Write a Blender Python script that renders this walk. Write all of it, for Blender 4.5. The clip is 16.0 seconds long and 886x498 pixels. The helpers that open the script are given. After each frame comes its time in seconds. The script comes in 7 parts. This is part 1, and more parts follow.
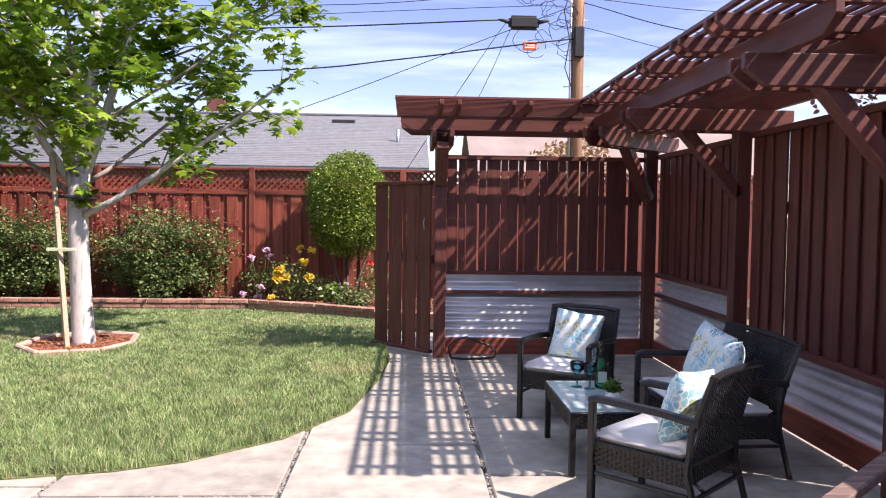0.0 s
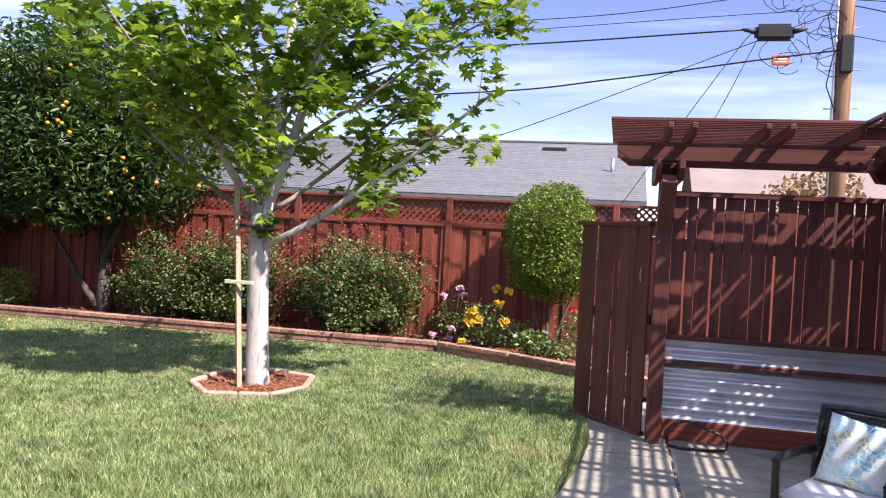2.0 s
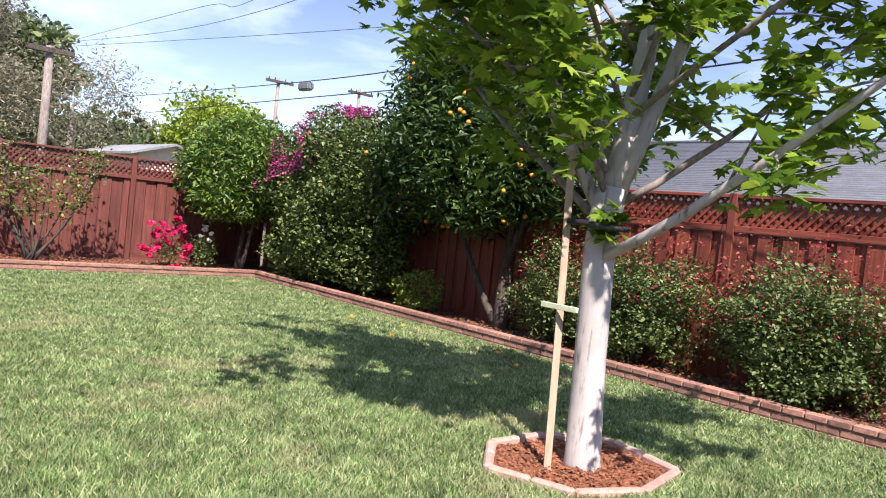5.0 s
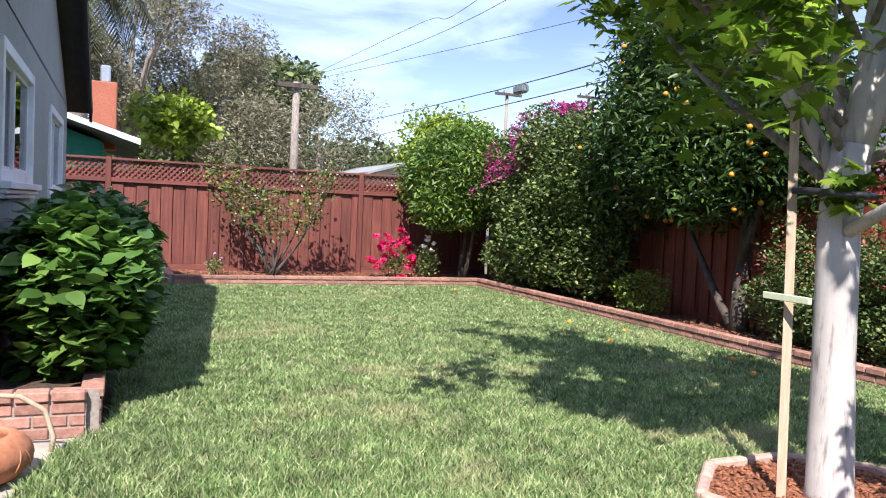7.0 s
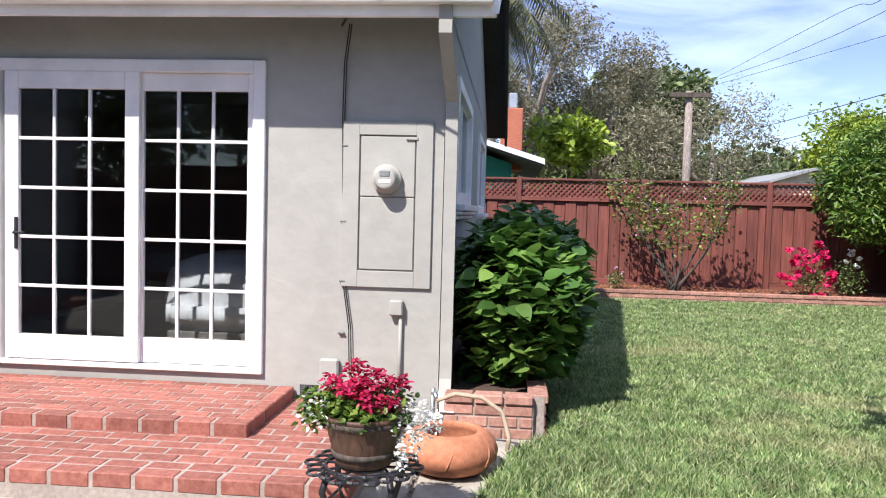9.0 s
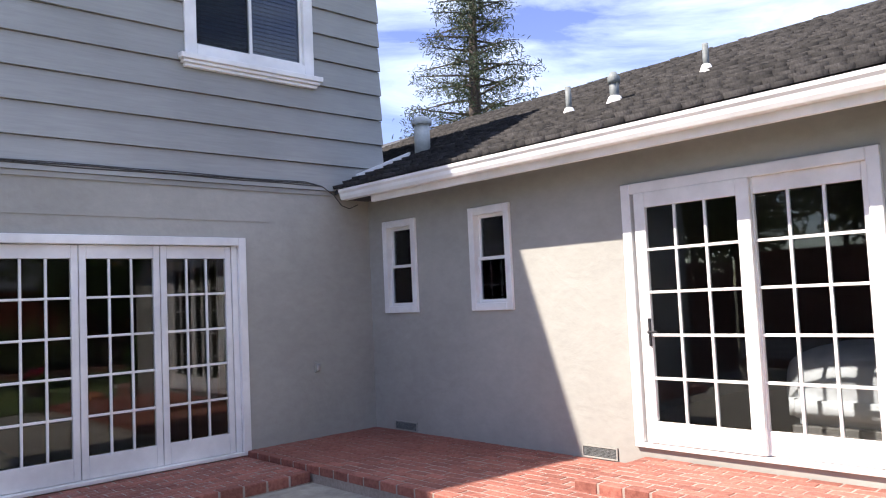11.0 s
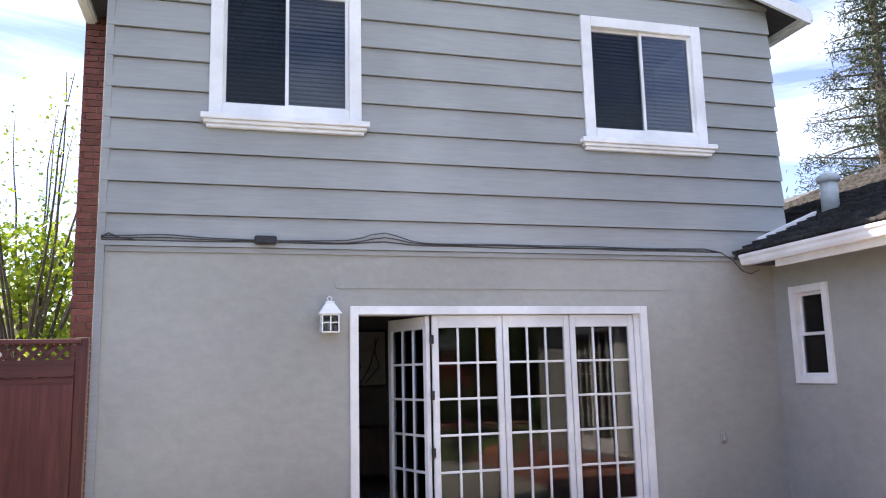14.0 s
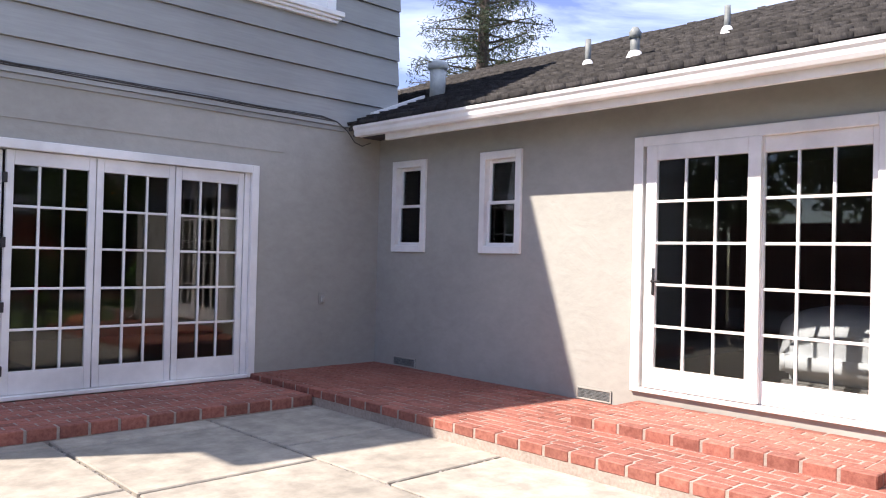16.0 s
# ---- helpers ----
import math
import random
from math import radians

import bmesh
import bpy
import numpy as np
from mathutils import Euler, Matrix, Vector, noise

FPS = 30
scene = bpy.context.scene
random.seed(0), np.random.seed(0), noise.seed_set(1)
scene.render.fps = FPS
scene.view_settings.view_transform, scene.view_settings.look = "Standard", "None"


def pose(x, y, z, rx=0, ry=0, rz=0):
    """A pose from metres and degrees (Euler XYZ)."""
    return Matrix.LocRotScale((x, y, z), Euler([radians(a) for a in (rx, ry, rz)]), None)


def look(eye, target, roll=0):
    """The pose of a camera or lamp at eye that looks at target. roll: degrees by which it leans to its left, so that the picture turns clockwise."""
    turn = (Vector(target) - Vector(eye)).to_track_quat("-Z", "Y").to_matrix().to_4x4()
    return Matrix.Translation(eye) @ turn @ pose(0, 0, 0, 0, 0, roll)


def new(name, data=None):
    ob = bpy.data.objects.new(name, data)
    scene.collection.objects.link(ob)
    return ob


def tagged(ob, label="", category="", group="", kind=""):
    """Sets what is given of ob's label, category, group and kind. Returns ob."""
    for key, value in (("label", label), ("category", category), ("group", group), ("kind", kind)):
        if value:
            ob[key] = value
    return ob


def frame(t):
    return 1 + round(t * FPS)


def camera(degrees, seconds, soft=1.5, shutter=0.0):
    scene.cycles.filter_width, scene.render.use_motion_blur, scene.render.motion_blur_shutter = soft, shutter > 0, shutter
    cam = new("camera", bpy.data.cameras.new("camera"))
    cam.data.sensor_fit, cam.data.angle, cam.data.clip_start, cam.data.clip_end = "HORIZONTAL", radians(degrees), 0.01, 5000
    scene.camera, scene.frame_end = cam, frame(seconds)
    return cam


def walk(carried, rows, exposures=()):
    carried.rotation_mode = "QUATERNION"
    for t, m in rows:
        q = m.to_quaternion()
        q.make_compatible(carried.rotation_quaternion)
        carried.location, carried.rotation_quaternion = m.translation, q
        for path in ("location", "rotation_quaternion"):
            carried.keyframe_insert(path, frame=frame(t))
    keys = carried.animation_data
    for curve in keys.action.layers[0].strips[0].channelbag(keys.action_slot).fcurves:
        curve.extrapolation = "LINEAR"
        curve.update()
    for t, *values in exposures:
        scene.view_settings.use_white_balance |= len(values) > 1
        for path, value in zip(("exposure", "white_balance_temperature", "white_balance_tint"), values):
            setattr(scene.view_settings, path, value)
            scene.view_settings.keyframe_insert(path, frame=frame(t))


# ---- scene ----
cam = camera(59.5, 16.0, soft=1.1)
METRES, EYE, TILT, LEAN, TURN = 6.9, 1.5, 0.0, 0.0, -2.6
ROWS = [
    (0.0, 0.0, 0.0, 0.0, 0.03, -2.7, -0.69),
    (0.5, 0.007, 0.0274, 0.0111, 4.18, -2.11, -0.92),
    (1.0, 0.0069, 0.0719, 0.0192, 8.33, -1.61, -1.43),
    (1.5, -0.0024, 0.1259, 0.0233, 11.73, -1.2, -2.15),
    (2.0, -0.0114, 0.1909, 0.0208, 15.47, -1.16, -2.97),
    (2.5, -0.0263, 0.2656, 0.0173, 19.71, -1.17, -3.65),
    (3.0, -0.033, 0.3411, 0.0152, 24.97, -1.22, -4.36),
    (3.5, -0.0434, 0.4201, 0.0166, 31.36, -1.33, -5.16),
    (4.0, -0.0561, 0.4974, 0.0175, 38.3, -1.42, -5.97),
    (4.5, -0.0664, 0.5707, 0.0124, 45.42, -1.71, -6.41),
    (5.0, -0.0806, 0.6381, 0.0058, 52.3, -2.14, -6.13),
    (7.5, -0.1266, 0.7273, -0.0116, 73.34, -2.68, -2.55),
    (8.0, -0.1241, 0.7229, -0.0114, 77.93, -2.71, -2.94),
    (8.5, -0.127, 0.7072, -0.0108, 86.9, -2.95, -2.8),
    (9.0, -0.1313, 0.6789, -0.0087, 97.61, -2.81, -1.48),
    (9.5, -0.1283, 0.663, -0.0056, 107.95, -1.86, 0.17),
    (10.0, -0.1204, 0.6655, -0.0014, 118.51, -0.32, 1.44),
    (12.5, -0.04, 0.714, 0.022, 163.6, 8.87, 1.76),
    (13.0, -0.0374, 0.7175, 0.0239, 166.91, 10.27, 1.49),
    (13.5, -0.038, 0.7185, 0.0232, 168.15, 10.45, 1.36),
    (14.0, -0.0396, 0.7166, 0.0181, 167.42, 8.99, 1.31),
    (14.5, -0.0424, 0.7087, 0.0016, 165.12, 6.36, 1.18),
    (15.0, -0.0465, 0.6966, -0.0141, 160.28, 2.69, 0.68),
    (15.5, -0.0489, 0.6865, -0.0194, 150.42, 0.57, -0.42),
    (16.0, -0.0521, 0.6806, -0.0195, 138.85, 0.65, -1.45),
]
walk(cam, [(t, pose(0, 0, EYE, TILT, LEAN, TURN) @ pose(METRES * x, METRES * y, METRES * z, 90 + pitch, roll, yaw)) for t, x, y, z, yaw, pitch, roll in ROWS],
     [(0.0, 1.36, 6900, 24), (2.5, 1.27, 6700, 23), (5.0, 1.16, 6600, 20), (7.5, 1.22, 6350, 15), (8.5, 1.16, 6350, 15), (9.0, 1.02, 6350, 15), (10.0, 1.08, 6500, 16), (12.5, 1.98, 7300, 14), (14.5, 1.98, 7250, 14), (15.0, 1.9, 7250, 14), (15.5, 1.68, 7100, 16), (16.0, 1.45, 7000, 17)])

# ---------- world, sun ----------
SUN = Vector((0.145, -0.08, 0.192)).normalized()
world = bpy.data.worlds.new("world")
scene.world = world
world.use_nodes = True
wn, wl = world.node_tree.nodes, world.node_tree.links
wn.clear()
w_out = wn.new("ShaderNodeOutputWorld")
w_bg = wn.new("ShaderNodeBackground")
w_sky = wn.new("ShaderNodeTexSky")
w_sky.sky_type = "NISHITA"
w_sky.sun_disc = False
w_sky.sun_elevation = math.asin(SUN.z)
w_sky.sun_rotation = math.atan2(SUN.x, SUN.y)
w_sky.air_density = 1.0
w_sky.dust_density = 0.05
w_sky.ozone_density = 3.0
w_co = wn.new("ShaderNodeTexCoord")
w_map = wn.new("ShaderNodeMapping")
w_map.inputs["Scale"].default_value = (1.2, 2.6, 9.0)
w_map.inputs["Rotation"].default_value = (0.25, 0.1, 0.4)
w_noise = wn.new("ShaderNodeTexNoise")
w_noise.inputs["Scale"].default_value = 1.6
w_noise.inputs["Detail"].default_value = 9
w_noise.inputs["Roughness"].default_value = 0.58
w_noise.inputs["Distortion"].default_value = 0.5
w_ramp = wn.new("ShaderNodeValToRGB")
w_ramp.color_ramp.elements[0].position = 0.48
w_ramp.color_ramp.elements[1].position = 0.92
w_ramp.color_ramp.elements[0].color = (0, 0, 0, 1)
w_ramp.color_ramp.elements[1].color = (0.9, 0.9, 0.9, 1)
w_mix = wn.new("ShaderNodeMixRGB")
w_mix.inputs[2].default_value = (4.1, 5.0, 6.2, 1)
wl.new(w_co.outputs["Generated"], w_map.inputs["Vector"])
wl.new(w_map.outputs[0], w_noise.inputs["Vector"])
# cloud mix thickens towards the unseen zenith, added as fill light for shaded places
w_sep = wn.new("ShaderNodeSeparateXYZ")
w_zenith_fill = wn.new("ShaderNodeMath")
w_zenith_fill.operation = "MULTIPLY_ADD"
w_zenith_fill.inputs[1].default_value = 0.22
wl.new(w_co.outputs["Generated"], w_sep.inputs[0])
wl.new(w_sep.outputs["Z"], w_zenith_fill.inputs[0])
wl.new(w_noise.outputs["Fac"], w_zenith_fill.inputs[2])
wl.new(w_zenith_fill.outputs[0], w_ramp.inputs[0])
wl.new(w_ramp.outputs[0], w_mix.inputs[0])
w_hs = wn.new("ShaderNodeHueSaturation")
w_hs.inputs["Hue"].default_value = 0.524
w_hs.inputs["Saturation"].default_value = 1.08
w_hs.inputs["Value"].default_value = 0.66
wl.new(w_sky.outputs[0], w_hs.inputs["Color"])
wl.new(w_hs.outputs[0], w_mix.inputs[1])
wl.new(w_mix.outputs[0], w_bg.inputs["Color"])
w_bg.inputs["Strength"].default_value = 0.142
wl.new(w_bg.outputs[0], w_out.inputs["Surface"])

sun_data = bpy.data.lights.new("sun", "SUN")
sun_data.energy = 3.9
sun_data.angle = radians(0.6)
sun_data.color = (1.0, 0.95, 0.87)
sun = new("sun", sun_data)
sun.matrix_world = look(SUN * 40, (0, 0, 0))


# ---------- materials ----------
def nodes_of(name):
    m = bpy.data.materials.new(name)
    m.use_nodes = True
    nt = m.node_tree
    return m, nt.nodes, nt.links, nt.nodes["Principled BSDF"]


def mat(name, c1, c2, scale=(8, 8, 8), coarse=1.2, rough=0.7, bump=0.15, metal=0.0, vary=0.12, detail=6, dist=0.01, spec=0.5, island=False, ramp=(0.35, 0.7), bump2=0.0):
    """A two-scale procedural surface: fine grain between two colours, coarse stains, and a change from piece to piece."""
    m, n, l, b = nodes_of(name)
    geo = n.new("ShaderNodeNewGeometry")
    mp = n.new("ShaderNodeMapping")
    mp.inputs["Scale"].default_value = scale
    l.new(geo.outputs["Position"], mp.inputs["Vector"])
    n1 = n.new("ShaderNodeTexNoise")
    n1.inputs["Scale"].default_value = 1.0
    n1.inputs["Detail"].default_value = detail
    n1.inputs["Roughness"].default_value = 0.65
    l.new(mp.outputs[0], n1.inputs["Vector"])
    rp = n.new("ShaderNodeValToRGB")
    rp.color_ramp.elements[0].position, rp.color_ramp.elements[1].position = ramp
    rp.color_ramp.elements[0].color = (*c1, 1)
    rp.color_ramp.elements[1].color = (*c2, 1)
    l.new(n1.outputs["Fac"], rp.inputs[0])
    n2 = n.new("ShaderNodeTexNoise")
    n2.inputs["Scale"].default_value = coarse
    n2.inputs["Detail"].default_value = 4
    l.new(geo.outputs["Position"], n2.inputs["Vector"])
    info = n.new("ShaderNodeObjectInfo")
    src = geo.outputs["Random Per Island"] if island else info.outputs["Random"]
    r1 = n.new("ShaderNodeMapRange")
    r1.inputs["To Min"].default_value, r1.inputs["To Max"].default_value = 1 - vary, 1 + vary
    l.new(src, r1.inputs["Value"])
    r2 = n.new("ShaderNodeMapRange")
    r2.inputs["From Min"].default_value, r2.inputs["From Max"].default_value = 0.3, 0.7
    r2.inputs["To Min"].default_value, r2.inputs["To Max"].default_value = 0.84, 1.12
    l.new(n2.outputs["Fac"], r2.inputs["Value"])
    mu = n.new("ShaderNodeMath")
    mu.operation = "MULTIPLY"
    l.new(r1.outputs[0], mu.inputs[0])
    l.new(r2.outputs[0], mu.inputs[1])
    hs = n.new("ShaderNodeHueSaturation")
    l.new(rp.outputs[0], hs.inputs["Color"])
    l.new(mu.outputs[0], hs.inputs["Value"])
    l.new(hs.outputs[0], b.inputs["Base Color"])
    b.inputs["Roughness"].default_value = rough
    b.inputs["Metallic"].default_value = metal
    b.inputs["Specular IOR Level"].default_value = spec
    if bump:
        bp = n.new("ShaderNodeBump")
        bp.inputs["Strength"].default_value = bump
        bp.inputs["Distance"].default_value = dist
        l.new(n1.outputs["Fac"], bp.inputs["Height"])
        l.new(bp.outputs[0], b.inputs["Normal"])
        if bump2:
            n3 = n.new("ShaderNodeTexNoise")
            n3.inputs["Scale"].default_value = 2.6
            n3.inputs["Detail"].default_value = 3
            n3.inputs["Distortion"].default_value = 1.4
            l.new(geo.outputs["Position"], n3.inputs["Vector"])
            b2 = n.new("ShaderNodeBump")
            b2.inputs["Strength"].default_value = bump2
            b2.inputs["Distance"].default_value = 0.05
            l.new(n3.outputs["Fac"], b2.inputs["Height"])
            l.new(b2.outputs[0], bp.inputs["Normal"])
    return m


def leaf_mat(name, dark, mid, light, trans=0.3, rough=0.45, spec=0.4):
    m, n, l, b = nodes_of(name)
    geo = n.new("ShaderNodeNewGeometry")
    rp = n.new("ShaderNodeValToRGB")
    e = rp.color_ramp.elements
    e[0].color, e[1].color = (*dark, 1), (*light, 1)
    k = e.new(0.55)
    k.color = (*mid, 1)
    l.new(geo.outputs["Random Per Island"], rp.inputs[0])
    n2 = n.new("ShaderNodeTexNoise")
    n2.inputs["Scale"].default_value = 2.2
    l.new(geo.outputs["Position"], n2.inputs["Vector"])
    r2 = n.new("ShaderNodeMapRange")
    r2.inputs["From Min"].default_value, r2.inputs["From Max"].default_value = 0.3, 0.7
    r2.inputs["To Min"].default_value, r2.inputs["To Max"].default_value = 0.75, 1.25
    l.new(n2.outputs["Fac"], r2.inputs["Value"])
    hs = n.new("ShaderNodeHueSaturation")
    l.new(rp.outputs[0], hs.inputs["Color"])
    l.new(r2.outputs[0], hs.inputs["Value"])
    l.new(hs.outputs[0], b.inputs["Base Color"])
    b.inputs["Roughness"].default_value = rough
    b.inputs["Specular IOR Level"].default_value = spec
    tr = n.new("ShaderNodeBsdfTranslucent")
    l.new(hs.outputs[0], tr.inputs["Color"])
    mx = n.new("ShaderNodeMixShader")
    mx.inputs[0].default_value = trans
    l.new(b.outputs[0], mx.inputs[1])
    l.new(tr.outputs[0], mx.inputs[2])
    l.new(mx.outputs[0], n["Material Output"].inputs["Surface"])
    return m


def glass_mat(name, tint, ior=1.5):
    m, n, l, b = nodes_of(name)
    n.remove(b)
    tr = n.new("ShaderNodeBsdfTransparent")
    tr.inputs["Color"].default_value = (*tint, 1)
    gl = n.new("ShaderNodeBsdfGlossy")
    gl.inputs["Roughness"].default_value = 0.01
    fr = n.new("ShaderNodeFresnel")
    fr.inputs["IOR"].default_value = ior
    mx = n.new("ShaderNodeMixShader")
    l.new(fr.outputs[0], mx.inputs[0])
    l.new(tr.outputs[0], mx.inputs[1])
    l.new(gl.outputs[0], mx.inputs[2])
    l.new(mx.outputs[0], n["Material Output"].inputs["Surface"])
    return m


RED1, RED2 = (0.15, 0.032, 0.019), (0.30, 0.076, 0.044)
wood_z = mat("stained wood upright", RED1, RED2, (30, 30, 1.6), 1.5, 0.6, 0.25, vary=0.2)
wood_x = mat("stained wood lengthwise", RED1, RED2, (1.6, 30, 30), 1.5, 0.6, 0.25, vary=0.16)
wood_y = mat("stained wood crosswise", RED1, RED2, (30, 1.6, 30), 1.5, 0.6, 0.25, vary=0.16)
DK1, DK2 = (0.092, 0.027, 0.021), (0.175, 0.053, 0.039)
pwood_z = mat("dark stained wood upright", DK1, DK2, (26, 26, 1.5), 1.5, 0.5, 0.25, vary=0.15)
pwood_x = mat("dark stained wood lengthwise", DK1, DK2, (1.5, 26, 26), 1.5, 0.5, 0.25, vary=0.15)
pwood_y = mat("dark stained wood crosswise", DK1, DK2, (26, 1.5, 26), 1.5, 0.5, 0.25, vary=0.15)
MD1, MD2 = (0.125, 0.036, 0.027), (0.235, 0.073, 0.053)
mwood_z = mat("weathered red stain upright", MD1, MD2, (26, 26, 1.5), 1.5, 0.65, 0.25, vary=0.16)
mwood_y = mat("weathered red stain crosswise", MD1, MD2, (26, 1.5, 26), 1.5, 0.65, 0.25, vary=0.15)
stucco = mat("grey stucco", (0.365, 0.363, 0.332), (0.41, 0.406, 0.372), (7, 7, 11), 0.5, 0.9, 0.22, vary=0.02, dist=0.012, spec=0.2, bump2=0.15)
siding_m = mat("grey painted siding", (0.325, 0.335, 0.325), (0.375, 0.385, 0.373), (3, 30, 40), 0.7, 0.6, 0.08, vary=0.04, spec=0.3)
white = mat("white paint", (0.80, 0.80, 0.79), (0.87, 0.87, 0.86), (9, 9, 9), 1.5, 0.4, 0.04, vary=0.02)
concrete = mat("concrete", (0.265, 0.245, 0.212), (0.44, 0.405, 0.345), (5, 5, 5), 0.8, 0.85, 0.25, vary=0.09, detail=9, spec=0.25)
pebble_m = mat("joint pebbles", (0.13, 0.12, 0.11), (0.38, 0.35, 0.32), (60, 60, 60), 3, 0.8, 0.6, vary=0.2, island=True)
soil = mat("soil", (0.05, 0.033, 0.024), (0.13, 0.08, 0.055), (16, 16, 16), 1.2, 0.95, 0.9, vary=0.02, dist=0.03)
earth = mat("far ground", (0.10, 0.10, 0.05), (0.2, 0.18, 0.11), (0.6, 0.6, 0.6), 0.1, 0.95, 0.2, vary=0.0)
turf = mat("turf", (0.06, 0.085, 0.025), (0.20, 0.20, 0.085), (14, 14, 14), 1.1, 0.95, 0.7, vary=0.0, dist=0.03)
mulch_m = mat("bark mulch", (0.14, 0.045, 0.02), (0.42, 0.165, 0.08), (40, 40, 40), 3, 0.9, 0.6, vary=0.3, island=True)
brick_pave = mat("red paving brick", (0.235, 0.072, 0.052), (0.385, 0.15, 0.11), (30, 30, 30), 1.6, 0.75, 0.3, vary=0.24)
mortar = mat("mortar", (0.30, 0.25, 0.215), (0.42, 0.36, 0.315), (40, 40, 40), 2, 0.95, 0.5, vary=0.0)
brick_edge = mat("edging brick", (0.30, 0.14, 0.105), (0.48, 0.27, 0.205), (26, 26, 26), 1.5, 0.85, 0.35, vary=0.22)
pink_paver = mat("pink edging paver", (0.40, 0.25, 0.195), (0.56, 0.39, 0.32), (26, 26, 26), 1.5, 0.85, 0.35, vary=0.12)
brick_chim = mat("chimney brick", (0.13, 0.04, 0.034), (0.22, 0.075, 0.06), (26, 26, 26), 1.5, 0.8, 0.3, vary=0.25, island=True)
galv = mat("galvanised fittings", (0.45, 0.47, 0.48), (0.60, 0.62, 0.63), (12, 12, 12), 2.0, 0.4, 0.05, metal=0.9, vary=0.03)
sheet_steel = mat("corrugated steel", (0.66, 0.68, 0.70), (0.80, 0.82, 0.84), (3, 12, 12), 2.0, 0.28, 0.05, metal=0.6, vary=0.03)
shake_m = mat("weathered shakes", (0.012, 0.011, 0.0115), (0.042, 0.039, 0.039), (60, 60, 18), 1.3, 0.85, 0.5, vary=0.5, island=True)
shingle_far = mat("grey roof shingles", (0.105, 0.112, 0.125), (0.17, 0.178, 0.195), (45, 45, 45), 6.0, 0.9, 0.15, vary=0.07, island=True)
wicker = mat("black wicker", (0.006, 0.006, 0.007), (0.016, 0.016, 0.018), (60, 60, 60), 6, 0.38, 0.3, vary=0.1)
black = mat("black iron", (0.012, 0.012, 0.015), (0.03, 0.03, 0.036), (40, 40, 40), 6, 0.45, 0.3, vary=0.05)
cushion = mat("white cushion cloth", (0.70, 0.69, 0.67), (0.80, 0.79, 0.77), (120, 120, 120), 5, 0.9, 0.15, vary=0.03)
bark_w = mat("whitewashed bark", (0.19, 0.17, 0.16), (0.53, 0.495, 0.47), (22, 22, 3.2), 4, 0.85, 0.5, vary=0.0, ramp=(0.30, 0.47))
bark_g = mat("grey bark", (0.19, 0.155, 0.13), (0.40, 0.345, 0.30), (26, 26, 6), 3, 0.9, 0.5, vary=0.1)
bark_d = mat("dark bark", (0.045, 0.036, 0.03), (0.12, 0.095, 0.078), (26, 26, 6), 3, 0.9, 0.6, vary=0.1)
raw_wood = mat("pale stake wood", (0.40, 0.30, 0.20), (0.58, 0.46, 0.34), (40, 40, 2.5), 3, 0.8, 0.3, vary=0.05)
pole_wood = mat("utility pole wood", (0.20, 0.11, 0.06), (0.37, 0.215, 0.125), (24, 24, 1.2), 2, 0.9, 0.5, vary=0.05)
terracotta = mat("terracotta", (0.42, 0.155, 0.075), (0.56, 0.23, 0.125), (24, 24, 24), 3, 0.8, 0.15, vary=0.03)
tub_wood = mat("brown barrel wood", (0.06, 0.03, 0.02), (0.14, 0.075, 0.045), (40, 40, 3), 4, 0.6, 0.3, vary=0.1)
# indoor grey is kept dark: the rooms' dimness is put into the colour
dark_room = mat("room paint with dimness in its tone", (0.15, 0.14, 0.13), (0.19, 0.18, 0.17), (5, 5, 5), 1, 0.9, 0.05, vary=0.0)
room_floor = mat("room floor boards", (0.16, 0.10, 0.06), (0.26, 0.17, 0.10), (2, 20, 20), 1, 0.5, 0.1, vary=0.0)
# near-black base colour carries the shade under the eaves
shade_soffit = mat("eave boards in shade tone", (0.05, 0.05, 0.052), (0.075, 0.075, 0.078), (3, 20, 20), 1, 0.8, 0.1, vary=0.05)
linen = mat("bed linen", (0.55, 0.56, 0.58), (0.7, 0.71, 0.73), (8, 8, 8), 3, 0.9, 0.2, vary=0.02)
cable_m = mat("black cable", (0.01, 0.01, 0.011), (0.025, 0.025, 0.027), (30, 30, 30), 2, 0.6, 0.0)
grey_cable = mat("grey painted cable", (0.03, 0.03, 0.032), (0.09, 0.09, 0.092), (30, 30, 30), 2, 0.6, 0.0)
blind_m = mat("window blind slats", (0.20, 0.22, 0.25), (0.27, 0.29, 0.32), (3, 20, 60), 2, 0.6, 0.0, vary=0.05)
green_wall = mat("green painted wall", (0.02, 0.22, 0.13), (0.03, 0.28, 0.165), (8, 8, 8), 1, 0.8, 0.1, vary=0.02)
rose_wall = mat("rose beige wall", (0.26, 0.19, 0.16), (0.33, 0.25, 0.215), (6, 6, 6), 1, 0.9, 0.1, vary=0.02)
beige_wall = mat("beige wall", (0.5, 0.45, 0.38), (0.6, 0.54, 0.46), (6, 6, 6), 1, 0.9, 0.1, vary=0.02)
pale_vent = mat("pale vent paint", (0.42, 0.46, 0.45), (0.55, 0.58, 0.57), (20, 20, 20), 3, 0.6, 0.1, vary=0.05)
vent_paint = mat("grey vent paint", (0.13, 0.15, 0.15), (0.22, 0.24, 0.24), (20, 20, 20), 3, 0.6, 0.1, vary=0.05)
glass = glass_mat("window glass", (0.72, 0.75, 0.76))
screen_mesh = glass_mat("insect screen", (0.74, 0.75, 0.76), 1.05)
glass_teal = glass_mat("teal glass", (0.45, 0.84, 0.90))
glass_green = glass_mat("green glass", (0.25, 0.76, 0.48))
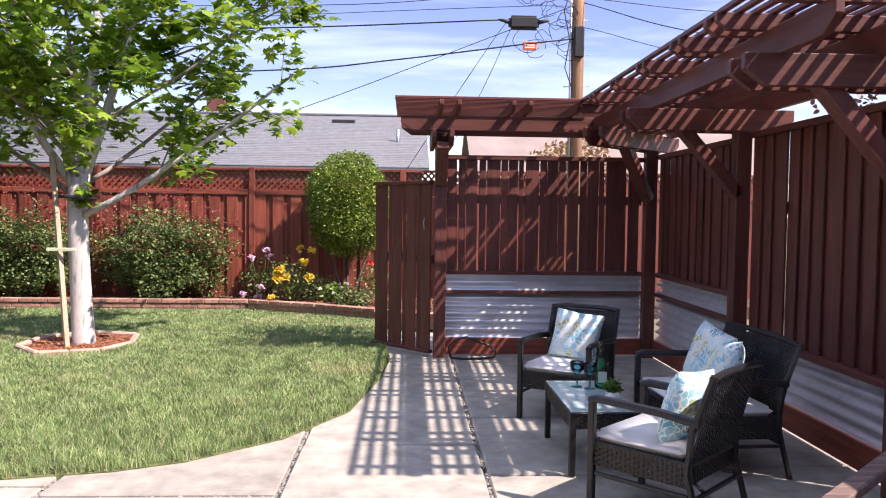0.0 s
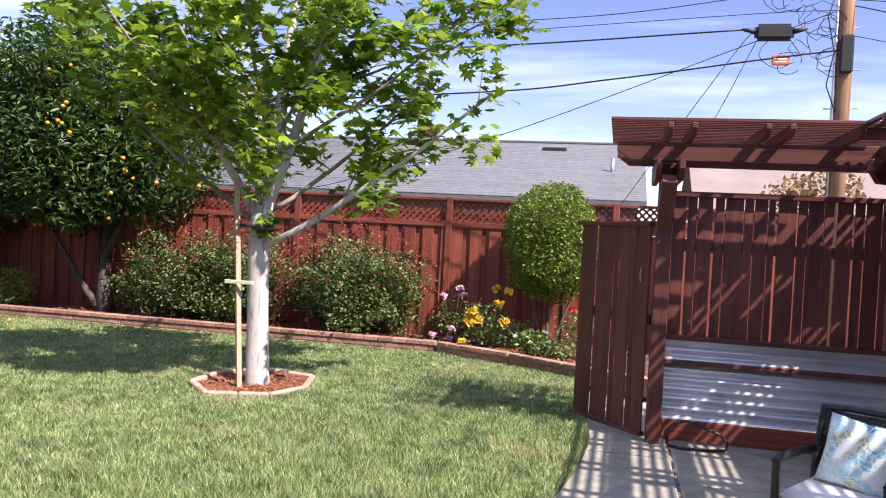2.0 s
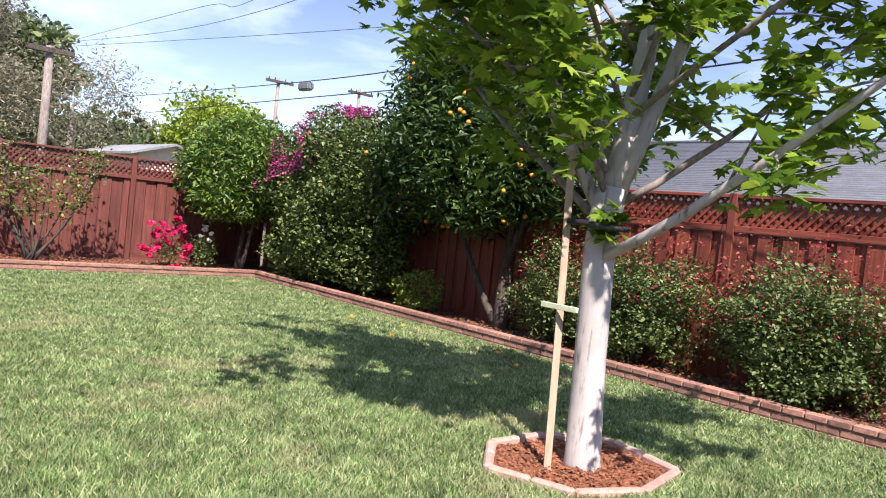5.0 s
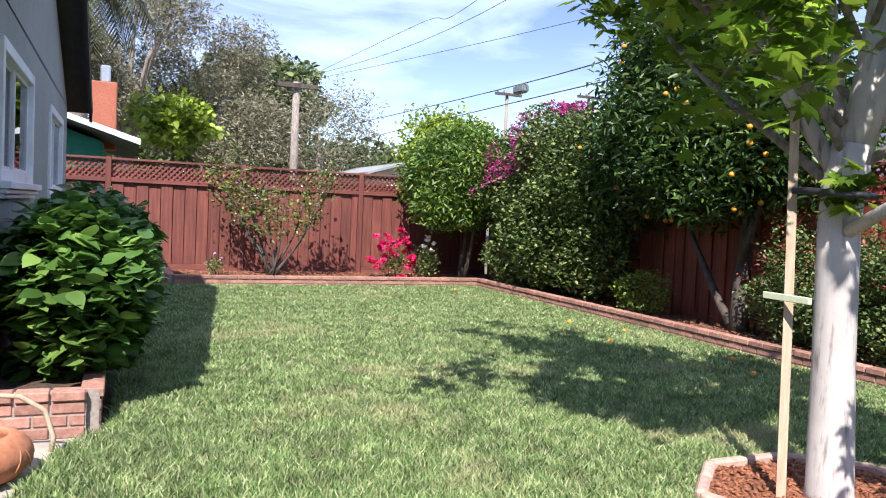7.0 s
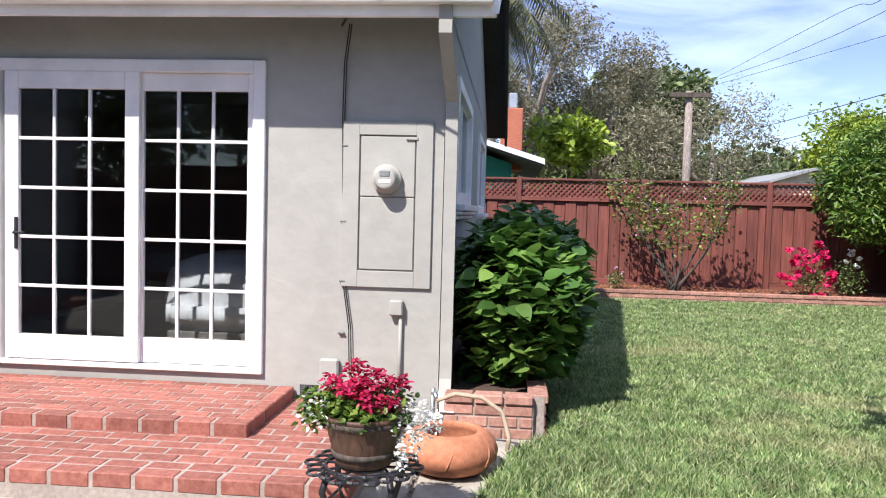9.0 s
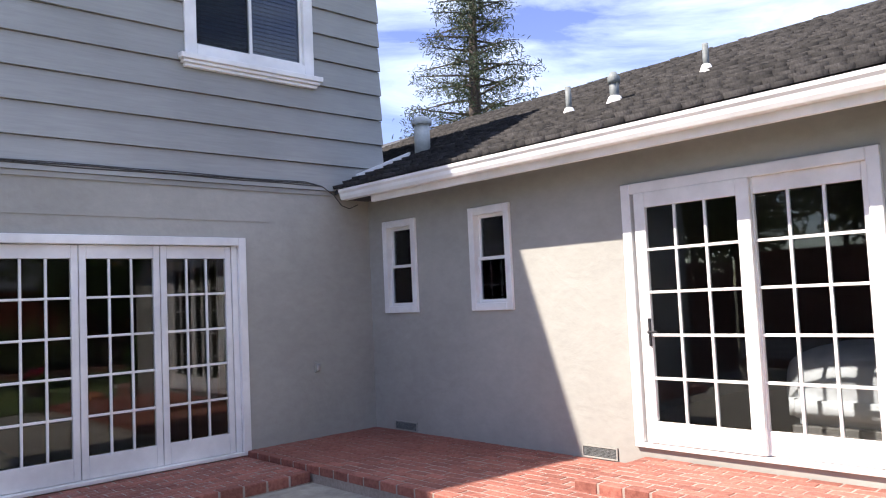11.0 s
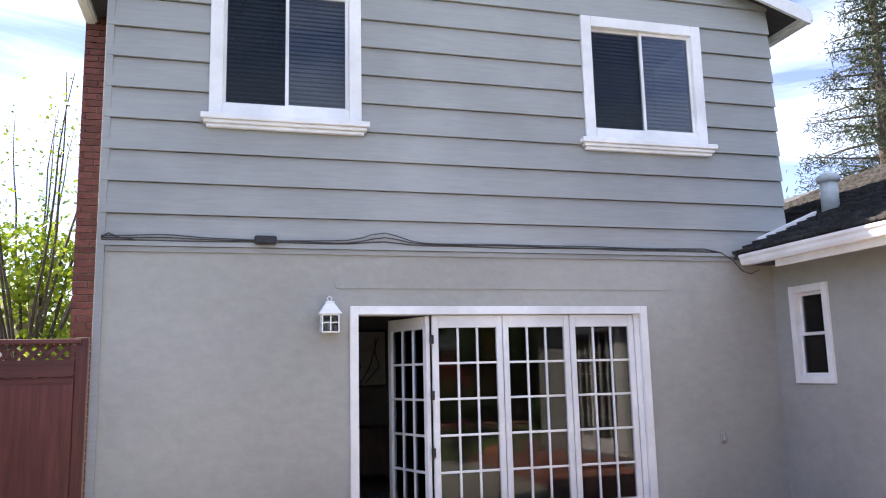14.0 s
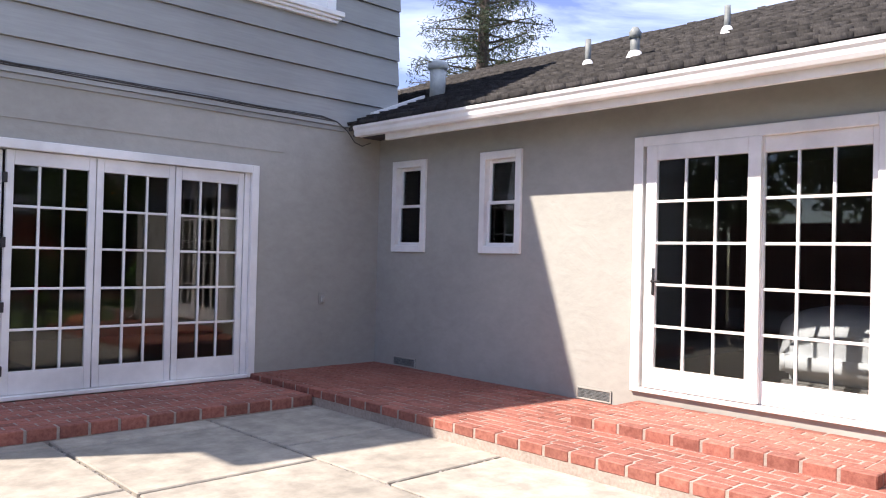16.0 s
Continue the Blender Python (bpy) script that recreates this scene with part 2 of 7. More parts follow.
glass_frost = mat("frosted table glass", (0.33, 0.42, 0.42), (0.42, 0.51, 0.51), (20, 20, 20), 2, 0.16, 0.0, vary=0.0)
orange_m = mat("orange peel", (0.72, 0.27, 0.02), (0.85, 0.38, 0.04), (80, 80, 80), 4, 0.5, 0.2, vary=0.1)
tag_m = mat("orange plastic tag", (0.62, 0.12, 0.03), (0.72, 0.17, 0.05), (20, 20, 20), 2, 0.5, 0.0)
yellow_green = mat("yellow green strap", (0.62, 0.68, 0.45), (0.72, 0.78, 0.55), (20, 20, 20), 2, 0.7, 0.0)

L_MAPLE = leaf_mat("maple leaves", (0.075, 0.155, 0.016), (0.17, 0.30, 0.028), (0.40, 0.53, 0.07), 0.45)
L_BOX = leaf_mat("clipped box leaves", (0.055, 0.115, 0.016), (0.15, 0.235, 0.032), (0.37, 0.45, 0.085), 0.35)
L_DARK = leaf_mat("orange tree leaves", (0.02, 0.048, 0.012), (0.045, 0.095, 0.02), (0.13, 0.21, 0.045), 0.25, 0.4)
L_CITR = leaf_mat("lemon tree leaves", (0.035, 0.085, 0.014), (0.10, 0.19, 0.03), (0.29, 0.38, 0.075), 0.3, 0.4)
L_HEDGE = leaf_mat("hedge leaves", (0.035, 0.07, 0.018), (0.105, 0.165, 0.04), (0.31, 0.36, 0.12), 0.28, 0.45)
L_SHRUB = leaf_mat("shrub leaves", (0.054, 0.100, 0.030), (0.121, 0.188, 0.054), (0.270, 0.325, 0.120), 0.3)
L_REDTIP = leaf_mat("red shrub tips", (0.20, 0.03, 0.03), (0.36, 0.055, 0.055), (0.46, 0.14, 0.11), 0.4)
L_HYD = leaf_mat("hydrangea leaves", (0.04, 0.10, 0.02), (0.09, 0.19, 0.035), (0.20, 0.33, 0.075), 0.28, 0.38)
L_SPARSE = leaf_mat("rose shrub leaves", (0.05, 0.09, 0.015), (0.12, 0.18, 0.03), (0.28, 0.33, 0.08), 0.35)
L_GREY = leaf_mat("eucalyptus leaves", (0.13, 0.125, 0.075), (0.26, 0.245, 0.155), (0.42, 0.385, 0.27), 0.4)
L_FAR = leaf_mat("far tree leaves", (0.05, 0.08, 0.028), (0.11, 0.155, 0.05), (0.22, 0.27, 0.10), 0.35)
L_LIME = leaf_mat("lime green leaves", (0.12, 0.19, 0.015), (0.24, 0.33, 0.03), (0.38, 0.46, 0.07), 0.35)
L_CONIF = leaf_mat("conifer needles", (0.022, 0.04, 0.022), (0.05, 0.075, 0.04), (0.10, 0.12, 0.07), 0.15)
L_PALM = leaf_mat("palm fronds", (0.05, 0.06, 0.025), (0.11, 0.12, 0.05), (0.22, 0.21, 0.10), 0.2)
F_PINK = leaf_mat("magenta petals", (0.55, 0.015, 0.10), (0.75, 0.03, 0.17), (0.85, 0.13, 0.30), 0.3)
F_BOUG = leaf_mat("bougainvillea bracts", (0.30, 0.02, 0.14), (0.46, 0.04, 0.22), (0.6, 0.12, 0.34), 0.35)
F_RED = leaf_mat("red petals", (0.42, 0.006, 0.012), (0.6, 0.012, 0.025), (0.7, 0.04, 0.05), 0.25)
F_CRIM = leaf_mat("crimson petals", (0.28, 0.004, 0.03), (0.42, 0.01, 0.06), (0.56, 0.04, 0.13), 0.25)
F_YEL = leaf_mat("yellow petals", (0.75, 0.46, 0.02), (0.85, 0.62, 0.06), (0.9, 0.78, 0.28), 0.3)
F_LAV = leaf_mat("lavender petals", (0.60, 0.32, 0.5), (0.75, 0.48, 0.66), (0.85, 0.66, 0.78), 0.3)
F_WHITE = leaf_mat("white petals", (0.72, 0.72, 0.66), (0.8, 0.8, 0.76), (0.88, 0.88, 0.86), 0.3)
GRASS = leaf_mat("grass blades", (0.105, 0.195, 0.06), (0.255, 0.365, 0.13), (0.54, 0.56, 0.31), 0.35, 0.5)
gn, gl = GRASS.node_tree.nodes, GRASS.node_tree.links
g_hs = [k for k in gn if k.bl_idname == "ShaderNodeHueSaturation"][0]
g_geo = [k for k in gn if k.bl_idname == "ShaderNodeNewGeometry"][0]
for k in gn:
    if k.bl_idname == "ShaderNodeTexNoise":
        k.inputs["Scale"].default_value = 5.5
        k.inputs["Detail"].default_value = 4
    if k.bl_idname == "ShaderNodeMapRange":
        k.inputs["To Min"].default_value, k.inputs["To Max"].default_value = 0.62, 1.3
g_noise = gn.new("ShaderNodeTexNoise")
g_noise.inputs["Scale"].default_value = 0.95
g_noise.inputs["Detail"].default_value = 5
g_noise.inputs["Roughness"].default_value = 0.6
gl.new(g_geo.outputs["Position"], g_noise.inputs["Vector"])
g_ramp = gn.new("ShaderNodeValToRGB")
g_ramp.color_ramp.elements[0].position, g_ramp.color_ramp.elements[1].position = 0.54, 0.70
g_ramp.color_ramp.elements[0].color, g_ramp.color_ramp.elements[1].color = (0, 0, 0, 1), (0.6, 0.6, 0.6, 1)
gl.new(g_noise.outputs["Fac"], g_ramp.inputs[0])
g_mix = gn.new("ShaderNodeMixRGB")
g_mix.inputs[2].default_value = (0.52, 0.48, 0.27, 1)
gl.new(g_ramp.outputs[0], g_mix.inputs[0])
gl.new(g_hs.outputs[0], g_mix.inputs[1])
for k in gn:
    if k.bl_idname in ("ShaderNodeBsdfPrincipled", "ShaderNodeBsdfTranslucent"):
        gl.new(g_mix.outputs[0], k.inputs[0])


# ---------- mesh helpers ----------
RNG = np.random.default_rng(7)


STUFF = ("crown", "leaves", "red_tip_growth", "bract_cover", "needles", "twig_spray", "foliage", "red_blossoms", "white_blossoms", "blossoms", "low_shoot", "mulch_chips", "shakes", "shingles")


def put(name, me, m, parent=None, label="", loc=None, rot=None):
    ob = new(name, me)
    if m is not None and not me.materials:
        me.materials.append(m)
    if parent is not None:
        ob.parent = parent
    if loc is not None:
        ob.location = loc
    if rot is not None:
        ob.rotation_euler = rot
    if label:
        ob["label"] = label
    if name in STUFF:
        ob["kind"] = "stuff"
    return ob


def part(name, bm, m, parent=None, label="", smooth=False, loc=None, rot=None):
    me = bpy.data.meshes.new(name)
    bmesh.ops.recalc_face_normals(bm, faces=bm.faces)
    bm.to_mesh(me)
    bm.free()
    if smooth:
        me.polygons.foreach_set("use_smooth", [True] * len(me.polygons))
    return put(name, me, m, parent, label, loc, rot)


def thing(name, loc, label, category, group="", kind="", rz=0.0):
    ob = new(name)
    ob.empty_display_size = 0.1
    ob.location = loc
    ob.rotation_euler = (0, 0, radians(rz))
    return tagged(ob, label, category, group, kind)


def bx(bm, x0, y0, z0, x1, y1, z1):
    m = Matrix.LocRotScale(((x0 + x1) / 2, (y0 + y1) / 2, (z0 + z1) / 2), None, (abs(x1 - x0), abs(y1 - y0), abs(z1 - z0)))
    return bmesh.ops.create_cube(bm, size=1.0, matrix=m)["verts"]


def bevelled(bm, w, seg=1):
    if w > 0:
        bmesh.ops.bevel(bm, geom=list(bm.edges), offset=w, segments=seg, affect="EDGES", clamp_overlap=True)
    return bm


def box(x0, y0, z0, x1, y1, z1, bevel=0.0, seg=1):
    bm = bmesh.new()
    bx(bm, x0, y0, z0, x1, y1, z1)
    return bevelled(bm, bevel, seg)


BOXES = {}


def box_mesh(dx, dy, dz, m, bevel=0.004):
    """A shared bevelled box, centred in x and y and standing on z = 0."""
    key = (round(dx, 4), round(dy, 4), round(dz, 4), m.name, bevel)
    if key not in BOXES:
        bm = box(-dx / 2, -dy / 2, 0, dx / 2, dy / 2, dz, bevel)
        bmesh.ops.recalc_face_normals(bm, faces=bm.faces)
        me = bpy.data.meshes.new("box")
        bm.to_mesh(me)
        bm.free()
        me.materials.append(m)
        BOXES[key] = me
    return BOXES[key]


def mesh_np(name, v, f, m, smooth=False):
    """A mesh from arrays: v is n x 3, f is k faces of one size."""
    me = bpy.data.meshes.new(name)
    v = np.asarray(v, dtype=np.float32)
    f = np.asarray(f, dtype=np.int32)
    me.vertices.add(len(v))
    me.vertices.foreach_set("co", v.ravel())
    me.loops.add(f.size)
    me.loops.foreach_set("vertex_index", f.ravel())
    me.polygons.add(len(f))
    me.polygons.foreach_set("loop_start", np.arange(0, f.size, f.shape[1], dtype=np.int32))
    if smooth:
        me.polygons.foreach_set("use_smooth", np.ones(len(f), dtype=bool))
    me.update(calc_edges=True)
    me.validate()
    me.materials.append(m)
    return me


def tube_bm(bm, pts, radii, n=8, cap=True):
    """A tapered tube through pts."""
    pts = [Vector(p) for p in pts]
    if not hasattr(radii, "__len__"):
        radii = [radii] * len(pts)
    rings = []
    side = None
    for i, p in enumerate(pts):
        d = (pts[min(i + 1, len(pts) - 1)] - pts[max(i - 1, 0)]).normalized()
        if side is None:
            side = d.cross(Vector((0, 0, 1)) if abs(d.z) < 0.9 else Vector((1, 0, 0))).normalized()
        side = (side - d * side.dot(d)).normalized()
        up = d.cross(side)
        rings.append([bm.verts.new(p + (side * math.cos(a) + up * math.sin(a)) * radii[i]) for a in [2 * math.pi * k / n for k in range(n)]])
    for a, b in zip(rings, rings[1:]):
        for k in range(n):
            bm.faces.new((a[k], a[(k + 1) % n], b[(k + 1) % n], b[k]))
    if cap:
        bm.faces.new(rings[0][::-1])
        bm.faces.new(rings[-1])


def tube(name, pts, radii, m, parent=None, label="", n=8, loc=None):
    bm = bmesh.new()
    tube_bm(bm, pts, radii, n)
    return part(name, bm, m, parent, label, True, loc)


def lathe(bm, prof, n=32):
    """A turned shape round z from (radius, height) pairs."""
    rings = [[bm.verts.new((r * math.cos(2 * math.pi * k / n), r * math.sin(2 * math.pi * k / n), z)) for k in range(n)] for r, z in prof]
    for a, b in zip(rings, rings[1:]):
        for k in range(n):
            bm.faces.new((a[k], a[(k + 1) % n], b[(k + 1) % n], b[k]))
    bm.faces.new(rings[0][::-1])
    bm.faces.new(rings[-1])


def prism(bm, poly, z0, z1):
    lo = [bm.verts.new((x, y, z0)) for x, y in poly]
    hi = [bm.verts.new((x, y, z1)) for x, y in poly]
    k = len(poly)
    bm.faces.new(lo[::-1])
    bm.faces.new(hi)
    for i in range(k):
        bm.faces.new((lo[i], lo[(i + 1) % k], hi[(i + 1) % k], hi[i]))


def rotations(n, flat=0.0):
    """n random turns; flat pulls the leaves' normals towards up."""
    nrm = RNG.normal(size=(n, 3))
    nrm /= np.linalg.norm(nrm, axis=1)[:, None]
    nrm[:, 2] = np.abs(nrm[:, 2]) + flat
    nrm /= np.linalg.norm(nrm, axis=1)[:, None]
    t = RNG.normal(size=(n, 3))
    t -= nrm * np.sum(t * nrm, axis=1)[:, None]
    t /= np.linalg.norm(t, axis=1)[:, None]
    b = np.cross(nrm, t)
    return np.stack([t, b, nrm], axis=2)


OVAL_V = np.array([(0, 0, 0), (0.28, 0.25, 0.06), (0.24, 0.65, 0.05), (0, 1, -0.06), (-0.24, 0.65, 0.05), (-0.28, 0.25, 0.06)])
OVAL_F = [(0, 1, 2, 3), (0, 3, 4, 5)]
LONG_V = OVAL_V * (0.55, 1, 1)
HYD_V = np.array([(0, 0, 0), (0.22, 0.06, 0.05), (0.36, 0.22, 0.07), (0.38, 0.42, 0.06), (0.30, 0.64, 0.03), (0.16, 0.84, -0.02), (0, 1.05, -0.10),
                  (-0.16, 0.84, -0.02), (-0.30, 0.64, 0.03), (-0.38, 0.42, 0.06), (-0.36, 0.22, 0.07), (-0.22, 0.06, 0.05), (0, 0.35, -0.01), (0, 0.7, -0.04)])
HYD_F = [(0, 1, 2, 12), (12, 2, 3, 4), (12, 4, 5, 13), (13, 5, 6, 7), (12, 13, 7, 8), (12, 8, 9, 10), (0, 12, 10, 11)]
MAPLE_V = np.array([(0, 0, 0), (0.30, 0.05, 0), (0.55, 0.30, -0.05), (0.26, 0.38, 0.03), (0.42, 0.75, -0.06), (0.14, 0.62, 0.03), (0, 1.05, -0.08),
                    (-0.14, 0.62, 0.03), (-0.42, 0.75, -0.06), (-0.26, 0.38, 0.03), (-0.55, 0.30, -0.05), (-0.30, 0.05, 0)])
MAPLE_F = [(0, 1, 2, 3), (0, 3, 4, 5), (0, 5, 6, 7), (0, 7, 8, 9), (0, 9, 10, 11)]


def leaves_me(name, pts, size, m, shape=(OVAL_V, OVAL_F), flat=0.4, spread=0.35):
    """One mesh of many small leaves at pts."""
    pts = np.asarray(pts)
    n = len(pts)
    tv, tf = shape
    rot = rotations(n, flat)
    s = size * (1 + spread * RNG.uniform(-1, 1, n))
    v = np.einsum("nij,kj->nki", rot, tv) * s[:, None, None] + pts[:, None, :]
    f = np.asarray(tf)[None, :, :] + (np.arange(n) * len(tv))[:, None, None]
    return mesh_np(name, v.reshape(-1, 3), f.reshape(-1, f.shape[2]), m)


def blob_points(n, c, r, inner=0.55, lump=0.16, freq=1.6, bottom=None):
    """Points in the outer part of a lumpy ellipsoid."""
    d = RNG.normal(size=(n, 3))
    d /= np.linalg.norm(d, axis=1)[:, None]
    rad = inner + (1 - inner) * RNG.uniform(0, 1, n) ** 0.5
    lumps = np.array([noise.noise(Vector((x * freq + c[0] * 3.1, y * freq + c[1] * 2.7, z * freq + 5))) for x, y, z in d])
    small = np.array([noise.noise(Vector((x * freq * 3 + c[0], y * freq * 3, z * freq * 3 + 9))) for x, y, z in d])
    p = np.array(c) + d * (rad * (1 + lump * 2 * lumps + lump * small))[:, None] * np.array(r)
    if bottom is not None:
        p = p[p[:, 2] > bottom]
    return p


# ---------- ground, lawn, slabs ----------
LAWN = [(-14.0, 5.7), (-9.0, 5.15), (-5.6, 5.02), (-5.25, 4.78), (-4.6, 4.62), (-3.4, 4.36), (-2.2, 4.29), (-1.66, 4.41), (-1.3, 4.58), (-0.8, 5.04), (-0.42, 5.75), (-0.23, 6.94),
        (-0.17, 7.73), (-0.28, 8.73), (-0.36, 9.6), (-0.42, 10.42), (-1.3, 10.92), (-2.35, 11.36), (-14.0, 11.36)]


def inside(px, py, poly):
    ok = np.zeros(len(px), dtype=bool)
    for (x0, y0), (x1, y1) in zip(poly, poly[1:] + poly[:1]):
        hit = ((y0 > py) != (y1 > py)) & (px < (x1 - x0) * (py - y0) / (y1 - y0 + 1e-12) + x0)
        ok ^= hit
    return ok


bm = bmesh.new()
bmesh.ops.create_grid(bm, x_segments=40, y_segments=40, size=900)
for v in bm.verts:
    v.co.z = -0.06
tagged(part("ground", bm, earth), "dry earth ground reaching far beyond the fences", "ground", kind="structure")

bm = bmesh.new()
prism(bm, LAWN, -0.05, 0.012)
lawn = tagged(part("lawn", bm, turf), "green lawn with pale dry patches", "lawn", kind="structure")

patio = thing("pavement", (0, 0, 0), "pale concrete patio slabs with pebble-filled joints", "pavement", kind="structure")
part("joint_bed", box(-5.75, -2.3, -0.055, 2.75, 9.6, -0.03), pebble_m, patio, "dark pebble joints between the slabs")
COLS = [(-5.75, -4.22, [-2.3, 1.0, 4.25, 4.95]), (-4.22, -3.15, [-2.3, -0.02, 1.13, 2.4, 3.65, 4.9]), (-3.15, -1.93, [-2.3, -0.86, 0.42, 1.7, 2.95, 4.2, 4.7]),
        (-1.93, -0.67, [-2.3, -0.95, 0.3, 1.55, 2.8, 4.05, 5.3]), (-0.67, 0.46, [-2.3, -0.6, 0.65, 1.9, 3.15, 4.92, 6.2, 7.5, 9.6]),
        (0.46, 1.62, [-2.3, -0.7, 0.6, 1.85, 3.1, 4.35, 5.6, 6.9, 8.1, 9.6]), (1.62, 2.75, [-2.3, -0.5, 0.8, 2.0, 3.3, 4.5, 5.75, 7.0, 8.1, 9.6])]
for x0, x1, ys in COLS:
    for y0, y1 in zip(ys, ys[1:]):
        g = random.uniform(0.011, 0.018)
        part("slab", box(x0 + g, y0 + g, -0.05, x1 - g, y1 - g, 0.004 + random.uniform(-0.003, 0.003), 0.008), concrete, patio)

# ---------- house, main block ----------
WX, HY = -5.8, -2.3


def wall_with_holes(name, axis, at, thick, u0, u1, z0, z1, holes, m, label):
    """A wall along x ('x') or y ('y'); at is its outer face, thick goes away from it; holes are (u0, u1, z0, z1)."""
    bm = bmesh.new()
    us = sorted({u0, u1, *[h[0] for h in holes], *[h[1] for h in holes]})
    for a, b in zip(us, us[1:]):
        mid = (a + b) / 2
        zs = sorted([(h[2], h[3]) for h in holes if h[0] < mid < h[1]])
        z = z0
        for lo, hi in zs + [(z1, z1)]:
            if lo > z + 1e-6:
                if axis == "x":
                    bx(bm, a, at, z, b, at + thick, lo)
                else:
                    bx(bm, at, a, z, at + thick, b, lo)
            z = hi
    bmesh.ops.remove_doubles(bm, verts=bm.verts, dist=1e-5)
    return tagged(part(name, bm, m), label, "wall", kind="structure")


FD = (-4.22, -1.12, 0.11, 2.25)      # folding doors, outer trim
SD = (1.12, 3.07, 0.30, 2.41)        # sliding door, outer trim, along y
UW = [(-1.24, 0.19, 4.03, 5.45), (-5.10, -3.63, 4.02, 5.41)]
NW = [(-2.03, -1.48, 1.42, 2.43), (-0.67, -0.125, 1.42, 2.43)]   # narrow windows in the wing, along y
SW = [(-8.85, -6.75, 1.5, 2.5), (-12.9, -10.8, 1.42, 2.47)]  # windows in the wing's gable end, along x
T = 0.08
wall_with_holes("wall_lower", "x", HY, -0.2, WX - 0.2, 1.08, 0.0, 2.86, [(FD[0] + T, FD[1] - T, FD[2] + 0.03, FD[3] - T)], stucco, "grey stucco lower wall of the two-storey block")
wall_with_holes("wall_upper", "x", HY - 0.02, -0.18, -6.03, 1.08, 2.86, 6.0, [(a + T, b - T, c + T, d - T) for a, b, c, d in UW], siding_m, "grey upper wall under lap siding")
wall_with_holes("wall_wing", "y", WX, -0.2, HY, 4.27, 0.0, 2.78, [(SD[0] + T, SD[1] - T, SD[2] + 0.03, SD[3] - T)] + [(a + 0.05, b - 0.05, c + 0.05, d - 0.05) for a, b, c, d in NW], stucco, "grey stucco wall of the single-storey wing")
wall_with_holes("wall_gable", "x", 4.27, -0.2, -14.1, WX - 0.2, 0.0, 2.8, [(a + T, b - T, c + T, d - T) for a, b, c, d in SW], stucco, "grey stucco gable end of the wing")
bm = bmesh.new()
lo = [bm.verts.new(p) for p in ((WX, 4.27, 2.78), (-14.1, 4.27, 2.78), (-9.95, 4.27, 4.42))]
hi = [bm.verts.new((v.co.x, 4.07, v.co.z)) for v in lo]
bm.faces.new(lo), bm.faces.new(hi[::-1])
for i in range(3):
    bm.faces.new((lo[i], lo[(i + 1) % 3], hi[(i + 1) % 3], hi[i]))
tagged(part("wall_gable_top", bm, stucco), "grey stucco gable triangle under the roof", "wall", kind="structure")
# side and back walls that close the block and the wing
wall_with_holes("wall_east", "y", 1.08, -0.2, -10.0, HY - 0.2, 0.0, 6.0, [], siding_m, "grey side wall of the two-storey block")
wall_with_holes("wall_back", "x", -10.0, 0.2, -6.03, 1.08, 0.0, 6.0, [], siding_m, "grey back wall of the two-storey block")
wall_with_holes("wall_back_wing", "x", -10.0, 0.2, -14.1, -6.04, 0.0, 2.8, [], stucco, "grey back wall of the wing")
wall_with_holes("wall_west_upper", "y", -6.03, 0.2, -9.8, HY - 0.22, 2.86, 6.0, [], siding_m, "grey upper side wall above the wing roof")
wall_with_holes("wall_west", "y", -14.1, 0.2, -9.8, 4.07, 0.0, 2.8, [], stucco, "grey stucco far wall of the wing")
# rooms
tagged(part("floor_indoor", box(-13.9, -9.8, 0.0, WX - 0.2, 4.06, 0.30), room_floor), "brown board floor inside the wing", "floor", kind="structure")
tagged(part("floor_living", box(WX - 0.19, -9.8, 0.0, 0.88, HY - 0.2, 0.13), room_floor), "brown board floor of the living room", "floor", kind="structure")
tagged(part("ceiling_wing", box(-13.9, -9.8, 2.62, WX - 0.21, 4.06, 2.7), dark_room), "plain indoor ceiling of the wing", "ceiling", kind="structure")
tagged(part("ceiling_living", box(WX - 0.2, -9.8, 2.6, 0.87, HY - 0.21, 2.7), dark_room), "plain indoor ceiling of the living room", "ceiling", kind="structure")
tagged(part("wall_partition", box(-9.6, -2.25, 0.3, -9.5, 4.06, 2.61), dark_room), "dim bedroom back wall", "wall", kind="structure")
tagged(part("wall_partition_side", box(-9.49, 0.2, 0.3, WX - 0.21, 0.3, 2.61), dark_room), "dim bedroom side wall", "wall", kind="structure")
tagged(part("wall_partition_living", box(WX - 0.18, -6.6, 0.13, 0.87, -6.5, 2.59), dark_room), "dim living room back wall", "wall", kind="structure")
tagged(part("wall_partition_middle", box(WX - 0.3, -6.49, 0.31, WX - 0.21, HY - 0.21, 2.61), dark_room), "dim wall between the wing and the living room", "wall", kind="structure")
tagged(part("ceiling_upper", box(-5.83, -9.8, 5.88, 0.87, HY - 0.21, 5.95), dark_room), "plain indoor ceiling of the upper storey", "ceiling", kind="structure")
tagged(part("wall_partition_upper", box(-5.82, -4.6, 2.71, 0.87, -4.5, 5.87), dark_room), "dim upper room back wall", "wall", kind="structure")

# lap siding: one board to each course
siding = thing("lap_siding", (0, HY, 2.86), "grey painted horizontal lap siding on the upper wall", "siding", kind="structure")
EXPO = 0.292


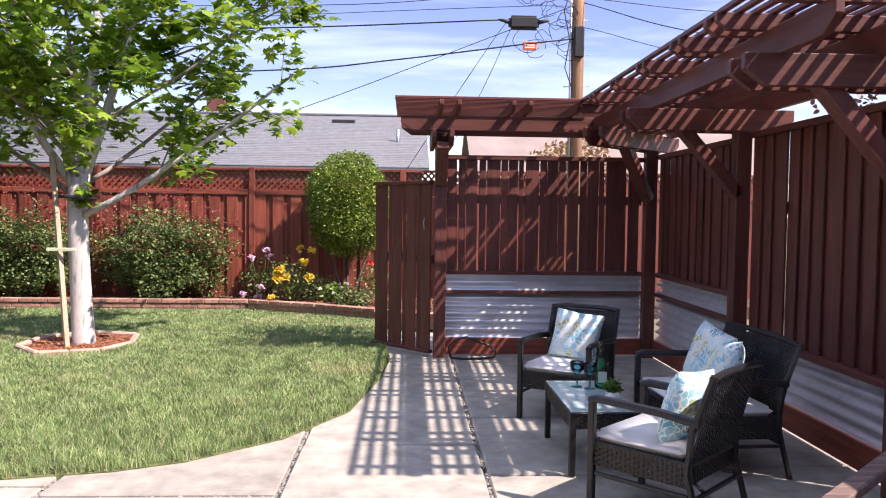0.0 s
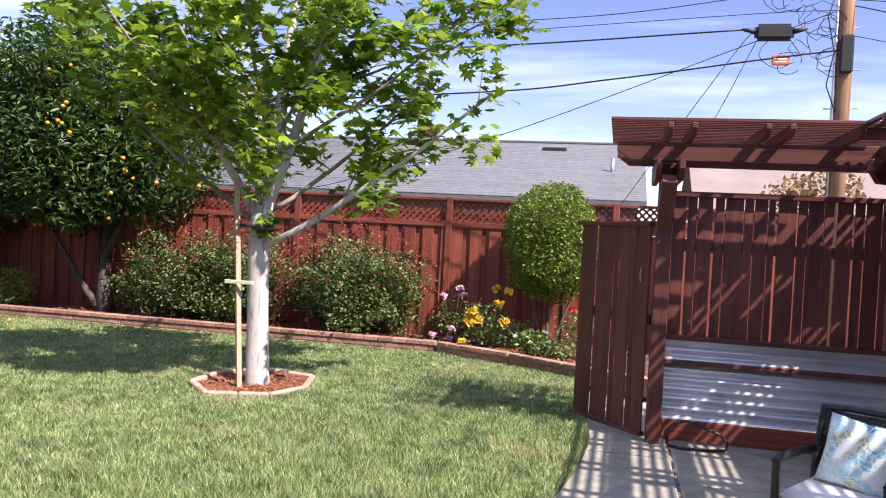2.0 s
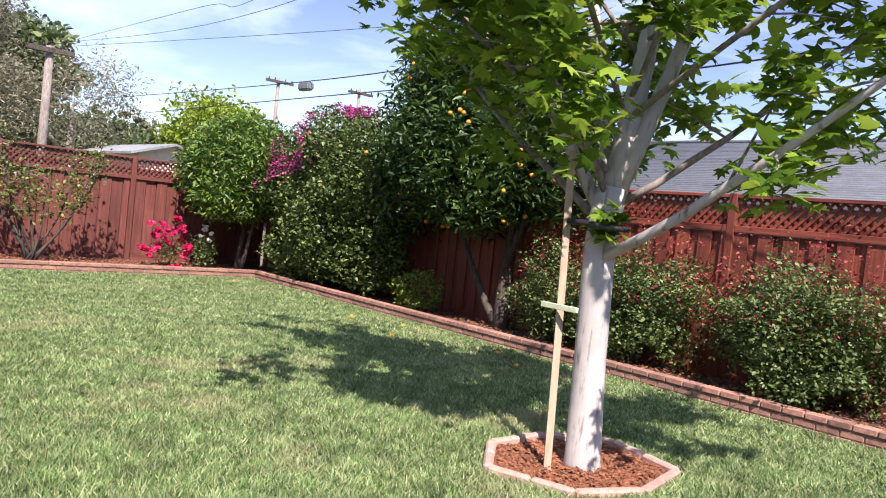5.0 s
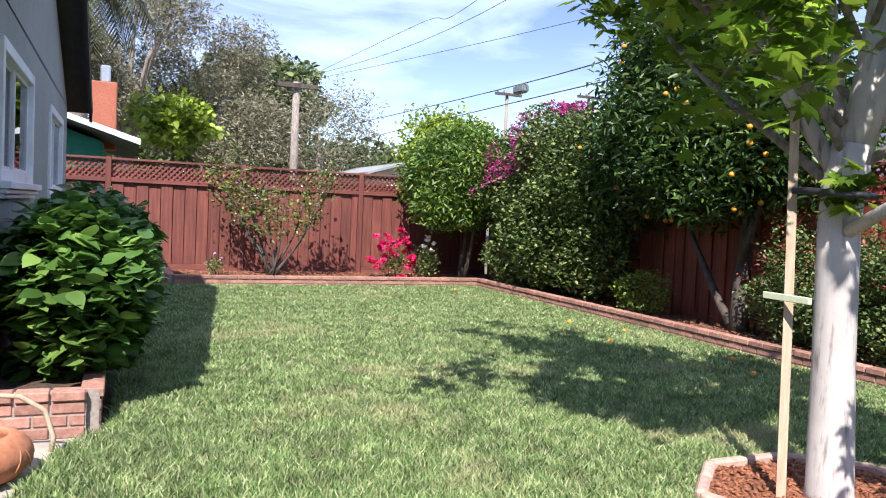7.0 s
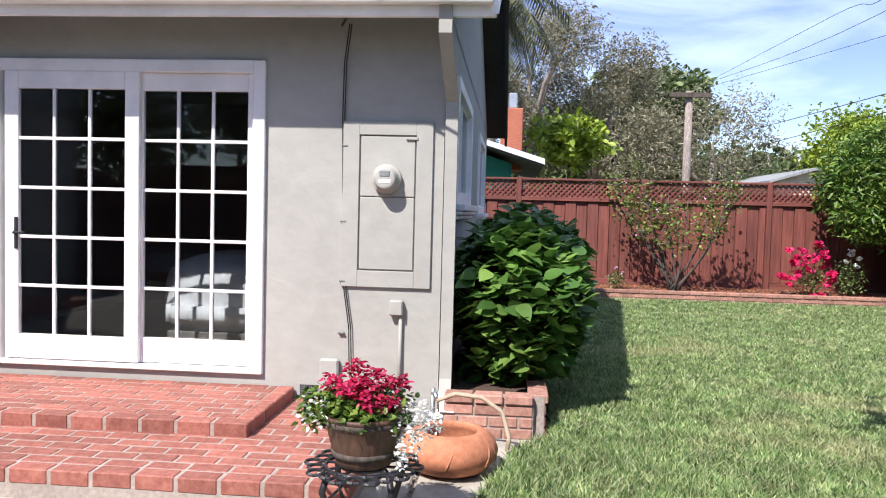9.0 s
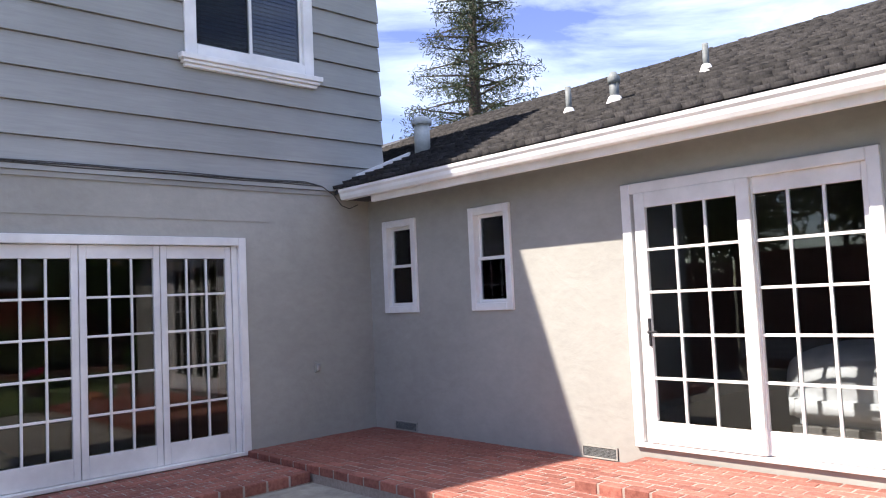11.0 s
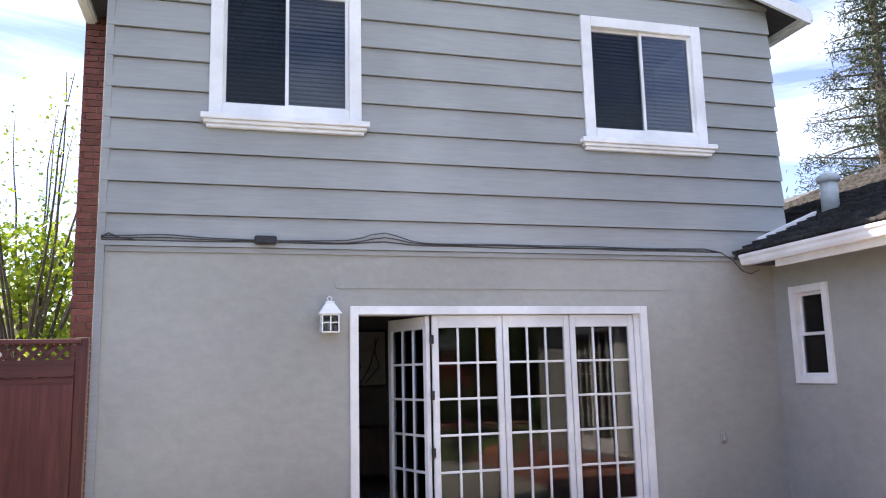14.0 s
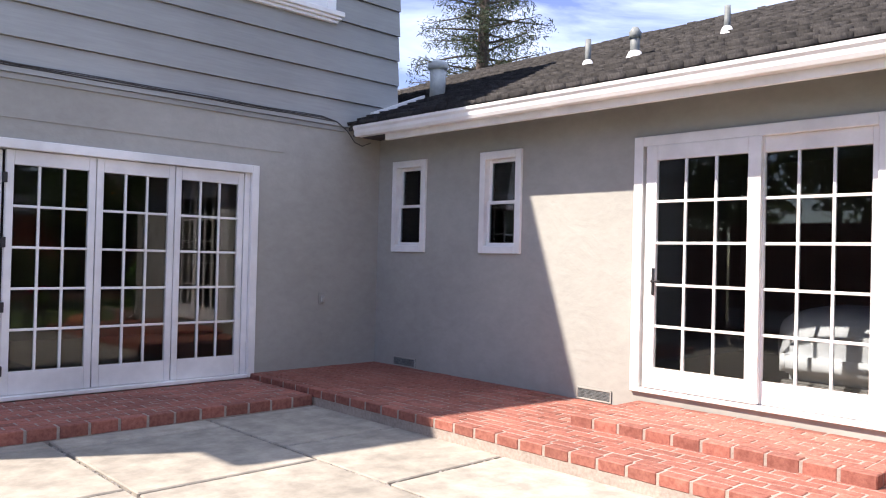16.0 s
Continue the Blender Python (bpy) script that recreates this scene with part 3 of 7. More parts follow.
def siding_board(x0, x1, z):
    bm = bmesh.new()
    prof = [(0.0, z), (0.042, z), (0.040, z + 0.012), (0.012, z + EXPO - 0.007), (0.0, z + EXPO - 0.007)]
    a = [bm.verts.new((x0, y, q - 2.86)) for y, q in prof]
    b = [bm.verts.new((x1, y, q - 2.86)) for y, q in prof]
    bm.faces.new(a[::-1]), bm.faces.new(b)
    for i in range(5):
        bm.faces.new((a[i], a[(i + 1) % 5], b[(i + 1) % 5], b[i]))
    part("board", bm, siding_m, siding)


z = 2.787
while z < 5.98:
    spans, x = [], -6.03
    cuts = sorted((a - 0.001, b + 0.001) for a, b, c, d in UW if c - 0.05 < z + EXPO * 0.55 and d > z + EXPO * 0.3)
    for a, b in cuts:
        spans.append((x, a))
        x = b
    spans.append((x, 1.08))
    for a, b in spans:
        siding_board(a, b, z)
    z += EXPO
tagged(part("trim_band", box(-5.3, HY - 0.004, 2.735, 1.03, HY + 0.02, 2.785, 0.004), siding_m), "grey trim strip between stucco and siding", "trim", kind="structure")
tagged(part("trim_corner", box(1.03, HY - 0.05, 0.0, 1.10, HY + 0.034, 6.0, 0.004), siding_m), "grey corner board of the house", "trim", kind="structure")


# ---------- roofs ----------
def shake_roof(name, p0, along, up, nrm, length, rise, w, expo, thick, m, label, parent=None, jitter=0.012):
    """Overlapping shingles laid in courses on a plane."""
    p0, along, up, nrm = (np.array(q, dtype=float) for q in (p0, along, up, nrm))
    rows = int(rise / expo) + 1
    vs = []
    for r in range(rows):
        u = -RNG.uniform(0, w)
        while u < length:
            ww = w * RNG.uniform(0.55, 1.35)
            a, b = max(u, 0), min(u + ww - 0.006, length)
            if b - a > 0.02:
                s0 = r * expo + RNG.uniform(-jitter, jitter)
                s1 = min(s0 + expo * 1.6, rise + 0.02)
                t0 = thick * RNG.uniform(0.8, 1.5) + 0.012 if jitter > 0.005 else thick
                base = p0 + nrm * 0.004
                for uu, ss, tt in ((a, s0, 0.0), (b, s0, 0.0), (b, s1, 0.0), (a, s1, 0.0), (a, s0, t0), (b, s0, t0), (b, s1, 0.004), (a, s1, 0.004)):
                    vs.append(base + along * uu + up * ss + nrm * tt)
            u += ww
    n = len(vs) // 8
    f = np.array([(4, 5, 6, 7), (0, 1, 5, 4), (1, 2, 6, 5), (3, 0, 4, 7), (2, 3, 7, 6)])
    faces = (f[None] + (np.arange(n) * 8)[:, None, None]).reshape(-1, 4)
    ob = put(name, mesh_np(name, vs, faces, m), None, parent)
    if parent is None:
        tagged(ob, label, "roof", kind="stuff")
    else:
        ob["label"] = label
    return ob


SL = 0.4
EAVE_X, EAVE_Z, RIDGE_X = -5.33, 2.80, -9.95
RIDGE_Z = EAVE_Z + SL * (EAVE_X - RIDGE_X)
YA, YB = -2.28, 4.62
roof = thing("roof", (0, 0, 0), "dark weathered shake roof of the wing with white gutter", "roof", kind="structure")
ux = 1 / math.hypot(1, SL)


def slope_slab(bm, x0, z0, x1, z1, y0, y1, t):
    q = [(x0, z0), (x1, z1), (x1, z1 - t), (x0, z0 - t)]
    a = [bm.verts.new((x, y0, zz)) for x, zz in q]
    b = [bm.verts.new((x, y1, zz)) for x, zz in q]
    bm.faces.new(a), bm.faces.new(b[::-1])
    for i in range(4):
        bm.faces.new((a[i], a[(i + 1) % 4], b[(i + 1) % 4], b[i]))


bm = bmesh.new()
slope_slab(bm, EAVE_X, EAVE_Z, RIDGE_X, RIDGE_Z, YA, YB, 0.05)
slope_slab(bm, RIDGE_X, RIDGE_Z, 2 * RIDGE_X - EAVE_X, EAVE_Z, YA, YB, 0.05)
slope_slab(bm, -6.05, EAVE_Z + SL * (EAVE_X + 6.05), RIDGE_X, RIDGE_Z, -10.2, YA, 0.05)
slope_slab(bm, RIDGE_X, RIDGE_Z, 2 * RIDGE_X - EAVE_X, EAVE_Z, -10.2, YA, 0.05)
part("deck", bm, shade_soffit, roof, "boards under the overhang, shade put into their dark colour")
run = (EAVE_X - RIDGE_X) / ux
shake_roof("shakes", (EAVE_X + 0.03, YA, EAVE_Z), (0, 1, 0), (-ux, 0, SL * ux), (SL * ux, 0, ux), YB - YA, run, 0.16, 0.15, 0.026, shake_m, "dark weathered wood shakes", roof)
shake_roof("shakes", (-6.05, -5.5, EAVE_Z + SL * (EAVE_X + 6.05)), (0, 1, 0), (-ux, 0, SL * ux), (SL * ux, 0, ux), 3.2, (-6.05 - RIDGE_X) / ux, 0.16, 0.15, 0.026, shake_m, "dark weathered wood shakes", roof)


def gutter(y0, y1):
    bm = bmesh.new()
    prof = [(0.0, 0.0), (0.085, 0.0), (0.10, 0.03), (0.102, 0.062), (0.118, 0.085), (0.118, 0.112), (0.10, 0.112), (0.098, 0.09), (0.02, 0.09), (0.0, 0.112)]
    a = [bm.verts.new((EAVE_X - 0.03 + x, y0, 2.665 + zz)) for x, zz in prof]
    b = [bm.verts.new((EAVE_X - 0.03 + x, y1, 2.665 + zz)) for x, zz in prof]
    k = len(prof)
    bm.faces.new(a[::-1]), bm.faces.new(b)
    for i in range(k):
        bm.faces.new((a[i], a[(i + 1) % k], b[(i + 1) % k], b[i]))
    part("gutter", bm, white, roof, "white metal gutter along the eave")


gutter(-2.09, 4.58)
part("fascia", box(EAVE_X - 0.075, -1.68, 2.60, EAVE_X - 0.033, 4.60, 2.76, 0.004), white, roof, "white fascia board")
part("soffit", box(WX + 0.002, HY + 0.003, 2.70, EAVE_X - 0.08, 4.60, 2.72), shade_soffit, roof, "soffit boards with the shade put into their colour")
for sgn, xe in ((1, EAVE_X), (-1, 2 * RIDGE_X - EAVE_X)):
    bm = bmesh.new()
    slope_slab(bm, xe, EAVE_Z - 0.052, RIDGE_X, RIDGE_Z - 0.052, YB - 0.05, YB - 0.005, 0.14)
    # the far rake board takes the dark eave colour
    part("rake_board", bm, white if sgn > 0 else shade_soffit, roof, "white rake board at the gable")
# flashing and side of the flat step where the two roofs meet
bm = bmesh.new()
slope_slab(bm, -5.62, EAVE_Z + 0.20, -6.4, EAVE_Z + 0.52, HY + 0.03, HY + 0.09, 0.10)
part("flashing", bm, white, roof, "white metal flashing against the wall")

main_roof = thing("roof_main", (0, 0, 0), "dark shingle gable roof of the two-storey block with white rake boards", "roof", kind="structure")
RX, RZ0, S2 = -2.475, 6.0, 0.33
for sgn in (1, -1):
    xe = RX + sgn * 3.98
    bm = bmesh.new()
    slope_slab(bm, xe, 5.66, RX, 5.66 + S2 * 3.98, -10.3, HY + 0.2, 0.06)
    part("slope", bm, shade_soffit, main_roof, "dark roof boards with shingles")
    bm = bmesh.new()
    slope_slab(bm, xe, 5.67, RX, 5.67 + S2 * 3.98, HY + 0.202, HY + 0.24, 0.17)
    part("rake_board", bm, white, main_roof, "white rake board")
    bm = bmesh.new()
    bx(bm, xe - 0.05 * sgn, -10.3, 5.54, xe + 0.07 * sgn, HY + 0.22, 5.67)
    part("gutter", bevelled(bm, 0.02, 2), white, main_roof, "white gutter end")
bm = bmesh.new()
lo = [bm.verts.new(p) for p in ((-6.03, HY - 0.02, 6.0), (1.08, HY - 0.02, 6.0), (-1.4, HY - 0.02, 6.82), (-3.55, HY - 0.02, 6.82))]
hi = [bm.verts.new((v.co.x, HY - 0.2, v.co.z)) for v in lo]
bm.faces.new(lo), bm.faces.new(hi[::-1])
for i in range(4):
    bm.faces.new((lo[i], lo[(i + 1) % 4], hi[(i + 1) % 4], hi[i]))
tagged(part("wall_upper_gable", bm, siding_m), "grey gable top of the two-storey block", "wall", kind="structure")


# ---------- doors and windows ----------
def sash_panel(name, parent, w, h, cols, rows, stile, top, bottom, depth, pose_m, mun=0.022, lead=False):
    """A glazed door leaf in its own frame: x along its width from 0, y its depth, z up."""
    e = put(name, None, None, parent)
    e.matrix_local = pose_m
    bm = bmesh.new()
    bx(bm, 0, 0, 0, stile, depth, h)
    bx(bm, w - stile, 0, 0, w, depth, h)
    bx(bm, stile, 0.001, 0, w - stile, depth - 0.001, bottom)
    bx(bm, stile, 0.001, h - top, w - stile, depth - 0.001, h)
    part("leaf_frame", bevelled(bm, 0.004), white, e)
    gw, gh = w - 2 * stile, h - top - bottom
    cw, ch = gw / cols, gh / rows
    for i in range(1, cols):
        put("glazing_bar", box_mesh(mun, depth * 0.7, gh, white, 0.003), None, e, loc=(stile + i * cw, depth / 2, bottom))
    for j in range(1, rows):
        put("glazing_bar", box_mesh(gw, depth * 0.66, mun, white, 0.003), None, e, loc=(w / 2, depth / 2, bottom + j * ch - mun / 2))
    for i in range(cols):
        for j in range(rows):
            me = box_mesh(cw - mun, 0.006, ch - mun, glass, 0.0)
            pane = put("pane", me, None, e, loc=(stile + (i + 0.5) * cw, depth / 2, bottom + j * ch + mun / 2))
            pane.visible_shadow = False
    return e


def trim_frame(name, parent, w, h, t, d0, d1, m, sill=True):
    """A frame of four boards in the xz plane from (0, 0) to (w, h)."""
    bm = bmesh.new()
    bx(bm, 0, d0, 0, t, d1, h)
    bx(bm, w - t, d0, 0, w, d1, h)
    bx(bm, t, d0, h - t, w - t, d1, h)
    bx(bm, t, d0, 0, w - t, d1, t * (0.45 if not sill else 1))
    return part(name, bevelled(bm, 0.005), m, parent)


# folding doors in the main block; x runs to the west, the leaf depth goes inwards
fold = thing("door_1", (FD[1], HY, FD[2]), "white folding glass doors with small panes, one leaf folded open", "door", kind="structure", rz=180)
FW, FH = FD[1] - FD[0], FD[3] - FD[2]
trim_frame("door_frame", fold, FW, FH, T, -0.035, 0.10, white, False)
lw = 0.72
for k in range(1, 4):
    sash_panel("leaf", fold, lw - 0.008, FH - T - 0.045, 3, 5, 0.06, 0.12, 0.19, 0.045, pose(T + k * lw + 0.004, 0.02, 0.04))
part("jamb_post", box(T + 4 * lw + 0.002, 0.012, 0.036, FW - T + 0.002, 0.075, FH - T + 0.002, 0.003), white, fold, "white filler post beside the last leaf")
open_leaf = sash_panel("leaf", fold, lw - 0.012, FH - T - 0.05, 3, 5, 0.06, 0.12, 0.19, 0.045, pose(T + lw - 0.01, 0.07, 0.04, 0, 0, 110))
for zz in (0.2, 0.72, 1.25, 1.78):
    part("hinge", box(T + lw - 0.028, -0.012, zz, T + lw + 0.01, 0.018, zz + 0.085, 0.004), black, fold, "black hinge")
part("threshold", box(T, 0.0, 0.0, FW - T, 0.18, 0.035, 0.004), white, fold, "white sill under the doors")
h = bmesh.new()
bx(h, lw - 0.075, -0.03, 0.86, lw - 0.05, -0.006, 1.06)
bx(h, lw - 0.17, -0.06, 0.98, lw - 0.05, -0.04, 1.0)
part("door_handle", bevelled(h, 0.004), black, open_leaf, "black lever handle")

# sliding door in the wing: local x runs to the south, y inwards
slide = thing("door_2", (WX, SD[1], SD[2]), "white sliding glass door with small panes, closed", "door", kind="structure", rz=90)
slide.rotation_euler = (0, 0, radians(-90))
slide.location = (WX, SD[1], SD[2])
SWD, SH = SD[1] - SD[0], SD[3] - SD[2]
# mirror so that depth goes towards -x: with rz -90 local x points to -y and local y to +x
trim_frame("door_frame", slide, SWD, SH, 0.085, -0.10, 0.035, white, False)
pw = (SWD - 0.17) / 2
sash_panel("leaf", slide, 0.88, SH - 0.13, 3, 5, 0.075, 0.12, 0.17, 0.04, pose(0.055, -0.045, 0.045))
left_leaf = sash_panel("leaf", slide, 0.96, SH - 0.13, 3, 5, 0.10, 0.12, 0.17, 0.04, pose(0.87, -0.002, 0.045))
h = bmesh.new()
bx(h, pw - 0.03, 0.04, 0.76, pw - 0.005, 0.052, 0.98)
bx(h, pw - 0.024, 0.05, 0.86, pw - 0.012, 0.075, 0.885)
bx(h, pw - 0.10, 0.065, 0.865, pw - 0.01, 0.08, 0.88)
part("door_handle", bevelled(h, 0.003), black, left_leaf, "black lever handle")


def sash_window(name, loc, rz, w, h, label, t=0.07, vertical=True, blinds=False, sill=False, proud=0.03):
    """A white-framed window; local x along the wall, -y outwards, z up."""
    e = thing(name, loc, label, "window", kind="structure")
    e.rotation_euler = (0, 0, radians(rz))
    trim_frame("window_frame", e, w, h, t, -proud, 0.09, white)
    iw, ih = w - 2 * t, h - 2 * t
    s = 0.032
    halves = [(t, t, iw, ih / 2 + s / 2, 0.015), (t, t + ih / 2 - s / 2, iw, ih / 2 + s / 2, 0.042)] if vertical else \
        [(t, t, iw / 2 + s / 2, ih, 0.042), (t + iw / 2 - s / 2, t, iw / 2 + s / 2, ih, 0.015)]
    for x0, z0, ww, hh, d in halves:
        bm = bmesh.new()
        bx(bm, x0, d, z0, x0 + s, d + 0.025, z0 + hh)
        bx(bm, x0 + ww - s, d, z0, x0 + ww, d + 0.025, z0 + hh)
        bx(bm, x0 + s, d, z0, x0 + ww - s, d + 0.025, z0 + s)
        bx(bm, x0 + s, d, z0 + hh - s, x0 + ww - s, d + 0.025, z0 + hh)
        sh = part("sash", bevelled(bm, 0.003), white, e)
        pane = part("pane", box(x0 + s, d + 0.01, z0 + s, x0 + ww - s, d + 0.015, z0 + hh - s), glass, sh)
        pane.visible_shadow = False
    if blinds:
        fly = part("insect_screen", box(t + s, 0.030, t + s, t + iw / 2 - s / 2, 0.032, h - t - s), screen_mesh, e, "fine dark insect screen")
        fly.visible_shadow = False
        z = t + 0.01
        while z < h - t:
            put("slat", box_mesh(round(iw, 3), 0.004, 0.038, blind_m, 0.0), None, e, loc=(w / 2, 0.12, z), rot=(radians(-24), 0, 0))
            z += 0.045
    if sill:
        bm = bmesh.new()
        bx(bm, -0.07, -0.10, -0.055, w + 0.07, 0.0, 0.0)
        bx(bm, -0.045, -0.075, -0.09, w + 0.045, 0.0, -0.055)
        bx(bm, -0.02, -0.05, -0.125, w + 0.02, 0.0, -0.09)
        part("window_sill", bevelled(bm, 0.006), white, e, "moulded white sill")
    return e


for i, (a, b, c, d) in enumerate(UW):
    sash_window("window_%d" % (i + 1), (b, HY + 0.02, c), 180, b - a, d - c, "white-framed upstairs sliding window with closed grey blinds", 0.12, False, True, True, 0.03)
for i, (a, b, c, d) in enumerate(NW):
    sash_window("window_%d" % (i + 3), (WX, a, c), 90, b - a, d - c, "narrow white sash window in grey stucco", 0.075, True)
for i, (a, b, c, d) in enumerate(SW):
    sash_window("window_%d" % (i + 5), (b, 4.27, c), 180, b - a, d - c, "white-framed window in the wing's gable end", 0.09, False, False, True)


# ---------- fences ----------
def lattice(name, parent, length, z0, z1, m, pitch=0.085, w=0.032, y=0.0):
    """Diagonal strips, local x along the fence."""
    bm = bmesh.new()
    hgt = z1 - z0
    for sgn, yy in ((1, y - 0.006), (-1, y + 0.006)):
        u = -hgt
        while u < length:
            a = Vector((u, yy, z0)) if sgn > 0 else Vector((u + hgt, yy, z0))
            b = Vector((u + hgt, yy, z1)) if sgn > 0 else Vector((u, yy, z1))
            if min(a.x, b.x) < 0 or max(a.x, b.x) > length:
                d = (b - a)
                ts = [0.0, 1.0]
                for lim in (0.0, length):
                    t = (lim - a.x) / d.x
                    if 0 < t < 1:
                        ts.append(t)
                ok = sorted(t for t in ts if -1e-6 <= a.x + d.x * t <= length + 1e-6)
                if len(ok) < 2 or ok[-1] - ok[0] < 0.05:
                    u += pitch * 1.2
                    continue
                a, b = a + d * ok[0], a + d * ok[-1]
            side = Vector((b - a).normalized().cross(Vector((0, 1, 0)))) * w / 2
            q = [bm.verts.new(p + Vector((0, o, 0))) for o in (-0.005, 0.005) for p in (a - side, a + side, b + side, b - side)]
            for f in ((0, 1, 2, 3), (7, 6, 5, 4), (0, 4, 5, 1), (1, 5, 6, 2), (2, 6, 7, 3), (3, 7, 4, 0)):
                bm.faces.new([q[i] for i in f])
            u += pitch * 1.2
    return part(name, bm, m, parent)


def fence(name, p0, heading, posts, length, base, label, board_w, gap_mode, mz, mh, top=2.17, lat=1.82, back_lattice=True):
    """A board fence with a lattice top; local x along it, -y its face."""
    f = thing(name, p0, label, "fence", kind="structure")
    f.rotation_euler = (0, 0, radians(heading))
    for u in posts:
        put("post", box_mesh(0.095, 0.095, top + 0.01 - base, mz, 0.006), None, f, loc=(u, -0.02, base))
    edges = [0.0] + [u for u in posts if 0.05 < u < length - 0.05] + [length]
    for a, b in zip(edges, edges[1:]):
        mid, w = (a + b) / 2, b - a - 0.10
        if w < 0.2:
            continue
        put("cap_rail", box_mesh(w + 0.1, 0.12, 0.038, mh, 0.004), None, f, loc=(mid, 0, top - 0.04))
        put("mid_rail", box_mesh(w, 0.085, 0.075, mh, 0.004), None, f, loc=(mid, -0.02, lat - 0.07))
        put("base_rail", box_mesh(w, 0.045, 0.14, mh, 0.004), None, f, loc=(mid, 0.0, base))
        e = put("bay", None, None, f, loc=(a + 0.05, 0, 0))
        lattice("lattice_panel", e, w, lat + 0.005, top - 0.04, mz)
        if back_lattice:
            lo = lat + 0.005
            put("backing_board", box_mesh(w, 0.016, 0.14, mh, 0.002), None, f, loc=(mid, 0.035, lo))
        # added panel, not a fence part: blocks light so the board gaps stay dark
        if not gap_mode:
            put("backing_panel", box_mesh(w, 0.01, round(lat - 0.06 - base, 3), mz, 0.0), None, f, loc=(mid, 0.032, base))
        u = a + 0.05
        i = 0
        while u < b - 0.07:
            if gap_mode:      # wide boards set proud over narrower back boards
                wide = i % 2 == 0
                ww = min(0.165 if wide else 0.12, b - 0.05 - u)
                bw2 = ww if wide else ww + 0.05
                jit = random.uniform(-0.006, 0.006)
                put("board", box_mesh(round(bw2, 2), 0.02, round(lat - 0.075 - base - 0.01, 3), mz, 0.003), None, f,
                    loc=(u + ww / 2, -0.032 if wide else 0.0, base + 0.01), rot=(0, jit * 0.4, 0))
                u += ww - 0.004
            else:
                ww = min(board_w, b - 0.05 - u)
                put("board", box_mesh(round(ww, 3) - 0.010, 0.02, round(lat - 0.06 - base - 0.14, 3), mz, 0.005), None, f,
                    loc=(u + ww / 2, (0.013 if i % 2 else -0.013) + random.uniform(-0.004, 0.004), base + 0.14), rot=(0, random.uniform(-0.001, 0.001), 0))
                u += ww
            i += 1
    return f


FY = 12.45
NPOST = [-14.37, -11.99, -9.61, -7.23, -4.85, -2.47, -0.09, 2.29, 4.67]
fence("fence_north", (-15.7, FY, 0), 0, [p + 15.7 for p in NPOST], 21.5, 0.06, "red-brown stained board fence with a lattice top", 0.165, True, wood_z, wood_x)
fence("fence_west", (-15.7, 0.2, 0), 90, [0.0, 2.32, 4.66, 7.0, 9.32, 11.6], 12.22, 0.10, "dark red-brown board fence with a lattice top", 0.21, False, mwood_z, mwood_y, 2.12, 1.76)
fence("fence_side", (1.1, -2.22, 0), 0, [0.06, 1.5], 1.6, 0.0, "dark red-brown side fence with a lattice top beside the house", 0.14, False, pwood_z, pwood_x, 1.97, 1.65)

# ---------- raised beds behind brick edging ----------
bed = tagged(part("bed_soil", box(-15.68, 11.42, -0.05, 6.0, 12.52, 0.13), soil), "dark mulched soil of the north bed", "soil", kind="structure")
tagged(part("bed_soil_west", box(-15.68, 5.85, -0.05, -14.1, 11.41, 0.125), soil), "dark mulched soil of the west bed", "soil", kind="structure")
bm = bmesh.new()
prism(bm, [(-2.3, 11.43), (-1.25, 10.98), (-0.36, 10.46), (0.6, 9.9), (0.6, 11.43)], -0.05, 0.126)
tagged(part("bed_soil_east", bm, soil), "dark mulched soil behind the angled brick edging", "soil", kind="structure")


def brick_row(parent, a, b, courses, z0, cap, m, bw=0.19, bh=0.062, bd=0.10, joint=0.012):
    """Courses of bricks from a to b."""
    a, b = Vector(a), Vector(b)
    d = b - a
    L, ang = d.length, math.atan2(d.y, d.x)
    d.normalize()
    core = put("mortar_core", box_mesh(round(L, 3), bd - 0.02, courses * (bh + joint) + (0.05 if cap else 0), mortar, 0.0), None, parent, "pale mortar", loc=((a + b) / 2).to_3d() + Vector((0, 0, z0)), rot=(0, 0, ang))
    n = max(1, round(L / (bw + joint)))
    w = L / n
    for c in range(courses):
        off = 0.5 if c % 2 else 0.0
        for i in range(n + (1 if off else 0)):
            u0, u1 = max(0, (i - off) * w), min(L, (i + 1 - off) * w)
            ww = u1 - u0 - joint
            if ww < 0.03:
                continue
            p = a + d * ((u0 + u1) / 2)
            put("brick", box_mesh(round(ww, 3), bd, bh, m, 0.005), None, parent, loc=(p.x, p.y, z0 + 0.004 + c * (bh + joint)), rot=(random.uniform(-0.012, 0.012), 0, ang + random.uniform(-0.012, 0.012)))
    if cap:
        n = max(1, round(L / (bw + joint)))
        w = L / n
        for i in range(n):
            p = a + d * ((i + 0.5) * w)
            put("cap_brick", box_mesh(round(w - joint, 3), bd + 0.03, 0.056, m, 0.006), None, parent, loc=(p.x, p.y, z0 + 0.004 + courses * (bh + joint)), rot=(0, random.uniform(-0.01, 0.01), ang + random.uniform(-0.015, 0.015)))


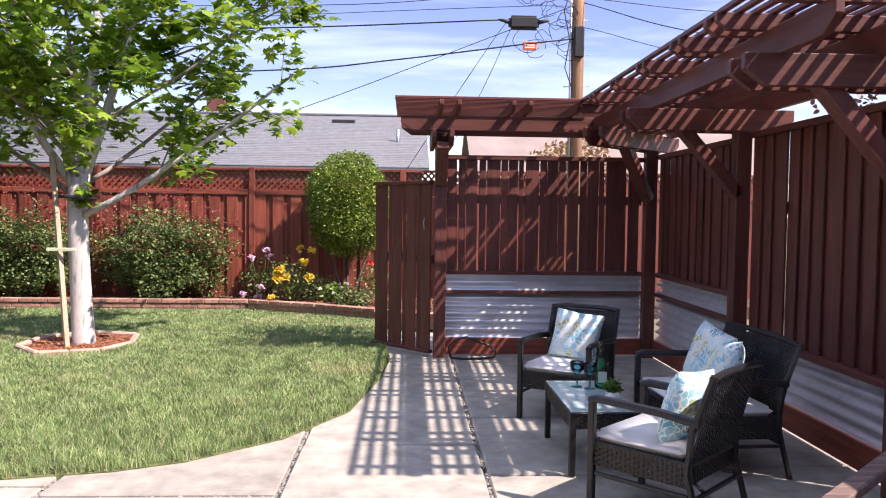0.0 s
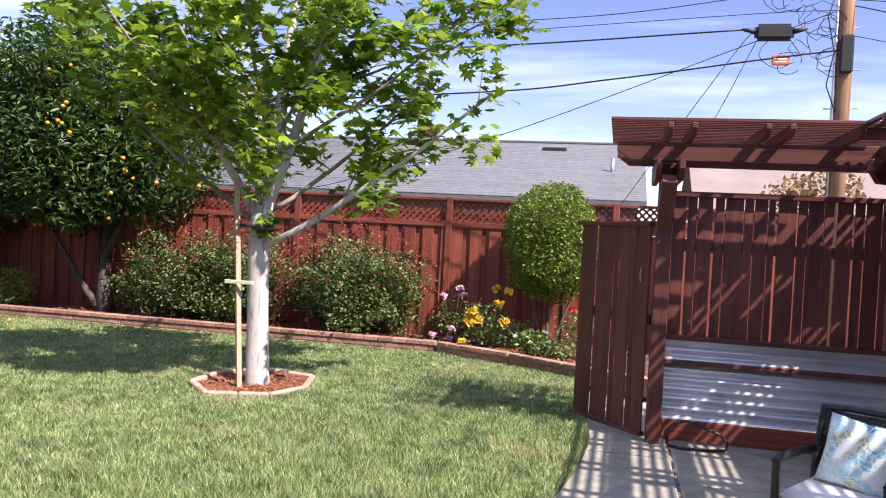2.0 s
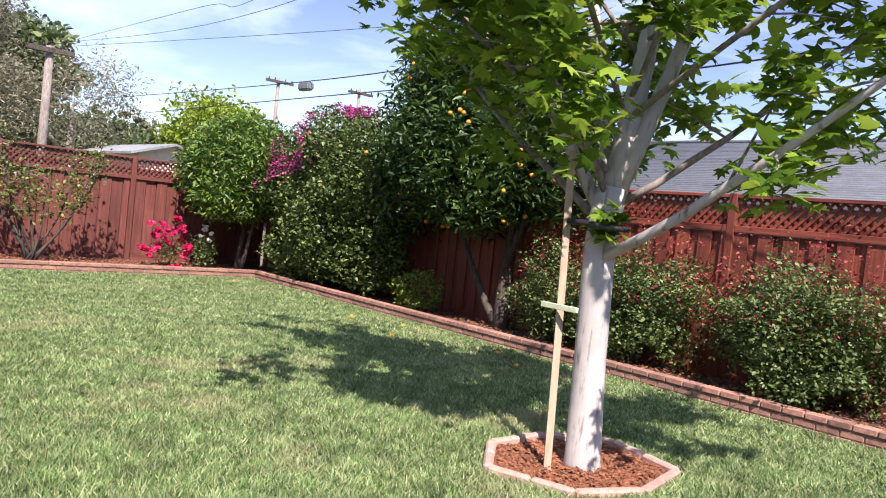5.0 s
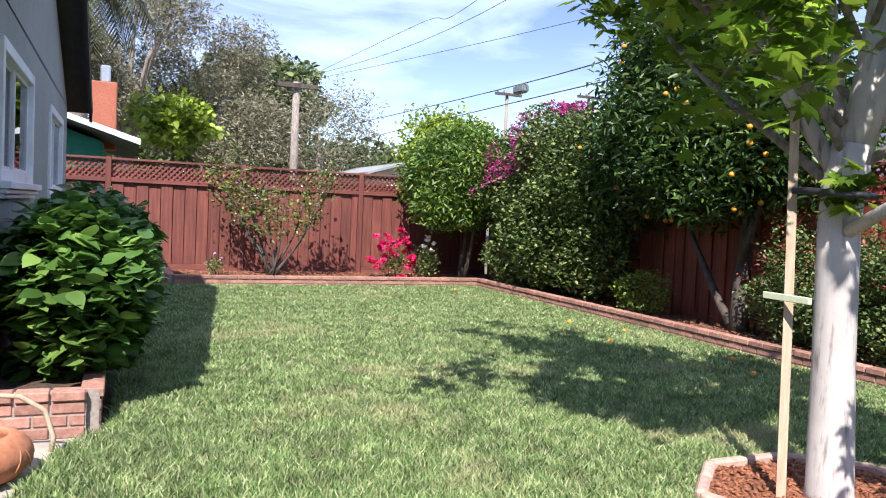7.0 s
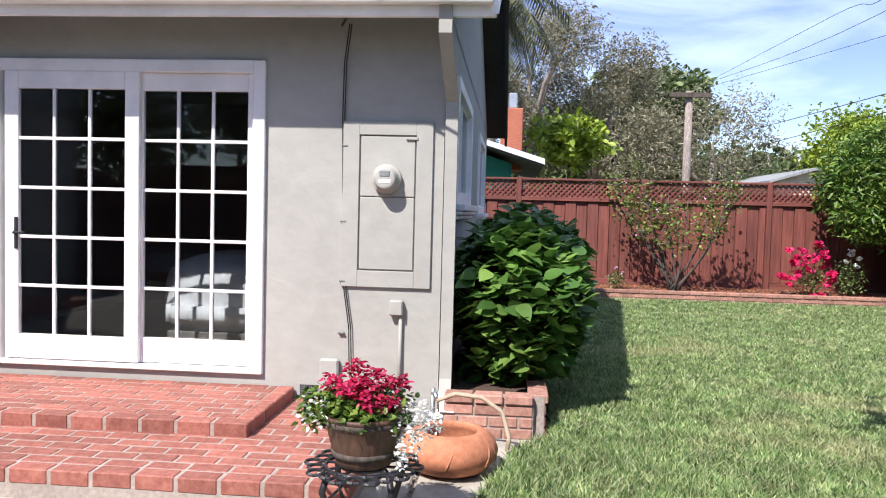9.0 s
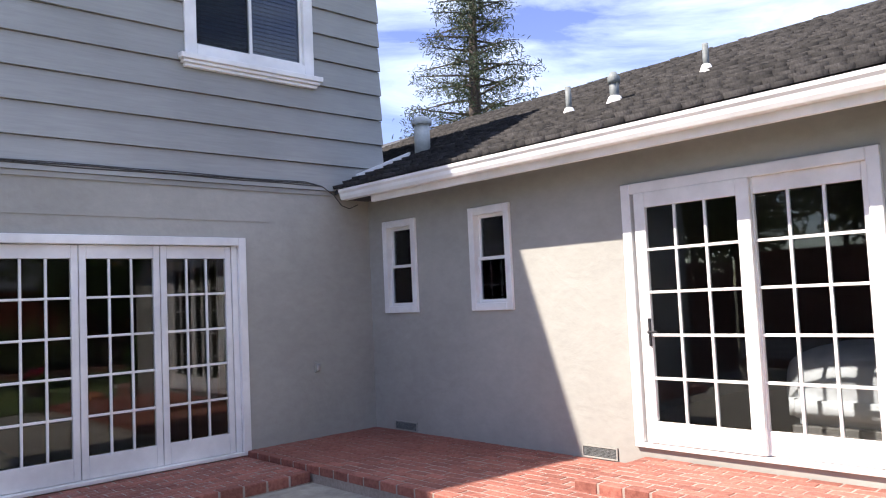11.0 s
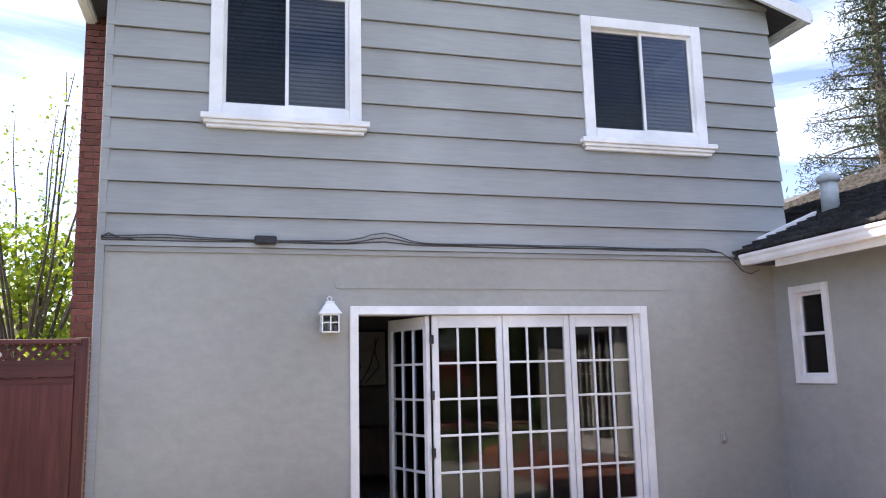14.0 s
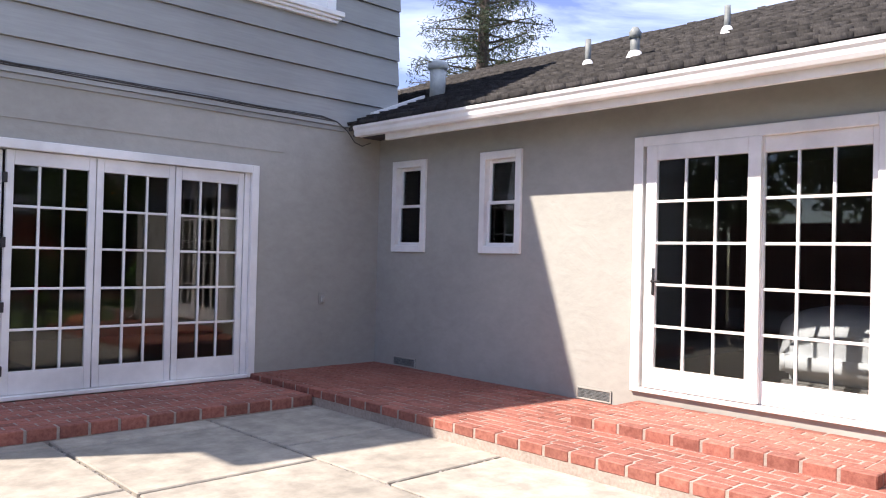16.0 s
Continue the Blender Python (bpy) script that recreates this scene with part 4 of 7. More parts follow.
edging = thing("brick_edging", (0, 0, 0), "low brick edging wall of the planting beds, weathered red", "edging", kind="structure")
tagged(part("mowing_strip", box(-14.02, 11.24, -0.05, -2.3, 11.36, 0.02, 0.01), concrete), "pale concrete strip at the foot of the edging", "edging", kind="structure")
EDGE = [((-13.97, 5.9), (-13.97, 11.42)), ((-13.92, 11.42), (-2.34, 11.42)), ((-2.30, 11.40), (-1.28, 10.95)), ((-1.26, 10.94), (-0.40, 10.42)), ((-0.38, 10.41), (0.5, 9.88)), ((-15.4, 5.85), (-14.03, 5.85))]
for a, b in EDGE:
    brick_row(edging, a, b, 2, -0.01, True, brick_edge)

# ---------- tree ring with mulch ----------
RING = [(-4.05, 8.20), (-3.66, 7.80), (-3.12, 7.98), (-2.96, 8.42), (-3.10, 9.00), (-3.72, 9.14), (-4.06, 8.75)]
ring = thing("tree_ring", (-3.5, 8.4, 0), "pink brick edging round the tree's mulch", "edging")
for i, (a, b) in enumerate(zip(RING, RING[1:] + RING[:1])):
    a2, b2 = Vector(a) - Vector((-3.5, 8.4)), Vector(b) - Vector((-3.5, 8.4))
    L = (b2 - a2).length
    n = 1 if L < 0.5 else 2
    for k in range(n):
        c = a2.lerp(b2, (k + 0.5) / n)
        put("edging_stone", box_mesh(round(L / n - 0.01, 3), 0.065, 0.085, pink_paver, 0.014), None, ring, loc=(c.x, c.y, -0.005), rot=(random.uniform(-0.05, 0.05), 0, math.atan2(b2.y - a2.y, b2.x - a2.x)))
bm = bmesh.new()
prism(bm, [(x * 0.96 - 3.5 * 0.04, y * 0.96 + 8.4 * 0.04) for x, y in RING], -0.02, 0.035)
tagged(part("mulch_bed", bm, mulch_m), "red-brown bark mulch under the young tree", "mulch", kind="structure")


def chips(name, poly, n, z, m, label, size=0.035):
    p = np.array(poly)
    pts = RNG.uniform(p.min(0), p.max(0), (n * 2, 2))
    pts = pts[inside(pts[:, 0], pts[:, 1], [tuple(q) for q in poly])][:n]
    q = np.column_stack([pts, z + RNG.uniform(0.0, 0.02, len(pts))])
    chip = (np.array([(-0.5, -0.16, -0.05), (0.5, -0.2, 0), (0.5, 0.16, 0.04), (-0.5, 0.2, 0), (-0.5, -0.16, 0.12), (0.5, -0.2, 0.14), (0.5, 0.16, 0.18), (-0.5, 0.2, 0.13)]),
            [(4, 5, 6, 7), (0, 1, 5, 4), (1, 2, 6, 5), (2, 3, 7, 6), (3, 0, 4, 7)])
    return tagged(put(name, leaves_me(name, q, size, m, chip, 1.6, 0.6), None), label, "mulch", kind="stuff")


chips("mulch_chips", [(x * 0.93 - 3.5 * 0.07, y * 0.93 + 8.4 * 0.07) for x, y in RING], 1500, 0.034, mulch_m, "loose red-brown bark chips under the tree")
chips("bed_litter", [(-13.85, 11.5), (-2.4, 11.5), (-0.4, 10.55), (0.4, 10.1), (0.4, 12.35), (-13.85, 12.35)], 4200, 0.126, mulch_m, "loose bark litter in the north bed", 0.045)
chips("bed_litter_west", [(-15.55, 6.0), (-14.1, 6.0), (-14.1, 11.3), (-15.55, 11.3)], 2600, 0.121, mulch_m, "loose bark litter in the west bed", 0.045)

# loose pebbles in the slab joints
jp = []
for x0, x1, ys in COLS:
    n = int((ys[-1] - ys[0]) * 60)
    jp.append(np.column_stack([x1 + RNG.normal(0, 0.016, n), RNG.uniform(ys[0], ys[-1], n)]))
    for y in ys[1:-1]:
        n = int((x1 - x0) * 60)
        jp.append(np.column_stack([RNG.uniform(x0, x1, n), y + RNG.normal(0, 0.016, n)]))
jp = np.concatenate(jp)
jp = jp[~inside(jp[:, 0], jp[:, 1], LAWN)]
peb = (np.array([(0.5, 0, 0), (0.15, 0.4, 0.05), (-0.4, 0.25, 0), (-0.4, -0.3, 0.04), (0.2, -0.4, 0), (0, 0, 0.42)]), [(0, 1, 5), (1, 2, 5), (2, 3, 5), (3, 4, 5), (4, 0, 5)])
tagged(put("joint_gravel", leaves_me("joint_gravel", np.column_stack([jp, np.full(len(jp), -0.012)]), 0.022, pebble_m, peb, 1.5, 0.6), None), "loose grey pebbles in the patio joints", "gravel", kind="stuff")

# ---------- brick platforms at the house ----------
def paved(name, x0, x1, y0, y1, z, label, along, edges, cat="step", course=True):
    """A brick-paved platform: running bond on top, rowlock edge bricks and a course under them on the open sides."""
    t = thing(name, ((x0 + x1) / 2, (y0 + y1) / 2, 0), label, cat, kind="structure")
    cx, cy = (x0 + x1) / 2, (y0 + y1) / 2
    part("mortar_bed", box(x0 + 0.012 - cx, y0 + 0.012 - cy, -0.05, x1 - 0.012 - cx, y1 - 0.012 - cy, z - 0.0015), mortar, t, "pale mortar bed")
    ed = 0.115
    eh = 0.076 if course else 0.094
    ix0 = x0 + (ed if "w" in edges else 0)
    ix1 = x1 - (ed if "e" in edges else 0)
    iy0 = y0 + (ed if "s" in edges else 0)
    iy1 = y1 - (ed if "n" in edges else 0)
    bl, bw, j = 0.20, 0.092, 0.015
    cells = []
    if along == "y":
        n = max(1, round((ix1 - ix0) / (bw + j)))
        w = (ix1 - ix0) / n
        for i in range(n):
            u = iy0 - (0.5 * (bl + j) if i % 2 else 0)
            while u < iy1 - 0.03:
                a, b = max(u, iy0), min(u + bl, iy1)
                if b - a > 0.04:
                    cells.append((ix0 + (i + 0.5) * w, (a + b) / 2, round(w - j, 3), round(b - a, 2)))
                u += bl + j
    else:
        n = max(1, round((iy1 - iy0) / (bw + j)))
        w = (iy1 - iy0) / n
        for i in range(n):
            u = ix0 - (0.5 * (bl + j) if i % 2 else 0)
            while u < ix1 - 0.03:
                a, b = max(u, ix0), min(u + bl, ix1)
                if b - a > 0.04:
                    cells.append(((a + b) / 2, iy0 + (i + 0.5) * w, round(b - a, 2), round(w - j, 3)))
                u += bl + j
    cells.sort(key=lambda c: (c[0] + 1.5) ** 2 + (c[1] - 4) ** 2)
    for x, y, dx, dy in cells[:300]:
        put("brick", box_mesh(dx, dy, 0.05, brick_pave, 0.004), None, t, loc=(x - cx, y - cy, z - 0.05 + random.uniform(0.0, 0.004)), rot=(random.uniform(-0.006, 0.006), random.uniform(-0.006, 0.006), random.uniform(-0.01, 0.01)))
    if cells[300:]:
        bm = bmesh.new()
        for x, y, dx, dy in cells[300:]:
            bx(bm, x - dx / 2 - cx, y - dy / 2 - cy, z - 0.05, x + dx / 2 - cx, y + dy / 2 - cy, z + random.uniform(0, 0.004))
        o = part("far_bricks", bm, brick_pave, t, "red paving bricks")
        o["kind"] = "stuff"
    # edge bricks
    def edge_line(ax, fixed, lo, hi, sgn):
        L = hi - lo
        n = max(1, round(L / 0.213))
        w = L / n
        for i in range(n):
            u = lo + (i + 0.5) * w
            p = (u - cx, fixed - cy) if ax == "x" else (fixed - cx, u - cy)
            dims = (round(w - j, 3), ed - j) if ax == "x" else (ed - j, round(w - j, 3))
            put("edge_brick", box_mesh(*dims, eh, brick_pave, 0.007), None, t, loc=(*p, z - eh + 0.002 + random.uniform(0, 0.004)), rot=(0, 0, random.uniform(-0.012, 0.012)))
            if course:
                q = (p[0], p[1] - sgn * 0.006) if ax == "x" else (p[0] - sgn * 0.006, p[1])
                put("edge_brick", box_mesh(*dims, round(z - eh - 0.012, 3), brick_pave, 0.005), None, t, loc=(q[0] + (w / 2 if ax == "x" and i < n - 1 else 0), q[1] + (w / 2 if ax == "y" and i < n - 1 else 0), 0.0))
    if "e" in edges:
        edge_line("y", x1 - ed / 2, y0, y1, 1)
    if "n" in edges:
        edge_line("x", y1 - ed / 2, x0, x1 - (ed if "e" in edges else 0), 1)
    if "w" in edges:
        edge_line("y", x0 + ed / 2, y0, y1, -1)
    return t


paved("brick_platform", WX + 0.004, -4.17, HY + 0.004, 4.02, 0.148, "red brick platform along the wing's wall", "y", "en", "platform")
paved("brick_landing", -4.16, -0.5, HY + 0.004, -1.12, 0.10, "low red brick landing before the folding doors", "x", "n", "platform", False)
stp = paved("brick_step", WX + 0.006, -4.84, 1.2, 3.3, 0.224, "red brick step before the sliding door", "y", "en", "step", False)

# ---------- house fixtures ----------


def wire(name, pts, r, m, label, cat="cable", n=6):
    bm = bmesh.new()
    tube_bm(bm, pts, r, n)
    return tagged(part(name, bm, m, smooth=True), label, cat)


# meter cabinet: panel, inner door, meter
meter = thing("meter_cabinet", (WX, 3.9, 0.9), "grey painted flush meter cabinet on the stucco wall", "meter")
bm = bmesh.new()
for a in ((-0.30, 0.02, -0.19, 1.12), (0.19, 0.02, 0.30, 1.12), (-0.19, 1.03, 0.19, 1.12), (-0.19, 0.02, 0.19, 0.13)):
    bx(bm, -0.005, a[0], a[1], 0.022, a[2], a[3])
part("surround", bevelled(bm, 0.003), stucco, meter, "flat grey surround")
part("cabinet_door", box(-0.004, -0.181, 0.139, 0.016, 0.181, 0.619, 0.004), stucco, meter)
part("cabinet_door", box(-0.004, -0.181, 0.625, 0.016, 0.181, 1.021, 0.004), stucco, meter)
part("latch", box(0.016, 0.12, 1.0, 0.03, 0.2, 1.02, 0.003), stucco, meter, "small metal latch")
bm = bmesh.new()
lathe(bm, [(0.092, 0), (0.098, 0.006), (0.098, 0.034), (0.090, 0.038), (0.082, 0.040), (0.080, 0.078), (0.074, 0.084), (0.070, 0.112), (0.064, 0.118), (0.05, 0.12)], 32)
mt = part("meter", bm, stucco, meter, "round pale electricity meter", True, (0.016, 0.0, 0.74), (0, radians(90), 0))
part("meter_window", box(-0.05, -0.034, 0.112, -0.012, 0.034, 0.124, 0.004), vent_paint, mt, "small dark display window")
part("meter_label", box(0.005, -0.04, 0.112, 0.03, 0.04, 0.123, 0.003), white, mt, "pale label strip")

# riser cables on the wall beside the cabinet
cab = thing("wall_cables", (WX, 3.6, 0.35), "thin black cables clipped to the wall beside the meter", "cable")
for k, off in enumerate((0.0, 0.014)):
    pts = [(0.02, 0.0 + off + 0.07, 0.0), (0.02, 0.02 + off + 0.04, 0.3), (0.018, off + 0.012, 0.62), (0.018, off + 0.006 * (-1) ** k, 1.1), (0.018, off - 0.008, 1.7), (0.03, off + 0.0, 2.05), (0.12, off + 0.05, 2.28)]
    tube("cable", pts, 0.004, cable_m, cab, n=6)
for zz in (0.25, 0.6, 1.0, 1.5):
    part("clip", box(0.0, -0.012, zz, 0.026, 0.03, zz + 0.01, 0.002), vent_paint, cab)
wire("service_drop", [(WX + 0.12, 3.6, 2.62), (WX + 0.45, 3.75, 2.68), (-4.6, 4.5, 3.05), (-2.0, 7.05, 4.0), (0.3, 9.25, 4.75), (2.4, 11.25, 5.5)], 0.009, cable_m, "black service cable from the eave to the pole")
box_f = thing("conduit_box", (WX, 3.98, 0.36), "small grey conduit box with a pipe on the wall", "conduit")
part("box", box(0.0, -0.045, 0.38, 0.06, 0.045, 0.48, 0.008), stucco, box_f)
tube("pipe", [(0.025, 0.03, 0.38), (0.025, 0.03, -0.15)], 0.012, stucco, box_f)
tagged(part("wall_box", box(WX, 3.47, 0.20, WX + 0.05, 3.60, 0.43, 0.012), stucco), "small grey painted utility box low on the wall", "box")


def vent(loc, w, hgt):
    v = thing("wall_vent", loc, "screened crawl-space vent low in the stucco wall", "vent", "vents in the wing's wall")
    # black sheet on the solid wall paints the dark of the crawl space
    part("backing", box(0.0, 0, 0, 0.004, w, hgt), black, v)
    fr = bmesh.new()
    for a in ((0, 0, w, 0.012), (0, hgt - 0.012, w, hgt), (0, 0.012, 0.012, hgt - 0.012), (w - 0.012, 0.012, w, hgt - 0.012)):
        bx(fr, 0.0, a[0], a[1], 0.012, a[2], a[3])
    part("frame", fr, stucco, v)
    me = bmesh.new()
    k = 0.018
    while k < w - 0.012:
        bx(me, 0.004, k, 0.012, 0.007, k + 0.004, hgt - 0.012)
        k += 0.012
    k = 0.02
    while k < hgt - 0.012:
        bx(me, 0.004, 0.012, k, 0.0075, w - 0.012, k + 0.004)
        k += 0.012
    part("mesh_screen", me, vent_paint, v, "grey wire screen")


vent((WX + 0.001, -1.96, 0.155), 0.37, 0.10)
vent((WX + 0.001, 0.57, 0.155), 0.36, 0.105)
vent((WX + 0.001, 3.32, 0.155), 0.42, 0.10)

# downspout at the wing's corner
spout = thing("downspout", (WX - 0.04, 4.32, 0.0), "grey metal downspout with a white outlet at the wing's corner", "downspout")


def flat_pipe(name, pts, w, d, m, parent):
    bm = bmesh.new()
    rings = []
    for p in pts:
        rings.append([bm.verts.new(Vector(p) + Vector((sx * d, sy * w, 0))) for sx, sy in ((-1, -1), (1, -1), (1, 1), (-1, 1))])
    for a, b in zip(rings, rings[1:]):
        for k in range(4):
            bm.faces.new((a[k], a[(k + 1) % 4], b[(k + 1) % 4], b[k]))
    bm.faces.new(rings[0][::-1]), bm.faces.new(rings[-1])
    return part(name, bm, m, parent)


flat_pipe("pipe", [(0.47, -0.02, 2.67), (0.47, -0.02, 2.5), (0.06, 0.0, 2.15), (0.05, 0.0, 0.33), (0.10, 0.0, 0.22)], 0.04, 0.03, stucco, spout)
flat_pipe("outlet", [(0.10, 0.0, 0.24), (0.16, 0.02, 0.19), (0.24, 0.03, 0.16)], 0.045, 0.04, white, spout)

# wall lantern
lan = thing("wall_lantern", (-0.92, HY, 2.0), "white wall lantern with clear glass panes", "lamp")
bm = bmesh.new()
for sx in (-1, 1):
    for sy in (0.035, 0.185):
        bx(bm, sx * 0.075 - 0.006, sy, 0.0, sx * 0.075 + 0.006, sy + 0.012, 0.16)
for zz in (0.0, 0.085, 0.155):
    bx(bm, -0.081, 0.033, zz, 0.081, 0.199, zz + 0.009)
bx(bm, -0.006, 0.19, 0.0, 0.006, 0.2, 0.16)
part("cage", bm, white, lan)
pane = part("pane", box(-0.07, 0.045, 0.012, 0.07, 0.185, 0.15), glass, lan)
bm = bmesh.new()
bmesh.ops.create_cone(bm, cap_ends=True, segments=4, radius1=0.15, radius2=0.06, depth=0.10, matrix=Matrix.Translation((0, 0.115, 0.215)) @ Matrix.Rotation(radians(45), 4, "Z"))
bx(bm, -0.04, 0.075, 0.265, 0.04, 0.155, 0.285)
part("roof", bevelled(bm, 0.004), white, lan)
tube("finial", [(0, 0.115, 0.28), (0.018, 0.115, 0.30), (0.02, 0.115, 0.32), (0, 0.115, 0.335), (-0.02, 0.115, 0.32), (-0.018, 0.115, 0.30), (0, 0.115, 0.285)], 0.004, white, lan)
part("back_plate", box(-0.045, 0.0, 0.02, 0.045, 0.03, 0.24, 0.006), white, lan)
tube("bulb", [(0, 0.115, 0.02), (0, 0.115, 0.06), (0, 0.115, 0.11)], [0.012, 0.025, 0.012], linen, lan)

outlet = thing("outlet", (-5.03, HY, 0.83), "small grey weatherproof outlet on the stucco", "outlet")
part("cover", box(-0.035, 0.0, 0.0, 0.035, 0.02, 0.12, 0.005), stucco, outlet)
part("flap", box(-0.022, 0.02, 0.02, 0.022, 0.045, 0.09, 0.008), galv, outlet)

# cable bundle along the band
bundle = thing("cable_bundle", (0, HY, 2.8), "grey cables running along the house wall above the doors", "cable")
for k in range(3):
    pts, x = [], 1.06
    while x > -5.05:
        bump = 0.06 * math.exp(-((x + 1.45) / 0.22) ** 2) * (k + 1) / 2 + 0.03 * math.exp(-((x - 0.55) / 0.3) ** 2) * k / 2
        pts.append((x, 0.04 + 0.006 * k, 0.035 + 0.012 * k + bump + 0.012 * noise.noise(Vector((x * 1.3, k * 4.0, 2)))))
        x -= 0.12
    pts += [(-5.15, 0.045, 0.03), (-5.3, 0.045, -0.06), (-5.4, 0.045, -0.17), (-5.5, 0.05, -0.2), (-5.62, 0.05, -0.15)]
    tube("cable", pts, 0.0055, grey_cable, bundle, n=5)
part("junction_box", box(-0.44, 0.03, 0.015, -0.24, 0.11, 0.09, 0.012), black, bundle, "dark junction box")
tube("cable", [(1.06, 0.05, 0.05), (1.0, 0.06, 0.09), (0.9, 0.05, 0.05), (0.8, 0.05, 0.045)], 0.007, grey_cable, bundle, n=5)
wire("low_pipe", [(1.0, HY + 0.015, 0.10), (0.5, HY + 0.02, 0.22), (0.28, HY + 0.02, 0.255), (0.26, HY + 0.02, 0.28)], 0.009, grey_cable, "thin grey pipe low on the stucco wall", "pipe")
# plaster patch over the folding doors
bm = bmesh.new()
prism(bm, [(-4.5, 0.0), (-1.0, 0.0), (-0.98, 0.055), (-4.48, 0.05)], 0.0, 0.008)
patch = part("stucco_ridge", bm, stucco)
patch.matrix_world = Matrix.Translation((0, HY + 0.001, 2.42)) @ Matrix.Rotation(radians(90), 4, "X") @ Matrix.Scale(-1, 4, (0, 0, 1))
tagged(patch, "patched stucco ridge above the doors", "trim", kind="structure")




def roof_pipe(x, y, r, hgt, cone, cap, label):
    zb = EAVE_Z + SL * (EAVE_X - x)
    v = thing("roof_vent", (x, y, zb - 0.02), label, "vent", "vents on the shake roof")
    bm = bmesh.new()
    lathe(bm, [(r, 0), (r, hgt)], 18)
    part("pipe", bm, vent_paint if cone else pale_vent, v, "", True)
    if cone:
        bm = bmesh.new()
        lathe(bm, [(r * 1.15 + 0.055, -0.06), (r * 1.15 + 0.05, 0.02), (r * 1.15 + 0.006, 0.115), (r * 1.04, 0.12)], 18)
        part("flashing", bm, white, v, "white cone of flashing", True)
    if cap:
        bm = bmesh.new()
        lathe(bm, [(r * 1.25, hgt - 0.06), (r * 1.3, hgt - 0.03), (r * 1.32, hgt), (r * 0.6, hgt + 0.05)], 18)
        part("cap", bm, vent_paint if cone else pale_vent, v, "", True)


roof_pipe(-6.5, -2.1, 0.095, 0.44, False, True, "wide grey metal roof vent with a cap")
roof_pipe(-6.6, 0.02, 0.03, 0.33, True, False, "thin vent pipe with metal flashing")
roof_pipe(-6.55, 0.6, 0.045, 0.30, True, True, "vent pipe with a cone of metal flashing")
roof_pipe(-7.3, 1.15, 0.03, 0.32, True, False, "thin vent pipe with metal flashing")

# brick chimney on the house's far side
chim = thing("chimney", (1.34, -4.6, 0), "tall dark red brick chimney beside the house", "chimney")
part("core", box(-0.22, -0.68, 0, 0.22, 0.68, 7.6), mortar, chim, "mortar core")
bm = bmesh.new()
zz, row = 0.0, 0
while zz < 7.55:
    o = 0.105 if row % 2 else 0.0
    for y0 in np.arange(-0.69 - o, 0.69, 0.21):
        a, b = max(y0, -0.69), min(y0 + 0.198, 0.69)
        if b - a > 0.03:
            bx(bm, -0.232, a, zz, 0.232, b, zz + 0.062)
    for x0 in np.arange(-0.23 - o, 0.23, 0.21):
        a, b = max(x0, -0.231), min(x0 + 0.198, 0.231)
        if b - a > 0.03:
            bx(bm, a, -0.7, zz, b, 0.7, zz + 0.062)
    zz += 0.074
    row += 1
o = part("bricks", bm, brick_chim, chim, "dark red bricks")
o["kind"] = "stuff"

# planter at the gable and the soil in it
planter = thing("brick_planter", (0, 0, 0), "low red brick planter along the gable end", "planter", kind="structure")
brick_row(planter, (-13.0, 4.93), (-5.62, 4.93), 3, 0.0, True, brick_edge)
brick_row(planter, (-5.62, 4.90), (-5.62, 4.33), 3, 0.0, True, brick_edge)
tagged(part("planter_soil", box(-13.0, 4.28, -0.05, -5.67, 4.88, 0.22), soil), "dark soil in the brick planter", "soil", kind="structure")


# ---------- pergola and its screens ----------
def chamfer_beam(name, parent, x0, x1, w, hgt, m, label=""):
    """A beam along local x with chamfered lower ends, from z = 0 up."""
    c = min(0.11, hgt * 0.7)
    prof = [(x0, hgt), (x0, hgt * 0.5), (x0 + c, 0), (x1 - c, 0), (x1, hgt * 0.5), (x1, hgt)]
    bm = bmesh.new()
    a = [bm.verts.new((x, -w / 2, z)) for x, z in prof]
    b = [bm.verts.new((x, w / 2, z)) for x, z in prof]
    bm.faces.new(a), bm.faces.new(b[::-1])
    for i in range(6):
        bm.faces.new((a[i], a[(i + 1) % 6], b[(i + 1) % 6], b[i]))
    return part(name, bevelled(bm, 0.005), m, parent, label)


perg = thing("pergola", (1.4, 7.0, 0), "dark red-brown wooden corner pergola with a slatted roof", "pergola")
PX, PY = 1.4, 7.0
Z1, Z2, Z3, Z4 = 2.15, 2.31, 2.46, 2.55
for x, y, hgt in ((0.33, 7.95, Z2), (2.52, 8.0, Z2), (2.60, 5.98, Z2), (2.60, 3.92, Z2)):
    put("post", box_mesh(0.12, 0.12, hgt, pwood_z, 0.006), None, perg, loc=(x - PX, y - PY, 0))
# corbels over the first post
for dx in (-0.085, 0.085):
    o = chamfer_beam("corbel", perg, -0.42, 0.55, 0.045, 0.16, pwood_y)
    o.location, o.rotation_euler = (0.33 + dx - PX, 7.9 - PY, Z1), (0, 0, radians(90))
# cross beams over the side posts, in pairs
for y in (5.98, 3.92):
    for dy in (-0.085, 0.085):
        o = chamfer_beam("cross_beam", perg, 1.66, 2.96, 0.045, 0.165, pwood_x)
        o.location = (-PX, y + dy - PY, Z1)
# diagonal pair at the corner
for s in (-0.085, 0.085):
    o = chamfer_beam("corner_beam", perg, -1.15, 0.42, 0.045, 0.165, pwood_x)
    o.location, o.rotation_euler = (2.52 - s * 0.7 - PX, 8.0 + s * 0.7 - PY, Z1), (0, 0, radians(45))
